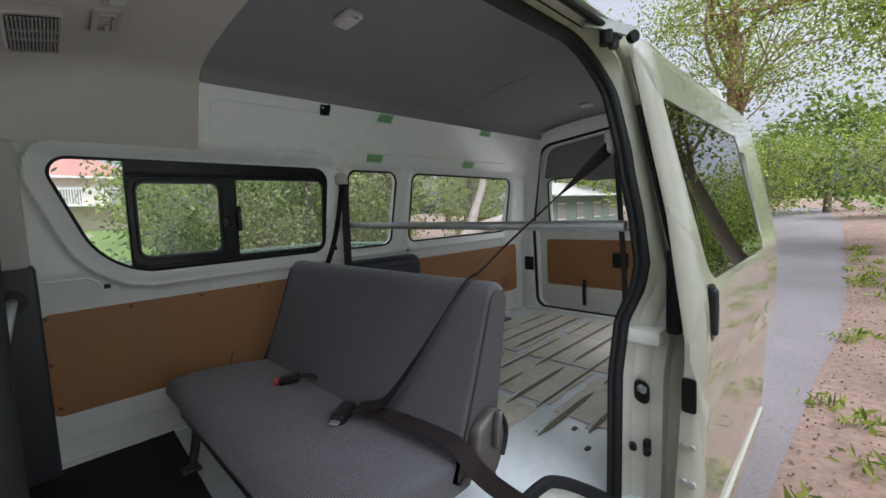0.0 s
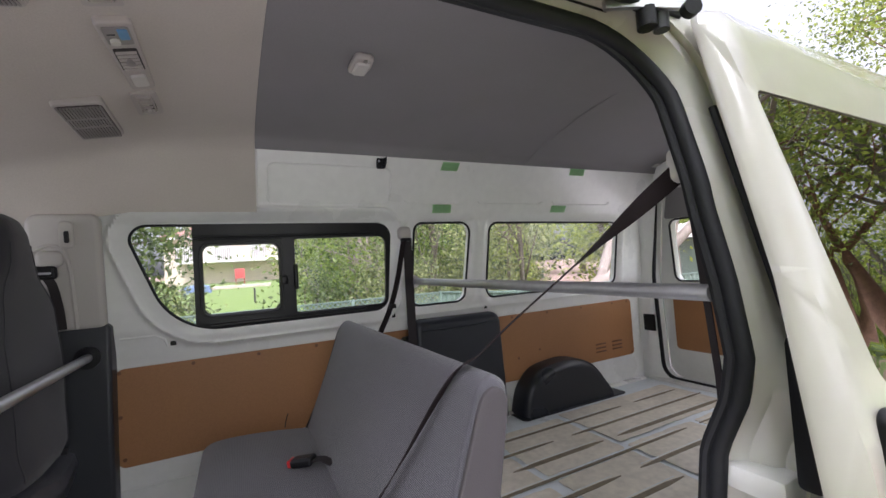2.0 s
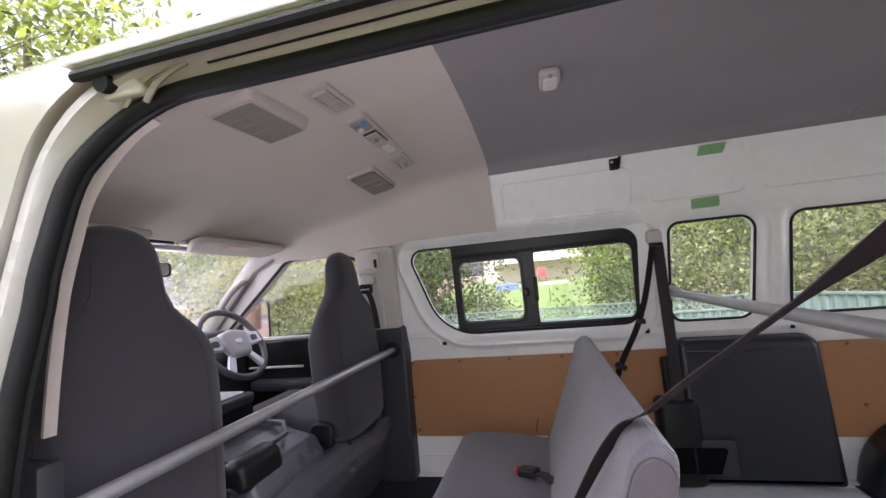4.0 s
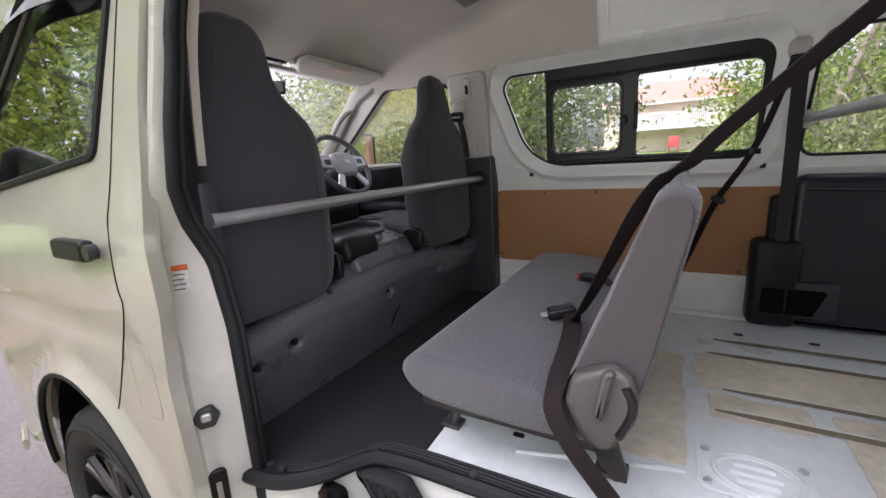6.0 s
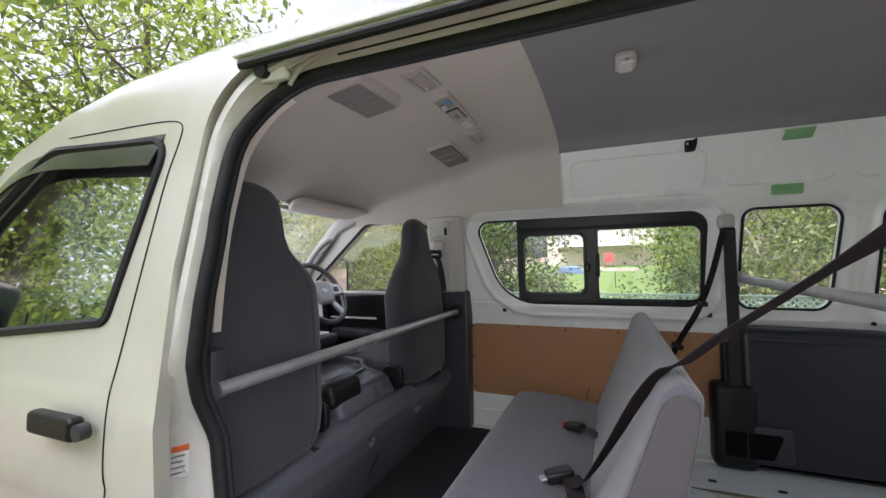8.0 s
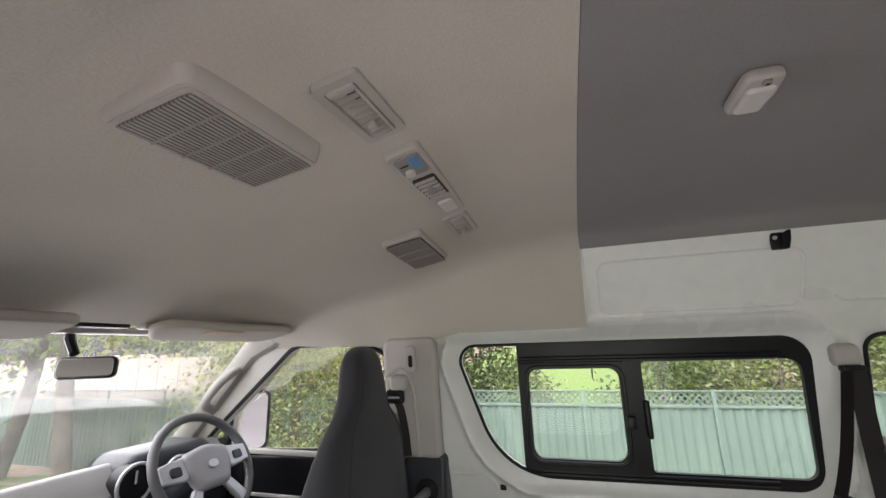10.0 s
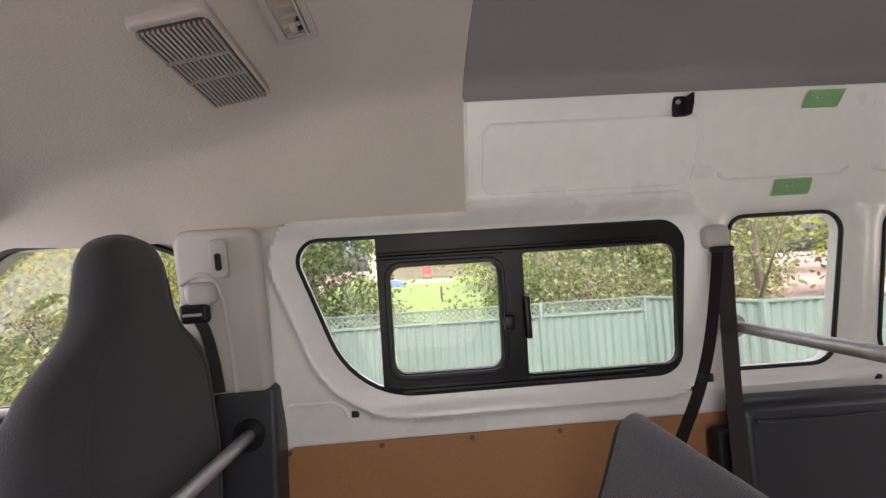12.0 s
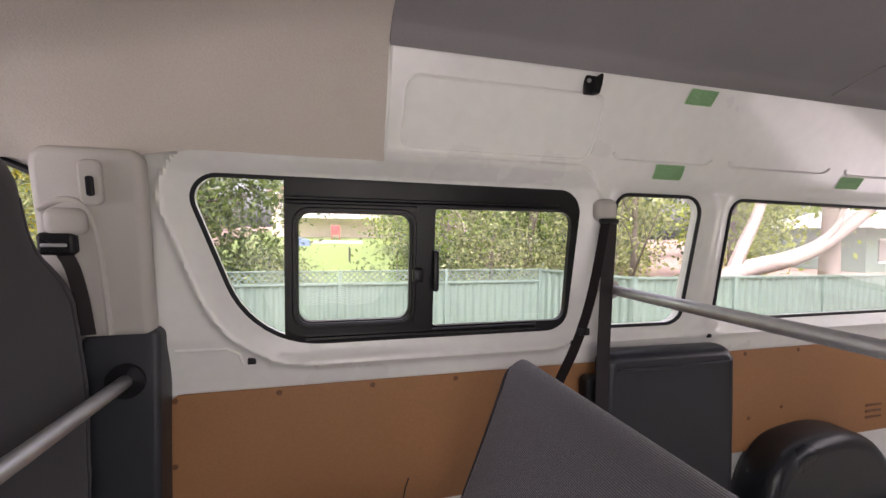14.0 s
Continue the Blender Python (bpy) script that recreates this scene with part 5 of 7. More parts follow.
# ---------- seat box and console ----------
sb = thing("seat_box", (-0.9, 0, 0.62), "dark moulded plastic cover under the front seats", "seat box", kind="structure")


def box_face(u, v):
    """u: across, v: up along the face and over the top."""
    x = np.interp(v, [0.0, 0.05, 0.25, 0.33, 0.38, 0.43, 1.1], [-0.735, -0.725, -0.645, -0.632, -0.642, -0.68, -1.40])
    z = np.interp(v, [0.0, 0.05, 0.25, 0.33, 0.38, 0.43, 1.1], [0.60, 0.64, 0.855, 0.925, 0.965, 0.985, 0.99])
    dip = 0.05 * np.exp(-((u - 0.62) / 0.16) ** 2) + 0.03 * np.exp(-((u + 0.68) / 0.10) ** 2)
    z = z - dip * np.clip((z - 0.8) / 0.15, 0, 1)
    x = x - 0.012 * np.clip(np.sin(u * 9.0 + 1.0), 0, 1) * np.clip((v - 0.1) / 0.1, 0, 1)
    for cu, cv in ((-0.69, 0.245), (-0.555, 0.265), (-0.085, 0.29), (0.30, 0.29)):
        r = np.hypot(u - cu, v - cv)
        x = x - 0.030 * np.clip(1.5 - r / 0.020, 0, 1)
    return np.stack((x, u, z), 1)


part("cover", sheet([Vector(p) for p in ((-0.80, 0.0), (0.79, 0.0), (0.79, 1.1), (-0.80, 1.1))], [], 0.0125, box_face, (-0.02, 0, -0.01)), BOX_PLASTIC, sb)
part("cover_seam", tube([(-0.731, -0.02, 0.64), (-0.688, -0.02, 0.74), (-0.664, 0.0, 0.80)], 0.003, 5), TRIM_BLACK, sb)
for y, z in ((-0.69, 0.845), (-0.555, 0.868), (-0.085, 0.89), (0.30, 0.89)):
    part("recess_bolt", cyl((-0.672, y, z), (-0.655, y, z + 0.002), 0.010, 8), TRIM_BLACK, sb)
console = thing("centre_console", (-0.95, 0.0, 0.95), "grey-black centre console with open tray and storage lid", "console")
part("console_base", slab(fillet([(-1.32, 0.95, 0.05), (-0.68, 0.95, 0.06), (-0.74, 1.06, 0.05), (-0.90, 1.10, 0.05), (-1.30, 1.12, 0.04)]), 0.40, 0.03, Matrix(((1, 0, 0, 0), (0, 0, -1, 0.02), (0, 1, 0, 0), (0, 0, 0, 1)))), BOX_PLASTIC, console)
part("tray_rim", tube([(-0.78 + 0.0, -0.16, 1.098), (-0.80, 0.10, 1.10), (-0.86, 0.17, 1.115), (-1.0, 0.17, 1.125), (-1.02, -0.16, 1.125), (-0.9, -0.175, 1.11)], 0.010, 8, closed=True), BOX_PLASTIC, console)
part("lid", slab(rrect(-1.30, -1.03, -0.17, 0.24, 0.03), 0.04, 0.014, pose(0, 0, 1.205)), TRIM_DARK, console)
part("lid_tray", slab(rrect(-1.27, -1.06, -0.14, 0.21, 0.02), 0.010, 0.004, pose(0, 0, 1.228)), SILVER, console)
part("lid_box", bmbox(-1.29, -1.04, -0.16, 0.23, 1.08, 1.195, bevel=0.012), TRIM_BLACK, console)
part("cup_holder", tube([(-0.99 + 0.05 * math.cos(a * math.pi / 8), 0.26 + 0.05 * math.sin(a * math.pi / 8), 1.13) for a in range(16)], 0.008, 6, closed=True), BOX_PLASTIC, console)
part("arm_rest", slab(fillet([(-0.80, 1.02, 0.03), (-0.70, 1.02, 0.03), (-0.72, 1.12, 0.04), (-0.80, 1.12, 0.03)]), 0.20, 0.03, Matrix(((1, 0, 0, -0.02), (0, 0, -1, -0.11), (0, 1, 0, 0.0), (0, 0, 0, 1)))), TRIM_BLACK, console)


# ---------- front seats ----------
def front_seat(y0, label, seed):
    s = thing("bucket_seat", (-0.85, y0, 0.98), label, "seat", "front seats")
    # cross-sections stacked up the back: half width and half depth by height, leaning towards the rear
    half_w = interp([(0, 0.19), (0.03, 0.225), (0.1, 0.25), (0.25, 0.262), (0.42, 0.262), (0.50, 0.247), (0.545, 0.222), (0.58, 0.182), (0.615, 0.138), (0.66, 0.110), (0.72, 0.100), (0.765, 0.092), (0.79, 0.078), (0.807, 0.05), (0.815, 0.02)])
    half_d = interp([(0, 0.05), (0.04, 0.065), (0.5, 0.062), (0.56, 0.052), (0.60, 0.047), (0.66, 0.052), (0.75, 0.050), (0.80, 0.034), (0.815, 0.012)])
    bm = bmesh.new()
    rings = []
    for v in list(np.linspace(0, 0.74, 38)) + [0.755, 0.77, 0.785, 0.796, 0.805, 0.811, 0.815]:
        ring = []
        for k in range(40):
            a = 2 * math.pi * k / 40
            cu, cw = math.cos(a), math.sin(a)
            u = half_w(v) * math.copysign(abs(cu) ** 0.62, cu)
            w = half_d(v) * math.copysign(abs(cw) ** 0.62, cw)
            if v < 0.52:
                w -= 0.030 * min(1, abs(u) / 0.24) ** 4 * (1 if w < 0 else 0.25) * min(1, (0.52 - v) / 0.1)
            w += 0.007 * noise.noise(Vector((u * 5, v * 5, seed)))
            ring.append(bm.verts.new((-0.70 + w - 0.05 * v / 0.8, y0 + u, 0.985 + v)))
        rings.append(ring)
    for a, b in zip(rings, rings[1:]):
        for k in range(40):
            bm.faces.new((a[k], a[(k + 1) % 40], b[(k + 1) % 40], b[k]))
    bm.faces.new(rings[0][::-1])
    bm.faces.new(rings[-1])
    bm.verts.ensure_lookup_table()
    edges = [[rings[r][k].co.copy() for r in range(1, 37)] for k in (6, 14)]
    back = part("backrest", bm, SEAT_CLOTH, s)
    for e in edges:
        part("seam", tube(e, 0.0030, 5), SEAT_CLOTH, back)
    part("cushion", slab(rrect(-0.26, 0.26, -0.25, 0.25, 0.08), 0.14, 0.06, pose(-0.99, y0, 1.03, 4, 0, 90), crown=0.01), SEAT_CLOTH, s)
    part("recliner", slab(rrect(-0.05, 0.05, -0.04, 0.06, 0.03), 0.025, 0.008, pose(-0.73, y0 + (0.275 if y0 < 0 else -0.275), 1.03, 90)), TRIM_BLACK, s)
    part("seat_rail", bmbox(-1.15, -0.68, y0 - 0.20, y0 - 0.17, 0.955, 0.985, bevel=0.005), STEEL_DARK, s)
    part("seat_rail", bmbox(-1.15, -0.68, y0 + 0.17, y0 + 0.20, 0.955, 0.985, bevel=0.005), STEEL_DARK, s)
    for yy in (-0.185, 0.185):
        part("rail_bolt", cyl((-0.672, y0 + yy, 0.972), (-0.655, y0 + yy, 0.972), 0.012, 8), STEEL_DARK, s)
    return s


front_seat(0.51, "dark grey cloth driver seat with built-in headrest", 1.0)
front_seat(-0.573, "dark grey cloth passenger seat with built-in headrest", 4.0)

# ---------- tubes across the van ----------
bar = thing("partition_bar", (-0.608, 0, 1.28), "galvanised steel bar across the van behind front seats", "steel bar")
part("tube", cyl((-0.610, -0.775, 1.278), (-0.606, 0.752, 1.285), 0.0165, 14), STEEL, bar)
part("end_flange", cyl((-0.606, 0.745, 1.285), (-0.606, 0.756, 1.285), 0.042, 16), TRIM_BLACK, bar)
part("end_cap", cyl((-0.61, -0.782, 1.278), (-0.61, -0.765, 1.278), 0.019, 14), STEEL, bar)
rbar = thing("cargo_bar", (0.74, 0, 1.465), "grey steel bar across the van behind the bench", "steel bar")
part("tube", cyl((0.755, 0.775, 1.472), (0.705, -0.80, 1.462), 0.0165, 14), STEEL, rbar)
part("end_flange", cyl((0.756, 0.770, 1.472), (0.757, 0.785, 1.472), 0.034, 16), TRIM_LIGHT, rbar)

# ---------- bench seat ----------
bench = thing("bench_seat", (0.05, -0.02, 0.62), "grey cloth bench seat with fixed backrest", "bench seat")
BY0, BY1 = -0.605, 0.575
XZ = Matrix(((1, 0, 0, 0), (0, 0, -1, (BY0 + BY1) / 2), (0, 1, 0, 0), (0, 0, 0, 1)))
cush = spline([(-0.232, 0.885), (-0.215, 0.925), (-0.15, 0.938), (0.0, 0.93), (0.15, 0.91), (0.22, 0.895), (0.22, 0.835), (0.10, 0.818), (-0.10, 0.822), (-0.19, 0.838)], 5, closed=True)
part("cushion", slab(cush, BY1 - BY0, 0.024, XZ, lambda c: Vector((c.x, c.y + 0.008 * (1 - (c.z / 0.59) ** 4) * max(0, min(1, (c.y - 0.84) / 0.07)), c.z)), steps=5), BENCH_CLOTH, bench)
backp = spline([(0.135, 0.875), (0.145, 0.85), (0.225, 0.835), (0.272, 0.865), (0.312, 1.01), (0.346, 1.18), (0.367, 1.285), (0.362, 1.318), (0.335, 1.332), (0.303, 1.31), (0.278, 1.245), (0.235, 1.13)], 5, closed=True)
part("backrest", slab(backp, BY1 - BY0, 0.022, XZ, lambda c: Vector((c.x, c.y, c.z)), steps=5), BENCH_CLOTH, bench)
bs = [(x * 0.90 + 0.027, (z - 1.08) * 0.93 + 1.08) for x, z in ((p.x, p.y) for p in backp)]
part("backrest_side", slab([Vector(p) for p in bs], 0.012, 0.004, Matrix.Translation((0, BY0 - 0.001 - (BY0 + BY1) / 2, 0)) @ XZ), BENCH_SIDE, bench, "light grey carpeted end panel")
part("backrest_side", slab([Vector(p) for p in bs], 0.012, 0.004, Matrix.Translation((0, BY1 + 0.001 - (BY0 + BY1) / 2, 0)) @ XZ), BENCH_SIDE, bench, "light grey carpeted end panel")
part("backrest_rear", slab(rrect(-0.57, 0.57, -0.21, 0.20, 0.03), 0.012, 0.005, Matrix.Translation((0.326, (BY0 + BY1) / 2, 1.07)) @ pose(0, 11.3, 0) @ Matrix(((0, 0, 1, 0), (1, 0, 0, 0), (0, 1, 0, 0), (0, 0, 0, 1)))), BENCH_SIDE, bench, "light grey carpeted back panel")
# hinge cover and lever at the door end
hc = part("hinge_cover", slab(fillet([(0.184, 0.992, 0.03), (0.172, 0.935, 0.03), (0.205, 0.868, 0.03), (0.246, 0.845, 0.03), (0.278, 0.893, 0.04), (0.298, 0.963, 0.045), (0.284, 1.012, 0.035), (0.245, 1.022, 0.035)]), 0.035, 0.012, Matrix.Translation((0, BY0 - 0.024 - (BY0 + BY1) / 2, 0)) @ XZ), HINGE_GREY, bench)
part("recline_lever", slab(fillet([(0.262, 1.028, 0.010), (0.240, 1.020, 0.012), (0.232, 0.985, 0.015), (0.226, 0.935, 0.010), (0.240, 0.925, 0.010), (0.252, 0.985, 0.015)]), 0.022, 0.008, Matrix.Translation((0, BY0 - 0.052 - (BY0 + BY1) / 2, 0)) @ XZ), HINGE_GREY, hc)
part("slot", tube(spline([(0.268, BY0 - 0.042, 0.895), (0.285, BY0 - 0.042, 0.935), (0.287, BY0 - 0.042, 0.965), (0.276, BY0 - 0.042, 0.992)], 4), 0.008, 6), TRIM_BLACK, hc)
part("hinge_bracket", slab(fillet([(0.19, 0.90, 0.01), (0.235, 0.81, 0.01), (0.262, 0.775, 0.01), (0.285, 0.80, 0.01), (0.262, 0.87, 0.01)]), 0.008, 0.002, Matrix.Translation((0, BY0 - 0.012 - (BY0 + BY1) / 2, 0)) @ XZ), STEEL_DARK, bench)
# frame and legs
part("seat_frame", bmbox(-0.20, 0.24, BY0 + 0.04, BY1 - 0.04, 0.785, 0.822, bevel=0.008), STEEL_DARK, bench)
for y in (-0.40, 0.42):
    part("leg", tube([(-0.17, y, 0.80), (-0.185, y, 0.70), (-0.205, y, 0.628)], 0.016, 8), STEEL_DARK, bench)
    part("leg", tube([(0.18, y, 0.80), (0.20, y, 0.70), (0.225, y, 0.628)], 0.018, 8), STEEL_DARK, bench)
    part("foot_plate", bmbox(-0.235, -0.175, y - 0.025, y + 0.025, 0.622, 0.634, bevel=0.003), STEEL_DARK, bench)
    part("foot_plate", bmbox(0.195, 0.27, y - 0.03, y + 0.03, 0.622, 0.634, bevel=0.003), STEEL_DARK, bench)
    part("foot_bolt", cyl((-0.205, y, 0.632), (-0.205, y, 0.648), 0.013, 6), STEEL, bench)
    part("foot_bolt", cyl((0.245, y, 0.632), (0.245, y, 0.646), 0.012, 6), STEEL, bench)


# buckles on the bench
def buckle(x, y, z, rz, label):
    b = thing("seat_belt_buckle", (x, y, z), label, "buckle", "bench buckles")
    M = pose(x, y, z, 0, -8, rz)
    part("body", slab(rrect(-0.045, 0.03, -0.024, 0.024, 0.010), 0.028, 0.009, M), TRIM_BLACK, b)
    part("button", slab(rrect(-0.058, -0.040, -0.018, 0.018, 0.006), 0.024, 0.006, M), RED, b)
    part("strap", ribbon([M @ Vector((0.025, 0, 0)), M @ Vector((0.06, 0, -0.002)), M @ Vector((0.09, 0, -0.02))], 0.036, 0.003, M.to_3x3() @ Vector((0, 1, 0))), WEBBING, b)
    return b


buckle(0.085, 0.165, 0.945, -35, "black seat belt buckle with red button on bench")
b2 = thing("seat_belt_buckle", (0.09, -0.22, 0.94), "black seat belt buckle with steel tongue on bench", "buckle", "bench buckles")
M2 = pose(0.075, -0.215, 0.95, 0, -10, 25)
part("body", slab(rrect(-0.05, 0.03, -0.024, 0.024, 0.010), 0.030, 0.009, M2), TRIM_BLACK, b2)
part("tongue", slab(rrect(-0.068, -0.045, -0.014, 0.014, 0.006), 0.006, 0.002, M2), STEEL, b2)

# ---------- seat belts of the bench ----------
lb = thing("lap_sash_belt", (0.68, -0.75, 1.75), "dark seat belt from rear pillar across the bench", "seat belt", "bench belts")
sash = spline([(0.690, -0.760, 1.695), (0.60, -0.702, 1.609), (0.50, -0.638, 1.514), (0.40, -0.574, 1.418), (0.345, -0.535, 1.358), (0.310, -0.512, 1.334), (0.268, -0.482, 1.268), (0.214, -0.425, 1.150), (0.160, -0.363, 1.035), (0.132, -0.322, 0.984), (0.105, -0.25, 0.960)], 5)
flat, edge, seat = Vector((0.45, -0.3, -0.6)), Vector((0.85, 0.55, 0.10)), Vector((0.55, 0.75, 0.25))
part("sash", ribbon(sash, 0.039, 0.002, [flat.lerp(edge, max(0, i - 1) / 8) if i < 9 else edge.lerp(seat, max(0, min(1, (i - 30) / 12))) for i in range(len(sash))]), WEB_BROWN, lb)
lap = spline([(0.10, -0.235, 0.955), (0.125, -0.36, 0.962), (0.143, -0.50, 0.962), (0.150, -0.60, 0.955), (0.152, -0.648, 0.922), (0.19, -0.668, 0.868), (0.25, -0.68, 0.805), (0.32, -0.695, 0.735), (0.40, -0.712, 0.636)], 5)
part("lap", ribbon(lap, 0.046, 0.002, [Vector((0.95, 0.1, 0.25)).lerp(Vector((0.80, -0.25, 0.5)), max(0, min(1, (i - 12) / 6))) for i in range(len(lap))]), WEB_BROWN, lb)
part("anchor", slab(rrect(-0.032, 0.032, -0.038, 0.038, 0.02), 0.03, 0.012, pose(0.712, -0.752, 1.712, 90, 0, 20)), TRIM_LIGHT, lb)
part("hanging_strap", ribbon([(0.70, -0.775, 1.69), (0.72, -0.79, 1.3), (0.73, -0.79, 0.8)], 0.020, 0.002, (0.4, 0.9, 0)), WEBBING, lb)

rb = thing("lap_sash_belt", (0.68, 0.75, 1.75), "dark seat belt hanging from a grey pillar guide", "seat belt", "bench belts")
part("guide", slab(rrect(-0.034, 0.034, -0.034, 0.036, 0.022), 0.05, 0.018, pose(0.706, 0.745, 1.728, 90)), TRIM_LIGHT, rb)
part("guide_loop", bmbox(0.676, 0.732, 0.706, 0.735, 1.685, 1.702, bevel=0.005), TRIM_BLACK, rb)
part("webbing", ribbon(spline([(0.712, 0.722, 1.695), (0.716, 0.738, 1.50), (0.722, 0.755, 1.25), (0.722, 0.757, 1.05), (0.722, 0.757, 0.95)], 5), 0.048, 0.002, (1, 0, 0)), WEBBING, rb)
part("webbing_free", ribbon(spline([(0.690, 0.716, 1.695), (0.630, 0.69, 1.48), (0.570, 0.675, 1.33), (0.478, 0.66, 1.165), (0.400, 0.63, 0.96), (0.34, 0.57, 0.82)], 5), 0.027, 0.002, (0.75, -0.6, -0.1)), WEB_BROWN, rb)
part("stop_button", slab(rrect(-0.026, 0.026, -0.013, 0.013, 0.01), 0.014, 0.004, pose(0.485, 0.658, 1.175, 80, 25)), TRIM_BLACK, rb)
part("webbing_tab", bmbox(0.575, 0.612, 0.672, 0.684, 1.35, 1.372, bevel=0.003), TRIM_BLACK, rb)
part("retractor_post", slab(rrect(-0.038, 0.038, -0.20, 0.06, 0.02), 0.05, 0.012, pose(0.715, 0.80, 1.12, 90)), TRIM_BLACK, rb)

# ---------- black heater box and wheel-arch cover ----------
hb = thing("black_storage_box", (1.02, 0.79, 0.62), "tall slim black vinyl-clad box against the van wall", "box")
BOXM = Matrix(((1, 0, 0, 0), (0, 0, 1, 0.80), (0, 1, 0, 0), (0, 0, 0, 1)))
front = fillet([(0.745, 0.625, 0.02), (1.318, 0.625, 0.02), (1.288, 1.255, 0.055), (0.745, 1.262, 0.05)], 6)
part("box_body", slab(front, 0.10, 0.030, BOXM, deform=lambda c: Vector((c.x, c.y, c.z + (0.018 * max(0, (1.255 - c.y) / 0.63) + 0.02 * max(0, (c.y - 1.18)) / 0.08 if c.z < 0 else 0)))), VINYL_BLACK, hb)
part("top_crease", tube([(0.78, 0.7535, 1.205), (1.02, 0.752, 1.20), (1.25, 0.7535, 1.205)], 0.004, 6), VINYL_BLACK, hb)
part("socket_cover", bmbox(0.66, 0.92, 0.745, 0.775, 0.675, 0.83, bevel=0.012), TRIM_DARK, hb)
# dark slab on the cover: the socket's inner shade as plain colour
part("socket_shade", slab(fillet([(0.672, 0.690, 0.01), (0.845, 0.690, 0.01), (0.885, 0.797, 0.01), (0.672, 0.797, 0.01)]), 0.012, 0.003, Matrix(((1, 0, 0, 0), (0, 0, 1, 0.742), (0, 1, 0, 0), (0, 0, 0, 1)))), SHADE_BLACK, hb)
part("socket_rib", bmbox(0.748, 0.756, 0.733, 0.745, 0.690, 0.797, bevel=0.002), TRIM_BLACK, hb)
part("side_foot", bmbox(0.628, 0.80, 0.742, 0.858, 0.625, 1.0, bevel=0.03, seg=3), TRIM_BLACK, hb)
ar = thing("wheel_arch_cover", (1.75, 0.76, 0.62), "glossy black moulded cover over the rear wheel arch", "arch cover")
arch_sh = spline([(1.355, 0.50), (1.36, 0.60), (1.405, 0.76), (1.50, 0.865), (1.64, 0.90), (1.80, 0.90), (1.95, 0.845), (2.06, 0.72), (2.11, 0.65), (2.125, 0.60), (2.13, 0.50)], 5)
part("cover", slab(arch_sh, 0.18, 0.05, Matrix(((1, 0, 0, 0), (0, 0, 1, 0.775), (0, 1, 0, 0), (0, 0, 0, 1)))), VINYL_BLACK, ar)
part("flange", slab(rrect(1.345, 2.19, 0.668, 0.84, 0.03), 0.006, 0.002, pose(0, 0, 0.625)), VINYL_BLACK, ar)

# ---------- rear end ----------
tg = thing("tailgate", (2.72, 0, 0.65), "white closed tailgate with hardboard panel and window", "tailgate", kind="structure")
TG_OUT = fillet([(-0.72, 0.635, 0.10), (0.72, 0.635, 0.10), (0.74, 1.35, 0.4), (0.635, 2.045, 0.14), (0.0, 2.105, 0.3), (-0.635, 2.045, 0.14), (-0.74, 1.35, 0.4)], 6)
TG_WIN = rrect(-0.62, 0.62, 1.325, 1.765, 0.05, 5)


def gate(u, v):
    return np.stack((2.735 - 0.05 * np.clip((v - 1.3), 0, 1) + 0.0 * u, u, v), 1)


part("gate_panel", sheet(TG_OUT, [TG_WIN], 0.05, gate, (0.06, 0, 0)), PAINT_IN, tg)
bmw = bmesh.new()
bmw.faces.new([bmw.verts.new((2.76, p.x, p.y)) for p in TG_WIN])
bmesh.ops.triangulate(bmw, faces=bmw.faces[:])
ob = part("pane", bmw, GLASS, tg, smooth=False)
ob.visible_shadow = False
part("pane_rubber", tube([(2.728 - 0.05 * max(0, min(1, p.y - 1.3)), p.x, p.y) for p in TG_WIN], 0.007, 6, closed=True), RUBBER, tg)
part("upper_lining", sheet(fillet([(-0.64, 1.775, 0.02), (-0.36, 1.765, 0.05), (-0.22, 1.72, 0.06), (0.22, 1.72, 0.06), (0.36, 1.765, 0.05), (0.64, 1.775, 0.02), (0.585, 2.02, 0.11), (0, 2.08, 0.3), (-0.585, 2.02, 0.11)]), [], 0.08, lambda u, v: np.stack((2.705 - 0.05 * np.clip((v - 1.3), 0, 1), u, v), 1), (0.015, 0, 0)), HEAD_GREY, tg, "dark grey upper lining")
part("hardboard", slab(rrect(-0.655, 0.655, 0.836, 1.238, 0.03), 0.006, 0.002, Matrix(((0, 0, 1, 2.729), (1, 0, 0, 0), (0, 1, 0, 0), (0, 0, 0, 1)))), HARDBOARD, tg)
part("pull_strap", ribbon([(2.715, 0.30, 0.90), (2.708, 0.30, 0.80), (2.712, 0.30, 0.68)], 0.03, 0.004, (0, 1, 0)), WEBBING, tg)
part("latch_cover", bmbox(2.70, 2.73, -0.06, 0.06, 1.02, 1.14, bevel=0.01), TRIM_BLACK, tg)
gate_seal = [Vector((2.655 - 0.05 * max(0, min(1, p.y - 1.3)), p.x * 1.0, p.y)) for p in TG_OUT]
part("gate_seal", tube(gate_seal, 0.014, 8, closed=True), RUBBER, tg)
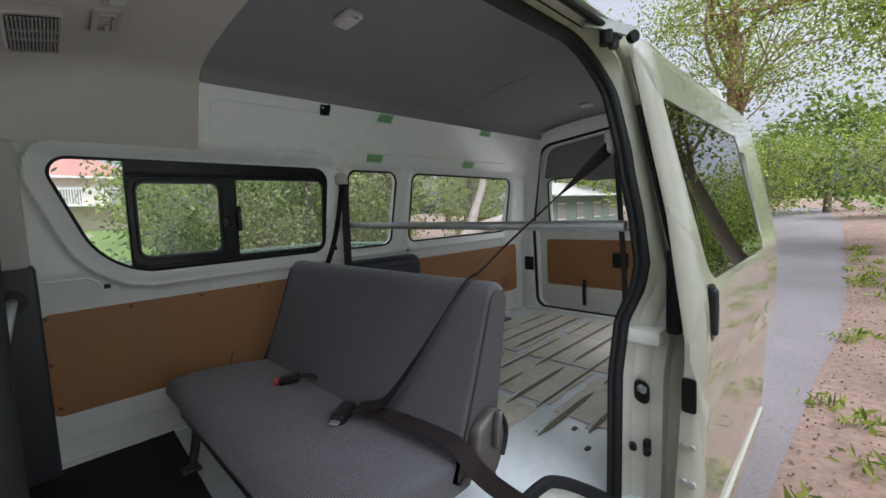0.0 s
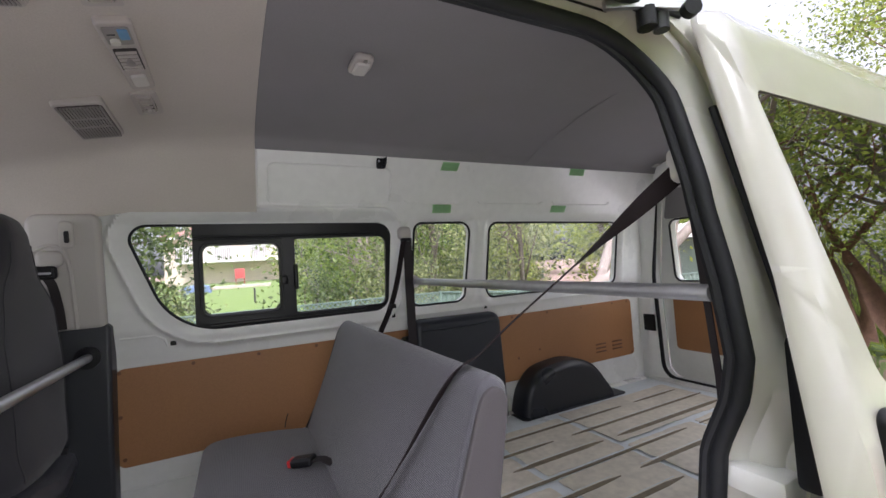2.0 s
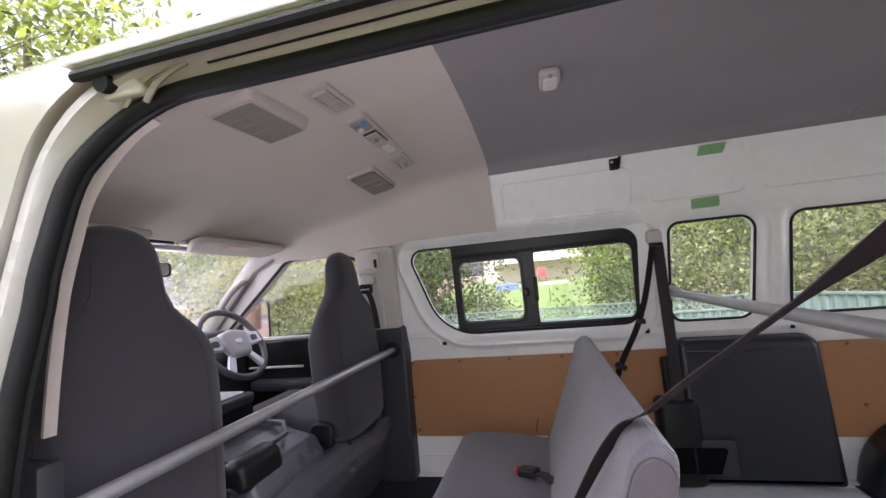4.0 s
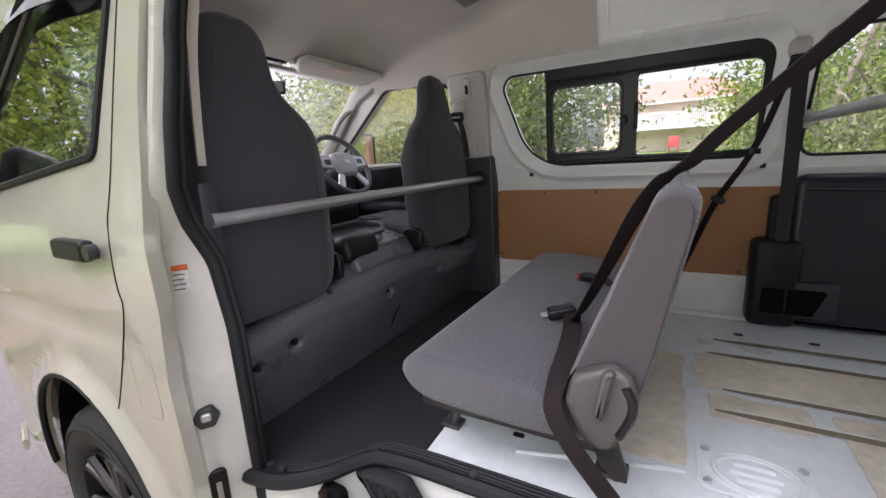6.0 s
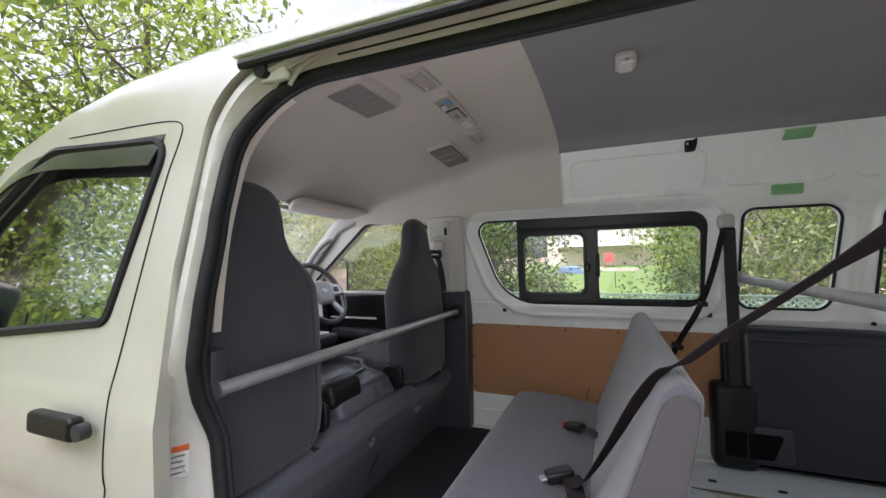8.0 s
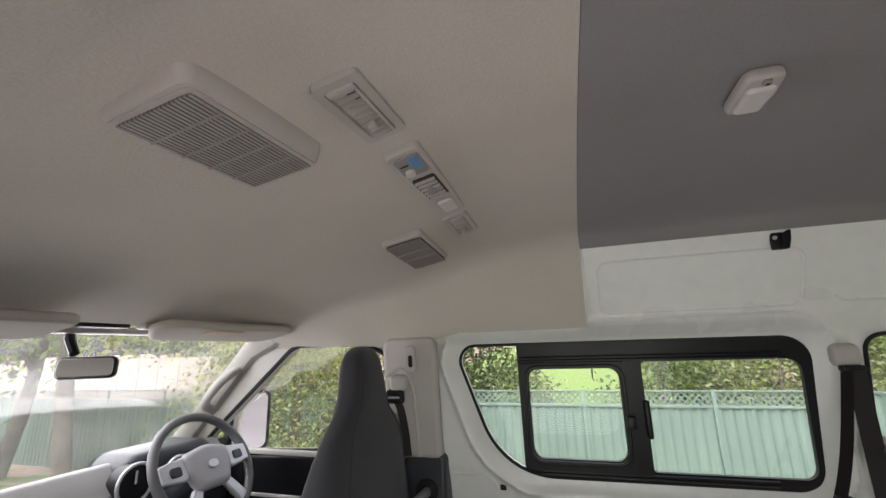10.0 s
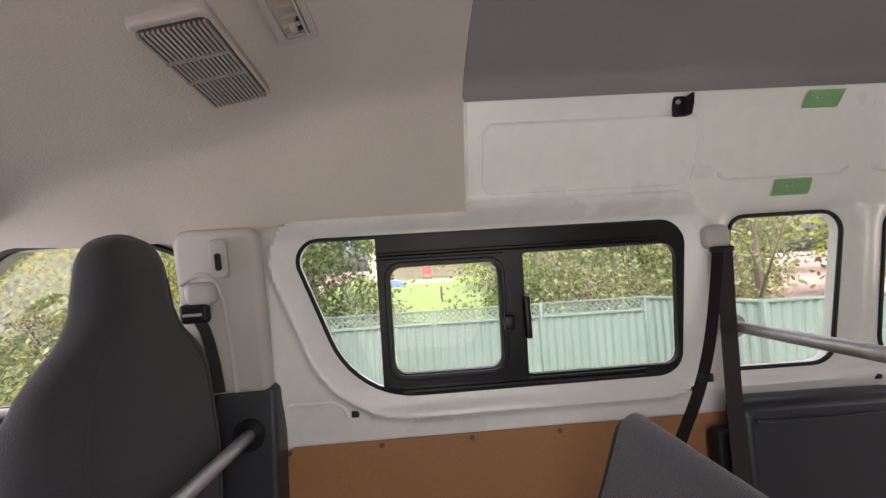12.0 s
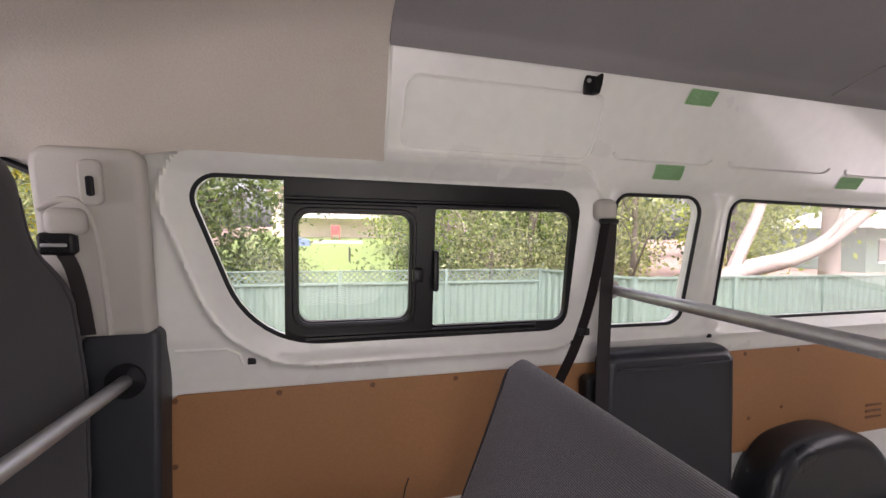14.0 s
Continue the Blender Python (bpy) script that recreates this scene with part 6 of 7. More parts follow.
# rear frame round the gate
RF_OUT = fillet([(-0.86, 0.55), (0.86, 0.55), (0.80, 1.80), (0.66, 2.22), (-0.66, 2.22), (-0.80, 1.80)])
RF_IN = [Vector((p.x * 1.0, p.y)) for p in TG_OUT]
rf = tagged(part("wall_rear", sheet(RF_OUT, [RF_IN], 0.05, lambda u, v: np.stack((2.60 + 0.05 * np.clip(1 - near(u, v, RF_IN) / 0.06, 0, 1) - 0.05 * np.clip((v - 1.3), 0, 1), u, v), 1), (0.08, 0, 0)), PAINT_IN), "white painted rear frame around the tailgate", "rear frame", kind="structure")
part("black_cover", slab(rrect(-0.045, 0.045, -0.06, 0.06, 0.006), 0.012, 0.003, Matrix.Translation((2.60, 0.765, 1.03)) @ Matrix(((0, 0, 1, 0), (1, 0, 0, 0), (0, 1, 0, 0), (0, 0, 0, 1)))), TRIM_BLACK, rf)
part("corner_vent", ribbon(spline([(2.545, 0.655, 2.03), (2.535, 0.635, 2.085), (2.53, 0.59, 2.13), (2.53, 0.54, 2.148)], 4), 0.045, 0.012, (1, 0, 0)), TRIM_LIGHT, rf)
part("gas_strut", tube([(2.69, -0.63, 0.75), (2.66, -0.66, 1.5)], 0.012, 8), TRIM_BLACK, rf)
part("floor_sill", bmbox(2.58, 2.75, -0.80, 0.80, 0.60, 0.636, bevel=0.01), PAINT_IN, rf)
part("inner_left_wall", sheet(fillet([(1.05, 0.55), (2.60, 0.55), (2.60, 2.16), (1.05, 2.16)]), [REAR_OPEN], 0.1, lambda u, v: np.stack((u, -wall_y(v), v), 1), (0, -0.02, 0)), PAINT_IN, rf)

# ---------- ceiling fittings ----------
dome = thing("dome_lamp", (0.31, 0.0, 2.20), "white dome lamp with frosted lens on grey headliner", "dome lamp")
DM = pose(0.282, -0.052, 2.196, 0, 0, 0)
part("base", slab(fillet([(-0.032, -0.060, 0.018), (0.026, -0.060, 0.018), (0.032, 0.0, 0.03), (0.026, 0.052, 0.018), (-0.032, 0.052, 0.018)]), 0.022, 0.008, DM @ pose(0, 0, -0.010)), TAUPE, dome)
part("lens", slab(rrect(-0.022, 0.022, -0.034, 0.042, 0.010), 0.016, 0.007, DM @ pose(0.0, 0, -0.020)), LENS, dome)
part("switch", slab(rrect(-0.006, 0.006, -0.006, 0.006, 0.003), 0.010, 0.003, DM @ pose(0.0, -0.048, -0.022)), GRILLE, dome)
dome2 = thing("dome_lamp", (2.15, 0.0, 2.20), "small white lamp near the tailgate on headliner", "dome lamp")
part("base", slab(rrect(-0.05, 0.05, -0.04, 0.04, 0.02), 0.02, 0.008, pose(2.15, 0.0, 2.195)), TAUPE, dome2)


def vent_frame(name, parent, x0, x1, y0, y1, z, tilt, outer=0.016, depth=0.022, mat=None):
    """A frame with a recessed opening, in the ceiling plane."""
    M = Matrix.Translation(((x0 + x1) / 2, (y0 + y1) / 2, z)) @ tilt
    a, b = (x1 - x0) / 2, (y1 - y0) / 2
    bm = sheet(rrect(-a - outer, a + outer, -b - outer, b + outer, 0.010), [rrect(-a, a, -b, b, 0.008)], 0.2, lambda u, v: np.stack((u, v, u * 0 - depth / 2), 1), (0, 0, depth))
    bmesh.ops.transform(bm, matrix=M, verts=bm.verts[:])
    return part(name, bm, mat or TAUPE, parent), M


def ceil_tilt(x, y):
    dz = (roof_line(x + 0.05) - roof_line(x - 0.05)) / 0.1
    dy = -(float(drop_at(abs(y) + 0.04)) - float(drop_at(max(0, abs(y) - 0.04)))) / 0.08 * (1 if y > 0 else -1)
    return Matrix.Rotation(-math.atan(dz), 4, "Y") @ Matrix.Rotation(math.atan(dy), 4, "X")


def ceil_at(x, y):
    return roof_line(x) - float(drop_at(abs(y)))


# roof air conditioner at the passenger side
ac = thing("roof_air_unit", (-0.46, -0.43, 2.09), "taupe roof air-conditioner housing with ribbed grille", "air unit")
AM = Matrix.Translation((-0.470, -0.388, 2.085)) @ Matrix.Rotation(radians(-10), 4, "Y") @ Matrix.Rotation(radians(3), 4, "X") @ Matrix.Scale(0.99, 4)
bma = bmesh.new()
rings = []
for grow, far, end, z in ((-0.004, 0.053, 0.0, -0.0235), (0.0, 0.0565, 0.0, -0.0228), (0.001, 0.060, 0.002, -0.018), (0.002, 0.068, 0.005, -0.002), (0.003, 0.071, 0.007, 0.022)):
    o = fillet([(-0.071 - grow, -0.122 - grow - 2 * end, 0.012), (far, -0.126 - 2 * end, 0.014 + end), (far, 0.123 + end, 0.014 + end), (-0.071 - grow, 0.119 + grow, 0.012)])
    rings.append([bma.verts.new(AM @ Vector((p.x, p.y, z))) for p in o])
for a, b in zip(rings, rings[1:]):
    for k in range(len(a)):
        bma.faces.new((a[k - 1], b[k - 1], b[k], a[k]))
bma.faces.new(rings[0])
bma.faces.new(rings[-1][::-1])
bmesh.ops.recalc_face_normals(bma, faces=bma.faces[:])
part("housing", bma, TAUPE, ac)
bmf = sheet(rrect(-0.071, 0.055, -0.119, 0.119, 0.012, 4), [rrect(-0.064, 0.048, -0.112, 0.112, 0.008, 4)], 0.2, lambda u, v: np.stack((u, v, u * 0 - 0.0262), 1), (0, 0, 0.006))
bmesh.ops.transform(bmf, matrix=AM, verts=bmf.verts[:])
part("grille_rim", bmf, TAUPE, ac)
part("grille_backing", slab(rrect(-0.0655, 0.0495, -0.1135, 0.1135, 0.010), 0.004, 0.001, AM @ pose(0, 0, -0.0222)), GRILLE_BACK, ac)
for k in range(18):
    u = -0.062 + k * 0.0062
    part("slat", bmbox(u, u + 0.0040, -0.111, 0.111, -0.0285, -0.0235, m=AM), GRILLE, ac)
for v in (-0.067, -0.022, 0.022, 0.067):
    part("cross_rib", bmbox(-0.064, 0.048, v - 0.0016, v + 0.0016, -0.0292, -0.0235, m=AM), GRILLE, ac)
ac2 = thing("roof_vent_grille", (-0.47, 0.30, 2.07), "small taupe ceiling grille with ribbed slats", "vent grille")
CM = Matrix.Translation((-0.478, 0.350, 2.080)) @ Matrix.Rotation(radians(-11), 4, "Y") @ Matrix.Rotation(radians(-4), 4, "X")
part("housing", slab(rrect(-0.062, 0.060, -0.128, 0.128, 0.014), 0.024, 0.006, CM @ pose(0, 0, 0.000)), TAUPE, ac2)
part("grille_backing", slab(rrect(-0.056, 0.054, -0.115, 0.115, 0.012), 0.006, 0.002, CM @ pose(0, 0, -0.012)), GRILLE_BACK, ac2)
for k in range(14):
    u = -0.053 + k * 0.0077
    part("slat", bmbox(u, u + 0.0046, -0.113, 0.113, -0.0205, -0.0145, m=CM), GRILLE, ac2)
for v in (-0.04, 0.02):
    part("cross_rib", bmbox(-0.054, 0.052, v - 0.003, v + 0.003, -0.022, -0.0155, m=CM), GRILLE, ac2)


# row of vents and controls across the ceiling
def louvre_vent(x, y0, y1, n, label, w):
    yc = (y0 + y1) / 2
    v = thing("ceiling_air_vent", (x, yc, ceil_at(x, yc)), label, "air vent", "ceiling vents")
    T = ceil_tilt(x, yc)
    fr, M = vent_frame("frame", v, x - w, x + w, y0, y1, ceil_at(x, yc) - 0.003, T, outer=0.013, depth=0.010)
    b = (y1 - y0) / 2
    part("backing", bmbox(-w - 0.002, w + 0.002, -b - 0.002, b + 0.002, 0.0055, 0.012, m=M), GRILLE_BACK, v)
    part("inner_frame", bmbox(-w + 0.002, w - 0.002, -b + 0.002, -b + 0.016, -0.008, 0.004, bevel=0.003, m=M), TAUPE, v)
    part("inner_frame", bmbox(w - 0.0075, w - 0.002, -b + 0.016, b - 0.002, -0.008, 0.004, bevel=0.002, m=M), TAUPE, v)
    for k in range(n):
        t = -b + 0.020 + (2 * b - 0.026) * k / max(1, n - 1)
        part("blade", bmbox(-w + 0.004, w - 0.009, t - 0.0009, t + 0.0009, -0.005, 0.004, m=M @ Matrix.Translation((0, t, 0)) @ Matrix.Rotation(radians(-8), 4, "X") @ Matrix.Translation((0, -t, 0))), TAUPE, v)
    part("thumb_tab", bmbox(-0.006, 0.006, b * 0.25, b * 0.25 + 0.014, -0.020, -0.006, bevel=0.003, m=M), TAUPE, v)
    return v


VX = -0.314
louvre_vent(-0.310, -0.385, -0.234, 9, "taupe louvred ceiling air vent", 0.023)
louvre_vent(-0.322, 0.235, 0.350, 5, "small taupe louvred ceiling vent", 0.022)
cp = thing("ceiling_control_panel", (VX, -0.02, 2.14), "taupe ceiling panel with blue dial and small vent", "control panel")
CT = ceil_tilt(VX, -0.02)
PM = Matrix.Translation((VX, 0.0, ceil_at(VX, 0) - 0.006)) @ CT
part("panel", slab(fillet([(-0.036, -0.170, 0.015), (0.036, -0.170, 0.015), (0.030, 0.200, 0.012), (-0.030, 0.200, 0.012)]), 0.024, 0.006, PM), TAUPE, cp)
part("dial_recess", slab(rrect(-0.026, 0.026, -0.155, -0.078, 0.008), 0.004, 0.001, PM @ pose(0, 0, -0.0135)), GRILLE, cp)
part("blue_band", slab(rrect(0.002, 0.022, -0.15, -0.105, 0.004), 0.005, 0.001, PM @ pose(0, 0, -0.0155)), BLUE, cp)
part("knob", cyl(PM @ Vector((-0.010, -0.100, -0.012)), PM @ Vector((-0.010, -0.100, -0.024)), 0.010, 14), LENS, cp)
part("mark", bmbox(-0.020, -0.004, -0.128, -0.125, -0.0165, -0.0145, m=PM), TRIM_BLACK, cp)
part("vent_backing", slab(rrect(-0.025, 0.025, -0.055, 0.060, 0.006), 0.004, 0.001, PM @ pose(0, 0, -0.0135)), GRILLE_BACK, cp)
for k in range(6):
    t = -0.044 + k * 0.019
    part("blade", bmbox(-0.022, 0.022, t - 0.0016, t + 0.0016, -0.022, -0.013, m=PM), TAUPE, cp)
part("blade_tab", cyl(PM @ Vector((0, 0.0, -0.018)), PM @ Vector((0, 0.0, -0.028)), 0.010, 12), GRILLE, cp)
part("switch_blank", slab(rrect(-0.018, 0.018, 0.095, 0.165, 0.008), 0.010, 0.004, PM @ pose(0, 0, -0.014)), LENS, cp)

# ---------- small things on the upper wall ----------
br = thing("black_bracket", (0.56, 0.60, 2.06), "black plastic bracket screwed to the upper wall", "bracket")
by = float(wall_y(2.065))
part("plate", bmbox(0.535, 0.570, by - 0.010, by + 0.004, 2.035, 2.09, bevel=0.004), TRIM_BLACK, br)
part("ear", slab(fillet([(0.562, 2.080, 0.004), (0.585, 2.094, 0.004), (0.580, 2.060, 0.008), (0.572, 2.034, 0.005), (0.556, 2.034, 0.005)]), 0.02, 0.004, Matrix(((1, 0, 0, 0), (0, 0, 1, by - 0.014), (0, 1, 0, 0), (0, 0, 0, 1)))), TRIM_BLACK, br)
part("screw", cyl((0.545, by - 0.014, 2.07), (0.545, by - 0.006, 2.07), 0.006, 8), STEEL, br)


def tape(x0, x1, z0, z1, skew):
    bm = bmesh.new()
    n = 6
    rows = []
    for i in range(n + 1):
        x = x0 + (x1 - x0) * i / n
        rows.append([bm.verts.new(on_skin(x + skew * (z - z0), z, 0.0030 + 0.0012 * math.sin(i * 2.1))) for z in np.linspace(z0, z1, 6)])
    for a, b in zip(rows, rows[1:]):
        for i in range(5):
            bm.faces.new((a[i], a[i + 1], b[i + 1], b[i]))
    bmesh.ops.solidify(bm, geom=bm.faces[:], thickness=0.001)
    t = part("masking_tape", bm, GREEN_TAPE)
    tagged(t, "strip of green masking tape stuck to the wall", "tape", "green tape strips")
    for i in range(5):
        x = x0 + (x1 - x0) * (0.2 + 0.15 * i)
        part("pen_dot", bmbox(x, x + 0.004, float(wall_y((z0 + z1) / 2)) - 0.006, float(wall_y((z0 + z1) / 2)) - 0.003, (z0 + z1) / 2, (z0 + z1) / 2 + 0.004), GREEN_TAPE, t)


tape(0.885, 0.985, 2.045, 2.085, 0.25)
tape(0.872, 0.985, 1.835, 1.878, -0.1)
tape(1.78, 1.90, 2.055, 2.10, 0.0)
tape(1.70, 1.82, 1.838, 1.878, 0.0)
# ---------- outdoors ----------
ASPHALT = material("worn_asphalt", (0.22, 0.195, 0.20), 0.85, vary=0.25, grain=55, bump=0.4, stain=0.9)
EARTH = material("leaf_litter_earth", (0.27, 0.185, 0.15), 0.95, vary=0.45, grain=18, bump=0.6, stain=0.8)
FENCE_G = material("pale_green_sheet_steel", (0.155, 0.215, 0.185), 0.45, vary=0.08, grain=30, bump=0.04, stain=1.2)
BARK_RED = material("red_brown_bark", (0.25, 0.135, 0.095), 0.95, vary=0.4, grain=22, bump=0.8, stain=5)
BARK_PALE = material("pale_smooth_bark", (0.33, 0.265, 0.235), 0.85, vary=0.25, grain=14, bump=0.5, stain=3)
BARK_GREY = material("grey_bark", (0.17, 0.14, 0.11), 0.95, vary=0.35, grain=24, bump=0.8, stain=4)
BRICK_WALL = material("cream_render", (0.62, 0.52, 0.42), 0.85, vary=0.12, grain=30, bump=0.2)
ROOF_RED = material("red_roof_tile", (0.40, 0.19, 0.155), 0.8, vary=0.25, grain=20, bump=0.3)
TIMBER_WHITE = material("white_painted_timber", (0.75, 0.74, 0.72), 0.6)
BEIGE_WALL = material("beige_paling", (0.40, 0.34, 0.29), 0.85, vary=0.15, grain=12, bump=0.2)


def leaf_material(name, base, lit):
    """Leaves: matt front, light coming through, each one a little different."""
    m = bpy.data.materials.new(name)
    m.use_nodes = True
    nt = m.node_tree
    nt.nodes.clear()
    geo, mix, out = nt.nodes.new("ShaderNodeNewGeometry"), nt.nodes.new("ShaderNodeMixShader"), nt.nodes.new("ShaderNodeOutputMaterial")
    for shader, tint, slot in (("ShaderNodeBsdfPrincipled", base, 1), ("ShaderNodeBsdfTranslucent", lit, 2)):
        sh = nt.nodes.new(shader)
        rp = nt.nodes.new("ShaderNodeValToRGB")
        rp.color_ramp.elements[0].color = (tint[0] * 0.30, tint[1] * 0.34, tint[2] * 0.36, 1)
        rp.color_ramp.elements[1].color = (min(tint[0] * 1.7, 1), min(tint[1] * 1.45, 1), tint[2] * 1.2, 1)
        nt.links.new(geo.outputs["Random Per Island"], rp.inputs["Fac"])
        if slot == 1:
            nt.links.new(rp.outputs["Color"], sh.inputs["Base Color"])
            sh.inputs["Roughness"].default_value = 0.55
        else:
            nt.links.new(rp.outputs["Color"], sh.inputs["Color"])
        nt.links.new(sh.outputs["BSDF"], mix.inputs[slot])
    mix.inputs["Fac"].default_value = 0.42
    nt.links.new(mix.outputs["Shader"], out.inputs["Surface"])
    return m


LEAF_MID = leaf_material("mid_green_leaves", (0.115, 0.185, 0.055), (0.29, 0.45, 0.08))
LEAF_DARK = leaf_material("dark_green_leaves", (0.08, 0.125, 0.052), (0.19, 0.30, 0.08))
LEAF_LIGHT = leaf_material("bright_yellow_green_leaves", (0.19, 0.265, 0.065), (0.43, 0.58, 0.12))
LEAF_GREY = leaf_material("grey_green_leaves", (0.20, 0.25, 0.135), (0.36, 0.46, 0.20))
LEAF_GOLD = leaf_material("golden_hedge_leaves", (0.26, 0.27, 0.05), (0.55, 0.55, 0.07))
LEAF_DRY = leaf_material("dry_fallen_leaves", (0.30, 0.18, 0.12), (0.26, 0.15, 0.09))

NEAR_Y = interp([(-200, -2.2), (-8, -1.55), (0, -1.08), (2, -1.02), (7, -1.30), (14, -1.25), (30, -1.05), (70, 1.2), (200, 9)])
FAR_Y = interp([(-200, 3.2), (-10, 3.0), (8, 2.6), (18, 1.6), (26, 2.6), (37, 4.6), (62, 5.7), (200, 20)])


def ground_z(x, y):
    x, y = np.asarray(x, float), np.asarray(y, float)
    dip = np.interp(y, [2.8, 8.0, 9.2, 14, 24, 40, 90], [0, -1.45, -1.45, -0.85, 0.55, 1.6, 3.0])
    dip = np.where(x > 12, dip * np.clip(1 - (x - 12) / 14, 0, 1), dip)
    verge = np.interp(y - NEAR_Y(x), [-60, -6, -0.5, 0], [1.5, 0.25, 0.04, -0.012])
    z = np.where(y > 0, dip - 0.01, np.where(y < NEAR_Y(x), verge, -0.012))
    return z


gx = np.concatenate((np.linspace(-260, -24, 22), np.linspace(-22, 32, 110), np.linspace(34, 260, 22)))
gy = np.concatenate((np.linspace(-260, -14, 20), np.linspace(-13, 16, 88), np.linspace(18, 60, 20), np.linspace(70, 260, 8)))
GX, GY = np.meshgrid(gx, gy)
GZ = ground_z(GX, GY) + 0.015 * np.sin(GX * 5.1 + GY * 3.3) * (np.abs(GY) > 3.5)
nx, ny = len(gx), len(gy)
me = bpy.data.meshes.new("ground")
me.from_pydata([tuple(p) for p in np.stack((GX.ravel(), GY.ravel(), GZ.ravel()), 1)], [], [(j * nx + i, j * nx + i + 1, (j + 1) * nx + i + 1, (j + 1) * nx + i) for j in range(ny - 1) for i in range(nx - 1)])
me.materials.append(EARTH)
turf = me.attributes.new("turf", "FLOAT", "POINT")
for v, slot in zip(me.vertices, turf.data):
    c = v.co
    back = min(c.y - 9.5, c.x + 7, 4.5 - c.x)
    middle = min(c.y - 3.2, 8.6 - c.y, 9 - c.x, 2.5 * (noise.noise(c * 0.9) + 0.1))
    verge = min(-3 - c.y, 4 * (noise.noise(Vector((c.x, c.y, 0)) * 0.35) + 0.25))
    slot.value = max(-1, min(1, max(back, middle, verge)))
for f in me.polygons:
    f.use_smooth = True


def turf_over(m):
    """Grass grows over the earth with ragged edges where the turf value is positive."""
    nt = m.node_tree
    b = nt.nodes["Principled BSDF"]
    at, co, nz, ad, mr, mx, gn, gr = (nt.nodes.new("ShaderNode" + k) for k in ("Attribute", "TexCoord", "TexNoise", "Math", "MapRange", "MixRGB", "TexNoise", "ValToRGB"))
    at.attribute_name = "turf"
    nz.inputs["Scale"].default_value, nz.inputs["Detail"].default_value = 2.2, 6
    ad.operation = "ADD"
    mr.inputs["From Min"].default_value, mr.inputs["From Max"].default_value = 0.38, 0.58
    gn.inputs["Scale"].default_value, gn.inputs["Detail"].default_value = 9.0, 8
    gr.color_ramp.elements[0].position, gr.color_ramp.elements[1].position = 0.3, 0.7
    gr.color_ramp.elements[0].color = (0.095, 0.145, 0.034, 1)
    gr.color_ramp.elements[1].color = (0.165, 0.235, 0.056, 1)
    nt.links.new(co.outputs["Object"], nz.inputs["Vector"])
    nt.links.new(co.outputs["Object"], gn.inputs["Vector"])
    nt.links.new(at.outputs["Fac"], ad.inputs[0])
    nt.links.new(nz.outputs["Fac"], ad.inputs[1])
    nt.links.new(ad.outputs[0], mr.inputs["Value"])
    nt.links.new(mr.outputs["Result"], mx.inputs["Fac"])
    nt.links.new(b.inputs["Base Color"].links[0].from_socket, mx.inputs["Color1"])
    nt.links.new(gn.outputs["Fac"], gr.inputs["Fac"])
    nt.links.new(gr.outputs["Color"], mx.inputs["Color2"])
    nt.links.new(mx.outputs["Color"], b.inputs["Base Color"])


turf_over(EARTH)
ground = tagged(new("ground", me), "brown leaf-littered earth and bright lawn round the road", "ground", kind="structure")

bmr = bmesh.new()
rx = list(np.linspace(-60, 60, 121))
rows = [[bmr.verts.new((x, float(NEAR_Y(x)) + (float(FAR_Y(x)) - float(NEAR_Y(x))) * k / 6 + (0.05 * noise.noise(Vector((x * 2.1, k, 0))) if k in (0, 6) else 0), 0.004 + 0.02 * math.sin(math.pi * k / 6))) for k in range(7)] for x in rx]
for a, b in zip(rows, rows[1:]):
    for k in range(6):
        bmr.faces.new((a[k], b[k], b[k + 1], a[k + 1]))
road = tagged(part("road", bmr, ASPHALT), "worn grey asphalt road with a ragged earth verge", "road", kind="structure")


def scatter(name, pts, size, mat, label, category, long=2.0, up=0.25, seed=1):
    """Loose leaves: one quad each, tilted at random."""
    rng = np.random.default_rng(seed)
    n = len(pts)
    u = rng.normal(size=(n, 3))
    u /= np.linalg.norm(u, axis=1)[:, None]
    w = rng.normal(size=(n, 3))
    if up is not None:
        u[:, 2] *= up
        u /= np.linalg.norm(u, axis=1)[:, None]
        w[:, 2] *= up
    w -= u * (u * w).sum(1)[:, None]
    w /= np.linalg.norm(w, axis=1)[:, None]
    s = size * rng.uniform(0.6, 1.35, n)[:, None]
    v = np.stack((pts - u * s * long / 2, pts + w * s * 0.5, pts + u * s * long / 2, pts - w * s * 0.5), 1).reshape(-1, 3)
    me = bpy.data.meshes.new(name)
    me.vertices.add(4 * n)
    me.vertices.foreach_set("co", v.ravel())
    me.loops.add(4 * n)
    me.loops.foreach_set("vertex_index", np.arange(4 * n))
    me.polygons.add(n)
    me.polygons.foreach_set("loop_start", np.arange(0, 4 * n, 4))
    me.update()
    me.validate()
    me.materials.append(mat)
    ob = new(name, me)
    return tagged(ob, label, category, kind="stuff") if category else ob


rng = np.random.default_rng(5)
px, py = rng.uniform(-9, 24, 24000), -rng.exponential(1.6, 24000)
py = NEAR_Y(px) + 0.25 + py
scatter("leaf_litter", np.stack((px, py, ground_z(px, py) + 0.014), 1), 0.013, LEAF_DRY, "dry brown fallen leaves along the road verge", "leaf litter", 1.8, 0.25, 6)
blades = []
for k in range(80):
    cx = rng.uniform(-6, 16)
    cy = float(NEAR_Y(cx)) - abs(rng.normal(0.15, 0.5)) - 0.03
    m = 40
    blades.append(np.stack((cx + rng.normal(0, 0.07, m), cy + rng.normal(0, 0.07, m), float(ground_z(cx, cy)) + rng.uniform(0.01, 0.09, m)), 1))
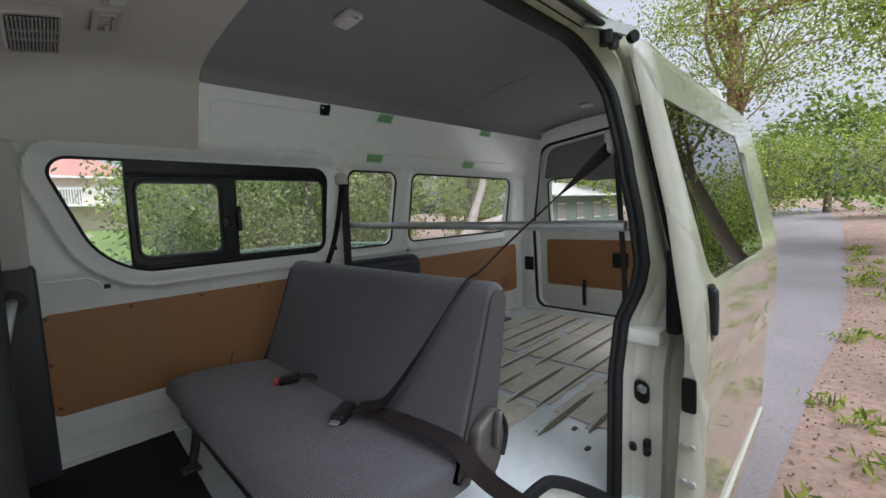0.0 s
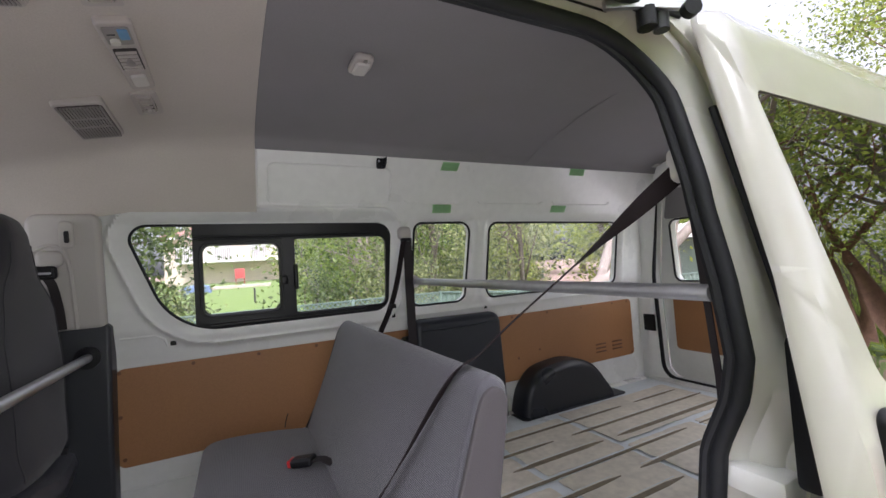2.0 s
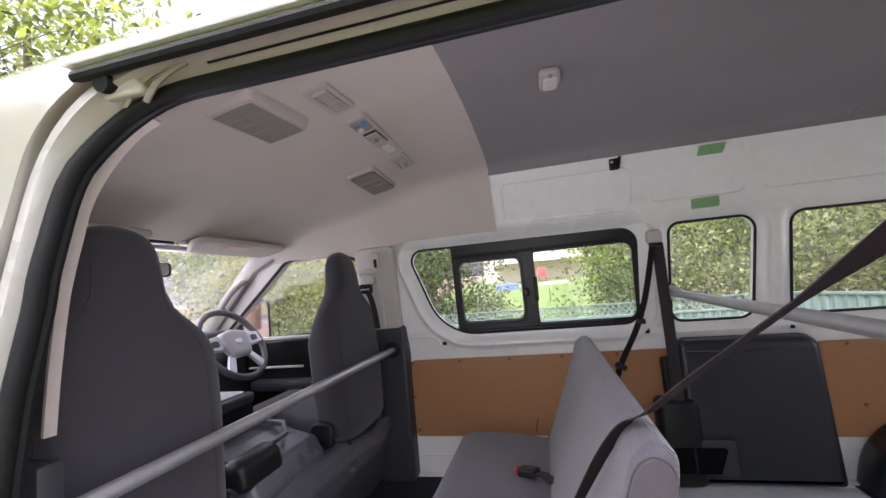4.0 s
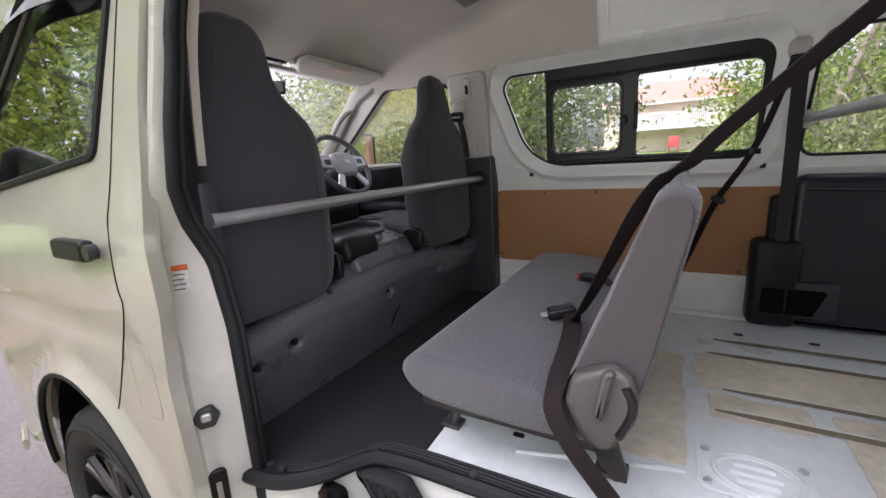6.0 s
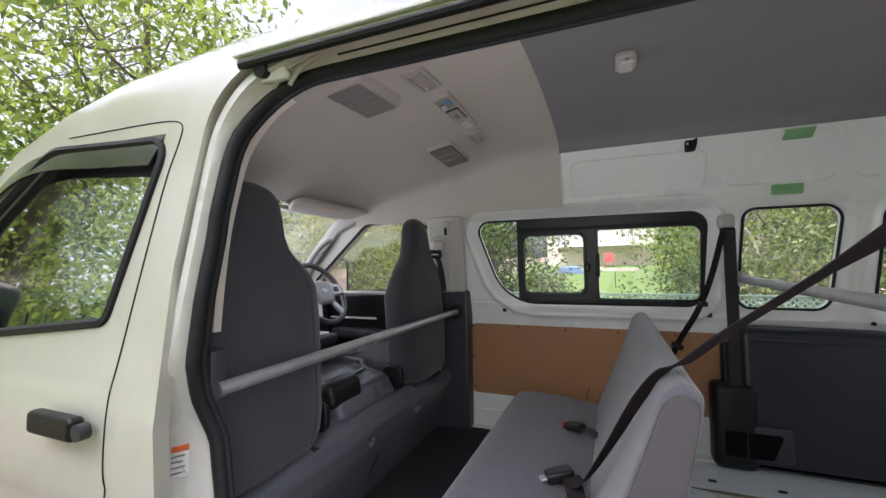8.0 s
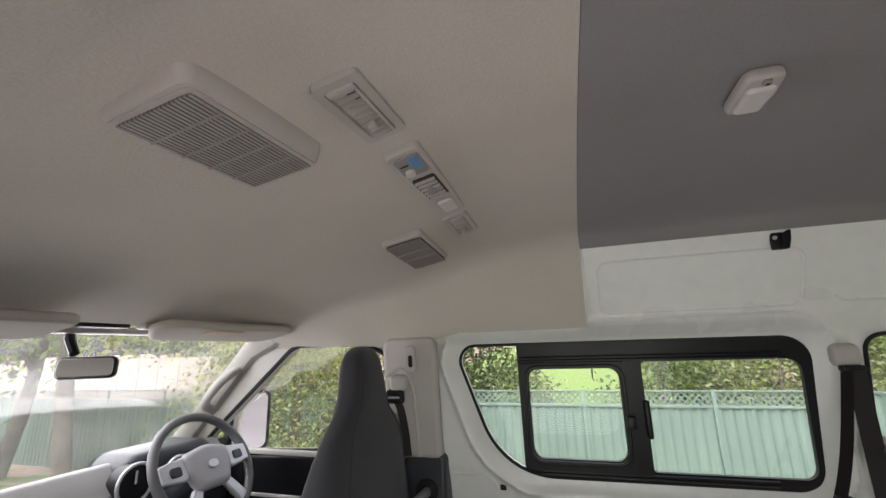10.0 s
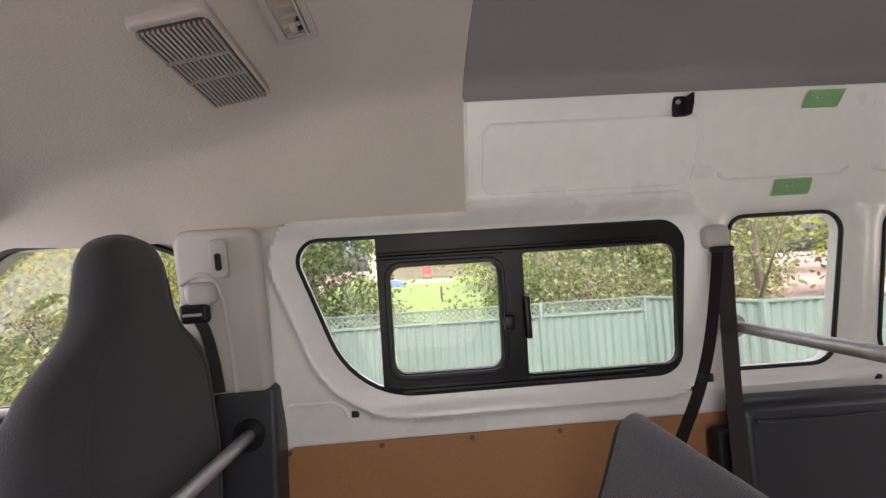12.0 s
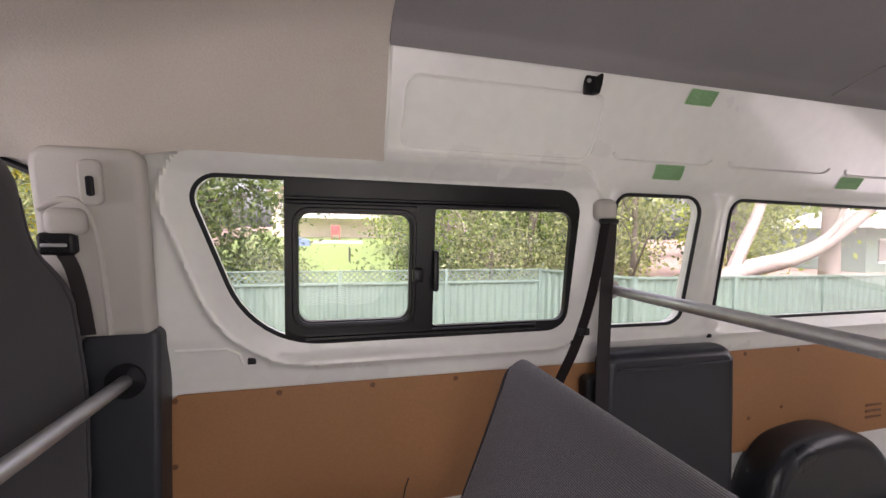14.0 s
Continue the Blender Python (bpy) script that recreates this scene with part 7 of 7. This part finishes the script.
scatter("grass_tufts", np.vstack(blades), 0.022, LEAF_LIGHT, "tufts of green grass along the road edge", "grass", 4.5, 1.6, 7)


# ---------- trees ----------
def limb(bm, p, q, r0, r1, bend, rg, seg=7, n=6):
    p, q = Vector(p), Vector(q)
    side = Vector(rg.normal(size=3)) * bend * (q - p).length
    pts = [p.lerp(q, i / n) + side * math.sin(math.pi * i / n) for i in range(n + 1)]
    tube(pts, [r0 + (r1 - r0) * i / n for i in range(n + 1)], seg, bm=bm)
    return pts


def tree(base, top, trunk_r, crown, leaf, leaf_n, leaf_size, bark, label, seed, lean=(0, 0), clumps=40, limbs=8, start=0.35, droop=0.0, spread=0.28):
    """A tapered trunk, limbs that reach into the crown, and clumps of leaves with gaps."""
    rg = np.random.default_rng(seed)
    b = Vector((base[0], base[1], float(ground_z(base[0], base[1])) - 0.1))
    t = thing("tree", b, label, "tree", "trees")
    cx, cy, cz, rx_, ry_, rz_ = crown
    tip = Vector((b.x + lean[0], b.y + lean[1], top))
    bm = bmesh.new()
    pts = limb(bm, b, tip, trunk_r, trunk_r * 0.35, 0.03, rg, 10, 9)
    cen = []
    for k in range(clumps):
        d = rg.normal(size=3)
        d /= np.linalg.norm(d)
        r = rg.uniform(0.45, 1.0) ** 0.6
        cen.append(Vector((cx + d[0] * r * rx_, cy + d[1] * r * ry_, cz + d[2] * r * rz_)))
    for k in range(limbs):
        f = start + (0.95 - start) * k / limbs
        p = pts[min(len(pts) - 1, int(f * (len(pts) - 1)))]
        q = cen[int(rg.integers(len(cen)))]
        lp = limb(bm, p, q, trunk_r * 0.36 * (1.1 - 0.6 * f), trunk_r * 0.07, 0.09, rg, 6, 6)
        for _ in range(3):
            limb(bm, lp[int(rg.integers(2, 6))], cen[int(rg.integers(len(cen)))], trunk_r * 0.09, trunk_r * 0.025, 0.08, rg, 5, 4)
    part("trunk", bm, bark, t)
    per = leaf_n // clumps
    pos = []
    for c in cen:
        sc = spread * min(rx_, rz_) * rg.uniform(0.6, 1.3)
        d = rg.normal(size=(per, 3)) * np.array((1, 1, 0.75)) * sc
        d[:, 2] -= droop * np.abs(d[:, 0])
        pos.append(np.array(c) + d)
    pos = np.vstack(pos)
    pos = pos[pos[:, 2] > 0.15 + ground_z(pos[:, 0], pos[:, 1])]
    ob = scatter("crown", pos, leaf_size, leaf, "", "", 2.2, None, seed + 100)
    ob.parent = t
    ob.matrix_parent_inverse = t.matrix_world.inverted()
    ob["kind"] = "stuff"
    return t


# driver side, beyond the fence
tree((-3.2, 10.6), 5.0, 0.16, (-3.3, 10.8, 2.0, 2.2, 1.3, 2.6), LEAF_DARK, 11000, 0.075, BARK_GREY, "dense dark-leaved tree behind the green fence", 11, clumps=60)
tree((2.6, 12.2), 4.2, 0.17, (3.8, 12.2, 2.2, 2.6, 1.4, 2.4), LEAF_MID, 9000, 0.065, BARK_PALE, "open pale-limbed tree behind the green fence", 12, lean=(1.6, 0), clumps=46, limbs=12, start=0.1)
tree((5.6, 12.0), 5.5, 0.15, (5.6, 11.4, 2.2, 1.9, 1.5, 2.6), LEAF_GREY, 4000, 0.07, BARK_GREY, "dark leafy tree behind the plain fence", 13, clumps=46)
tree((8.0, 9.6), 5.5, 0.12, (7.8, 9.4, 2.6, 1.6, 1.4, 1.9), LEAF_GREY, 2800, 0.07, BARK_GREY, "grey-green leafy tree behind the plain fence", 14, clumps=44)
tree((14.9, 8.8), 9.0, 0.30, (14.9, 8.8, 7.4, 3.2, 3.0, 2.4), LEAF_MID, 7000, 0.09, BARK_PALE, "large pale-barked gum tree behind the fence", 15, clumps=60, limbs=9, start=0.55)
gum = thing("tree", (9.9, 8.2, float(ground_z(9.9, 8.2))), "pale gum with a heavy limb leaning along the fence", "tree", "trees")
bm = bmesh.new()
tube(spline([(9.9, 8.2, -1.6), (10.0, 8.2, 0.1), (10.45, 8.2, 0.72), (12.4, 8.2, 1.10), (13.9, 8.2, 1.65), (16.0, 8.2, 2.95), (17.6, 8.3, 4.6)], 4), [0.34 - 0.009 * i for i in range(25)], 10, bm=bm)
tube(spline([(10.1, 8.2, 0.3), (10.7, 8.25, 1.45), (11.2, 8.2, 2.55), (11.4, 8.1, 4.2)], 4), [0.19 - 0.008 * i for i in range(13)], 9, bm=bm)
tube(spline([(13.3, 8.2, 1.45), (13.9, 8.0, 2.1), (14.1, 7.9, 3.0)], 4), [0.10 - 0.006 * i for i in range(9)], 7, bm=bm)
part("trunk", bm, BARK_PALE, gum)
rg = np.random.default_rng(77)
cl = np.vstack([np.array(c) + rg.normal(size=(150, 3)) * 0.42 for c in ((17.6, 8.3, 4.8), (16.4, 8.0, 3.9), (18.4, 8.5, 4.3), (11.4, 8.1, 4.4), (10.6, 8.3, 4.0), (12.2, 8.0, 4.6), (14.2, 7.8, 3.3))])
crown = scatter("crown", cl, 0.09, LEAF_MID, "", "", 2.4, None, 177)
crown.parent, crown.matrix_parent_inverse = gum, gum.matrix_world.inverted()
crown["kind"] = "stuff"
tree((13.5, 11.0), 6.0, 0.16, (13.5, 10.5, 3.6, 2.4, 2.0, 2.4), LEAF_LIGHT, 2500, 0.09, BARK_GREY, "bright green tree beyond the plain fence", 17, clumps=44)
tree((-4.6, 5.6), 2.2, 0.07, (-4.6, 5.4, 1.0, 1.7, 1.3, 1.55), LEAF_GREY, 17000, 0.034, BARK_GREY, "tall leafy hedge bush beside the road", 18, clumps=70, limbs=10, start=0.1, spread=0.2)
tree((-5.4, 6.4), 2.6, 0.07, (-5.3, 6.3, 2.2, 1.8, 0.9, 1.0), LEAF_GOLD, 10000, 0.038, BARK_GREY, "golden-leaved shrub top beside the road", 19, clumps=40, limbs=8, start=0.2, spread=0.2)
tree((-10.5, 12.5), 6.5, 0.2, (-10.5, 12.0, 4.2, 2.8, 2.2, 2.6), LEAF_LIGHT, 7000, 0.10, BARK_PALE, "bright green tree beyond the fence ahead", 20, lean=(2.0, 0), clumps=50, limbs=10, start=0.25)
tree((-15.0, 7.0), 8.0, 0.2, (-15.0, 6.5, 5.0, 3.2, 3.2, 3.0), LEAF_MID, 7000, 0.12, BARK_GREY, "leafy tree ahead of the van", 21, clumps=50)
tree((-18.5, 1.5), 8.0, 0.25, (-18.5, 1.0, 4.8, 3.6, 3.4, 3.4), LEAF_LIGHT, 7000, 0.13, BARK_GREY, "bright leafy tree ahead of the van", 22, clumps=50)
for k, (x, y, h, lf) in enumerate(((-8.4, 11.2, 2.6, LEAF_MID), (-6.2, 10.6, 2.0, LEAF_GREY), (4.2, 10.2, 1.7, LEAF_GREY), (6.8, 10.4, 1.6, LEAF_GREY), (1.9, 10.6, 1.0, LEAF_DARK), (-1.7, 10.9, 0.9, LEAF_GREY), (6.3, 12.4, 2.4, LEAF_MID), (9.2, 11.6, 2.2, LEAF_LIGHT), (8.0, 13.4, 3.0, LEAF_DARK))):
    tree((x, y), h, 0.06, (x, y, h * 0.3, 1.2, 0.8, h * 0.75 + 0.5), lf, 4200, 0.055, BARK_GREY, "leafy garden shrub behind the green fence", 50 + k, clumps=44, limbs=8, start=0.1, spread=0.24)
for k, (x, y, h, lf) in enumerate(((-13.0, 19.0, 5.5, LEAF_MID), (-8.0, 21.0, 6.0, LEAF_LIGHT), (6.0, 18.5, 5.0, LEAF_GREY), (9.5, 16.5, 5.0, LEAF_MID), (13.5, 17.5, 5.5, LEAF_GREY), (18.0, 14.5, 5.0, LEAF_LIGHT), (4.6, 24.0, 6.0, LEAF_LIGHT))):
    tree((x, y), h, 0.14, (x, y, h * 0.45, 2.4, 1.8, h * 0.5), lf, 4200, 0.11, BARK_PALE, "leafy garden tree beyond the fence", 70 + k + 40, clumps=44, limbs=10, start=0.15, spread=0.22)
tree((-11.5, 6.4), 8.5, 0.2, (-10.3, 4.4, 6.9, 3.4, 3.0, 2.5), LEAF_LIGHT, 9000, 0.09, BARK_GREY, "tall bright leafy tree over the road ahead", 41, lean=(0.8, -1.2), clumps=60, limbs=10, start=0.5)
for k, (x, y) in enumerate(((30.0, 7.5), (33.0, -3.5), (27.0, -8.5), (38.0, 3.0))):
    tree((x, y), 5.5, 0.2, (x, y, 3.2, 3.0, 3.0, 3.0), LEAF_LIGHT, 9000, 0.09, BARK_GREY, "bright green tree far along the road", 44 + k, clumps=50, limbs=8, start=0.2)
# road verge side
tree((22.5, 2.25), 11.0, 0.46, (22.0, 0.6, 9.0, 5.6, 5.4, 3.2), LEAF_LIGHT, 20000, 0.075, BARK_RED, "red-brown trunked tree beside the road", 31, lean=(0.6, 0.5), clumps=110, limbs=14, start=0.42)
tree((8.5, -5.2), 8.0, 0.28, (7.6, -3.6, 6.4, 3.4, 2.8, 1.6), LEAF_LIGHT, 14000, 0.040, BARK_PALE, "pale-limbed tree hanging bright leaves over the road", 32, lean=(-0.5, 1.2), clumps=64, limbs=12, start=0.4, droop=0.4)
tree((14.0, -3.5), 9.5, 0.22, (13.6, -3.8, 7.6, 3.6, 2.6, 1.9), LEAF_MID, 9000, 0.06, BARK_GREY, "dark-trunked tree standing on the road verge", 39, lean=(0.5, -0.4), clumps=60, limbs=14, start=0.35)
tree((15.0, -5.5), 9.0, 0.32, (14.4, -4.4, 6.6, 3.8, 3.2, 2.8), LEAF_LIGHT, 11000, 0.075, BARK_RED, "large leafy tree over the road verge", 33, clumps=64, limbs=12)
tree((1.5, -8.0), 8.0, 0.26, (1.5, -7.4, 5.2, 3.2, 2.4, 3.0), LEAF_MID, 14000, 0.06, BARK_GREY, "leafy tree on the road verge", 34, clumps=64)
tree((-4.0, -6.4), 8.0, 0.24, (-4.2, -5.8, 4.9, 3.0, 2.2, 3.0), LEAF_LIGHT, 14000, 0.06, BARK_GREY, "bright leafy tree on the road verge", 35, clumps=64)
tree((-8.5, -3.4), 7.5, 0.2, (-8.6, -3.0, 4.3, 2.6, 2.0, 2.8), LEAF_LIGHT, 13000, 0.06, BARK_GREY, "bright leafy tree close to the road edge", 36, clumps=64)
tree((-13.5, -5.5), 9.0, 0.25, (-13.5, -5.0, 5.2, 3.4, 3.0, 3.6), LEAF_MID, 8000, 0.12, BARK_GREY, "leafy tree further up the road verge", 37, clumps=60)
tree((0.5, -4.6), 7.6, 0.18, (-1.6, -2.4, 6.2, 2.6, 1.9, 1.3), LEAF_LIGHT, 10000, 0.05, BARK_PALE, "slim tree with leaves hanging over the van roof", 38, lean=(-0.4, 0.8), clumps=50, limbs=10, start=0.5, droop=0.4)
# far belt of trees all round, sharing one build each
for k in range(34):
    a = 2 * math.pi * k / 34 + 0.05 * math.sin(k * 7)
    R = 46 + 7 * math.sin(k * 2.7)
    x, y = R * math.cos(a), R * math.sin(a)
    if abs(math.atan2(x, y)) < 0.16:
        continue
    hgt = 9 + 3 * math.sin(k * 1.9)
    tree((x, y), hgt * 0.8, 0.3, (x, y, hgt * 0.55, 4.8, 4.8, hgt * 0.45), (LEAF_MID, LEAF_DARK, LEAF_LIGHT)[k % 3], 2200, 0.30, BARK_GREY, "distant leafy tree in the belt round the road", 60 + k, clumps=44, limbs=5, spread=0.24)


# ---------- fences ----------
def fence_run(p, q, top, lattice, label, sheets_w=2.4):
    p, q = Vector((*p, 0)), Vector((*q, 0))
    L = (q - p).length
    n = max(1, round(L / sheets_w))
    d = (q - p).normalized()
    M = Matrix.Translation(p) @ Matrix.Rotation(math.atan2(d.y, d.x), 4, "Z")
    zb = float(ground_z(p.x, p.y)) - 0.05
    f = thing("fence", (p.x, p.y, zb), label, "fence", "green fences")
    w = L / n
    z1 = top - (0.31 if lattice else 0.04)
    for k in range(n + 1):
        part("post", bmbox(k * w - 0.035, k * w + 0.035, -0.035, 0.035, zb, top + 0.01, bevel=0.006, m=M), FENCE_G, f)
    for k in range(n):
        a, b = k * w + 0.037, (k + 1) * w - 0.037
        bm = bmesh.new()
        m = int((b - a) / 0.045)
        lo, hi = [], []
        for i in range(m + 1):
            y = 0.012 if (i // 2) % 2 else -0.012
            x = a + (b - a) * i / m
            lo.append(bm.verts.new(M @ Vector((x, y, zb))))
            hi.append(bm.verts.new(M @ Vector((x, y, z1))))
        for i in range(m):
            bm.faces.new((lo[i], lo[i + 1], hi[i + 1], hi[i]))
        part("panel", bm, FENCE_G, f, smooth=False)
        part("rail", bmbox(a, b, -0.025, 0.025, z1 - 0.01, z1 + 0.045, bevel=0.005, m=M), FENCE_G, f)
        if lattice:
            part("rail", bmbox(a, b, -0.022, 0.022, top - 0.03, top, bevel=0.005, m=M), FENCE_G, f)
            bm = bmesh.new()
            z0, z2 = z1 + 0.045, top - 0.03
            h = z2 - z0
            for s in (1, -1):
                x = a - h
                while x < b:
                    x0, x1 = (x, x + h) if s > 0 else (x + h, x)
                    u0, u1 = max(a, min(b, x0)), max(a, min(b, x1))
                    if abs(u1 - u0) > 0.01:
                        zz0, zz1 = z0 + h * (u0 - x0) / (x1 - x0), z0 + h * (u1 - x0) / (x1 - x0)
                        ribbon([M @ Vector((u0, 0.004 * s, zz0)), M @ Vector((u1, 0.004 * s, zz1))], 0.027, 0.006, M.to_3x3() @ Vector((0, 0, 1)), bm=bm)
                    x += 0.125
            part("lattice", bm, FENCE_G, f, smooth=False)
    return f


fence_run((-21.0, 9.0), (4.7, 8.48), 0.86, True, "pale green steel fence with a lattice top")
fence_run((4.7, 8.48), (5.6, 6.35), 0.86, False, "pale green plain steel fence")
fence_run((5.6, 6.35), (17.6, 5.8), 0.86, False, "pale green plain steel fence beside the road")
fence_run((-21.0, 9.0), (-24.0, 1.0), 0.9, False, "pale green plain steel fence ahead of the van")
bw = thing("paling_fence", (-20, 13, 0), "beige paling fence behind the green fence", "fence")
for k in range(40):
    x = -34 + k * 0.62
    part("paling", bmbox(x, x + 0.6, 14.0 + 0.02 * (k % 2), 14.03 + 0.02 * (k % 2), -0.9, 1.75 + 0.02 * (k % 3)), BEIGE_WALL, bw)


# ---------- houses ----------
def house(x0, x1, y0, y1, zb, eave, ridge, label, balcony=True, tiles=None, walls=None):
    h = thing("house", ((x0 + x1) / 2, y0, zb), label, "house", "houses")
    part("wall", bmbox(x0, x1, y0, y1, zb - 1, eave), walls or BRICK_WALL, h, smooth=False)
    bm = bmesh.new()
    e = 0.6
    xm = (x1 - x0) * 0.28
    v = [bm.verts.new(c) for c in ((x0 - e, y0 - e, eave), (x1 + e, y0 - e, eave), (x1 + e, y1 + e, eave), (x0 - e, y1 + e, eave), (x0 + xm, (y0 + y1) / 2, ridge), (x1 - xm, (y0 + y1) / 2, ridge))]
    for f in ((0, 1, 5, 4), (1, 2, 5), (2, 3, 4, 5), (3, 0, 4), (3, 2, 1, 0)):
        bm.faces.new([v[i] for i in f])
    part("roof", bm, tiles or ROOF_RED, h, smooth=False)
    part("gutter", bmbox(x0 - e, x1 + e, y0 - e - 0.08, y0 - e, eave - 0.05, eave + 0.08), TIMBER_WHITE, h)
    n = 4
    for k in range(n):
        xc = x0 + (x1 - x0) * (k + 0.5) / n
        for zc in ((zb + 1.4, eave - 1.2) if eave - zb > 4 else (eave - 1.2,)):
            part("window", bmbox(xc - 0.6, xc + 0.6, y0 - 0.05, y0 + 0.02, zc - 0.55, zc + 0.55), GRILLE, h)
            part("window_frame", bmbox(xc - 0.66, xc + 0.66, y0 - 0.08, y0 - 0.03, zc - 0.63, zc - 0.55), TIMBER_WHITE, h)
            part("window_frame", bmbox(xc - 0.66, xc + 0.66, y0 - 0.08, y0 - 0.03, zc + 0.55, zc + 0.63), TIMBER_WHITE, h)
    if balcony:
        zb2 = zb + (eave - zb) * 0.48
        part("balcony_floor", bmbox(x0 + 1, x1 - 1, y0 - 1.6, y0, zb2 - 0.15, zb2), TIMBER_WHITE, h)
        part("balcony_rail", bmbox(x0 + 1, x1 - 1, y0 - 1.6, y0 - 1.54, zb2 + 0.95, zb2 + 1.02), TIMBER_WHITE, h)
        for k in range(64):
            x = x0 + 1 + (x1 - x0 - 2) * k / 63
            part("baluster", bmbox(x - 0.022, x + 0.022, y0 - 1.59, y0 - 1.55, zb2, zb2 + 0.95), TIMBER_WHITE, h)
    return h


house(-5.0, 5.5, 36.0, 44.0, 1.4, 4.9, 7.0, "cream two-storey house with red tiled roof and balcony")
house(26.0, 38.0, 14.0, 20.0, 0.0, 2.3, 3.6, "pale green clad low building with pale grey roof", False, TRIM_LIGHT, FENCE_G)
shed = thing("garden_shed", (-1.5, 27, 0.6), "beige low garden wall behind the lawn", "garden wall")
part("wall", bmbox(-3.5, 2.0, 30.0, 30.3, 0.4, 1.1, bevel=0.03), BEIGE_WALL, shed)
TARP = material("faded_blue_tarpaulin", (0.14, 0.20, 0.36), 0.6, vary=0.2, grain=14, bump=0.3)
CHAIR_RED = material("red_painted_timber", (0.42, 0.07, 0.06), 0.55, vary=0.12)
tagged(part("tarpaulin_cover", slab(fillet([(-0.9, -0.25, 0.05), (0.9, -0.25, 0.05), (0.7, 0.30, 0.15), (0.1, 0.42, 0.2), (-0.75, 0.28, 0.15)]), 1.2, 0.10, Matrix(((1, 0, 0, -2.4), (0, 0, -1, 28.8), (0, 1, 0, 0.95), (0, 0, 0, 1)))), TARP), "faded blue tarpaulin over a low heap on the lawn", "tarpaulin")
rc = thing("garden_chair", (0.1, 33.6, 1.0), "red timber garden chair on the house porch", "chair")
part("seat", bmbox(-0.25, 0.45, 33.3, 33.95, 1.58, 1.66, bevel=0.02), CHAIR_RED, rc)
part("backrest", bmbox(-0.25, 0.45, 33.92, 34.0, 1.62, 2.35, bevel=0.02), CHAIR_RED, rc)
for x in (-0.22, 0.36):
    for y in (33.34, 33.86):
        part("leg", bmbox(x, x + 0.07, y, y + 0.07, 1.12, 1.60, bevel=0.008), CHAIR_RED, rc)
porch = tagged(part("porch_slab", bmbox(-1.6, 2.2, 32.6, 35.9, 0.55, 1.12, bevel=0.02), TIMBER_WHITE), "pale concrete porch slab before the house", "porch")
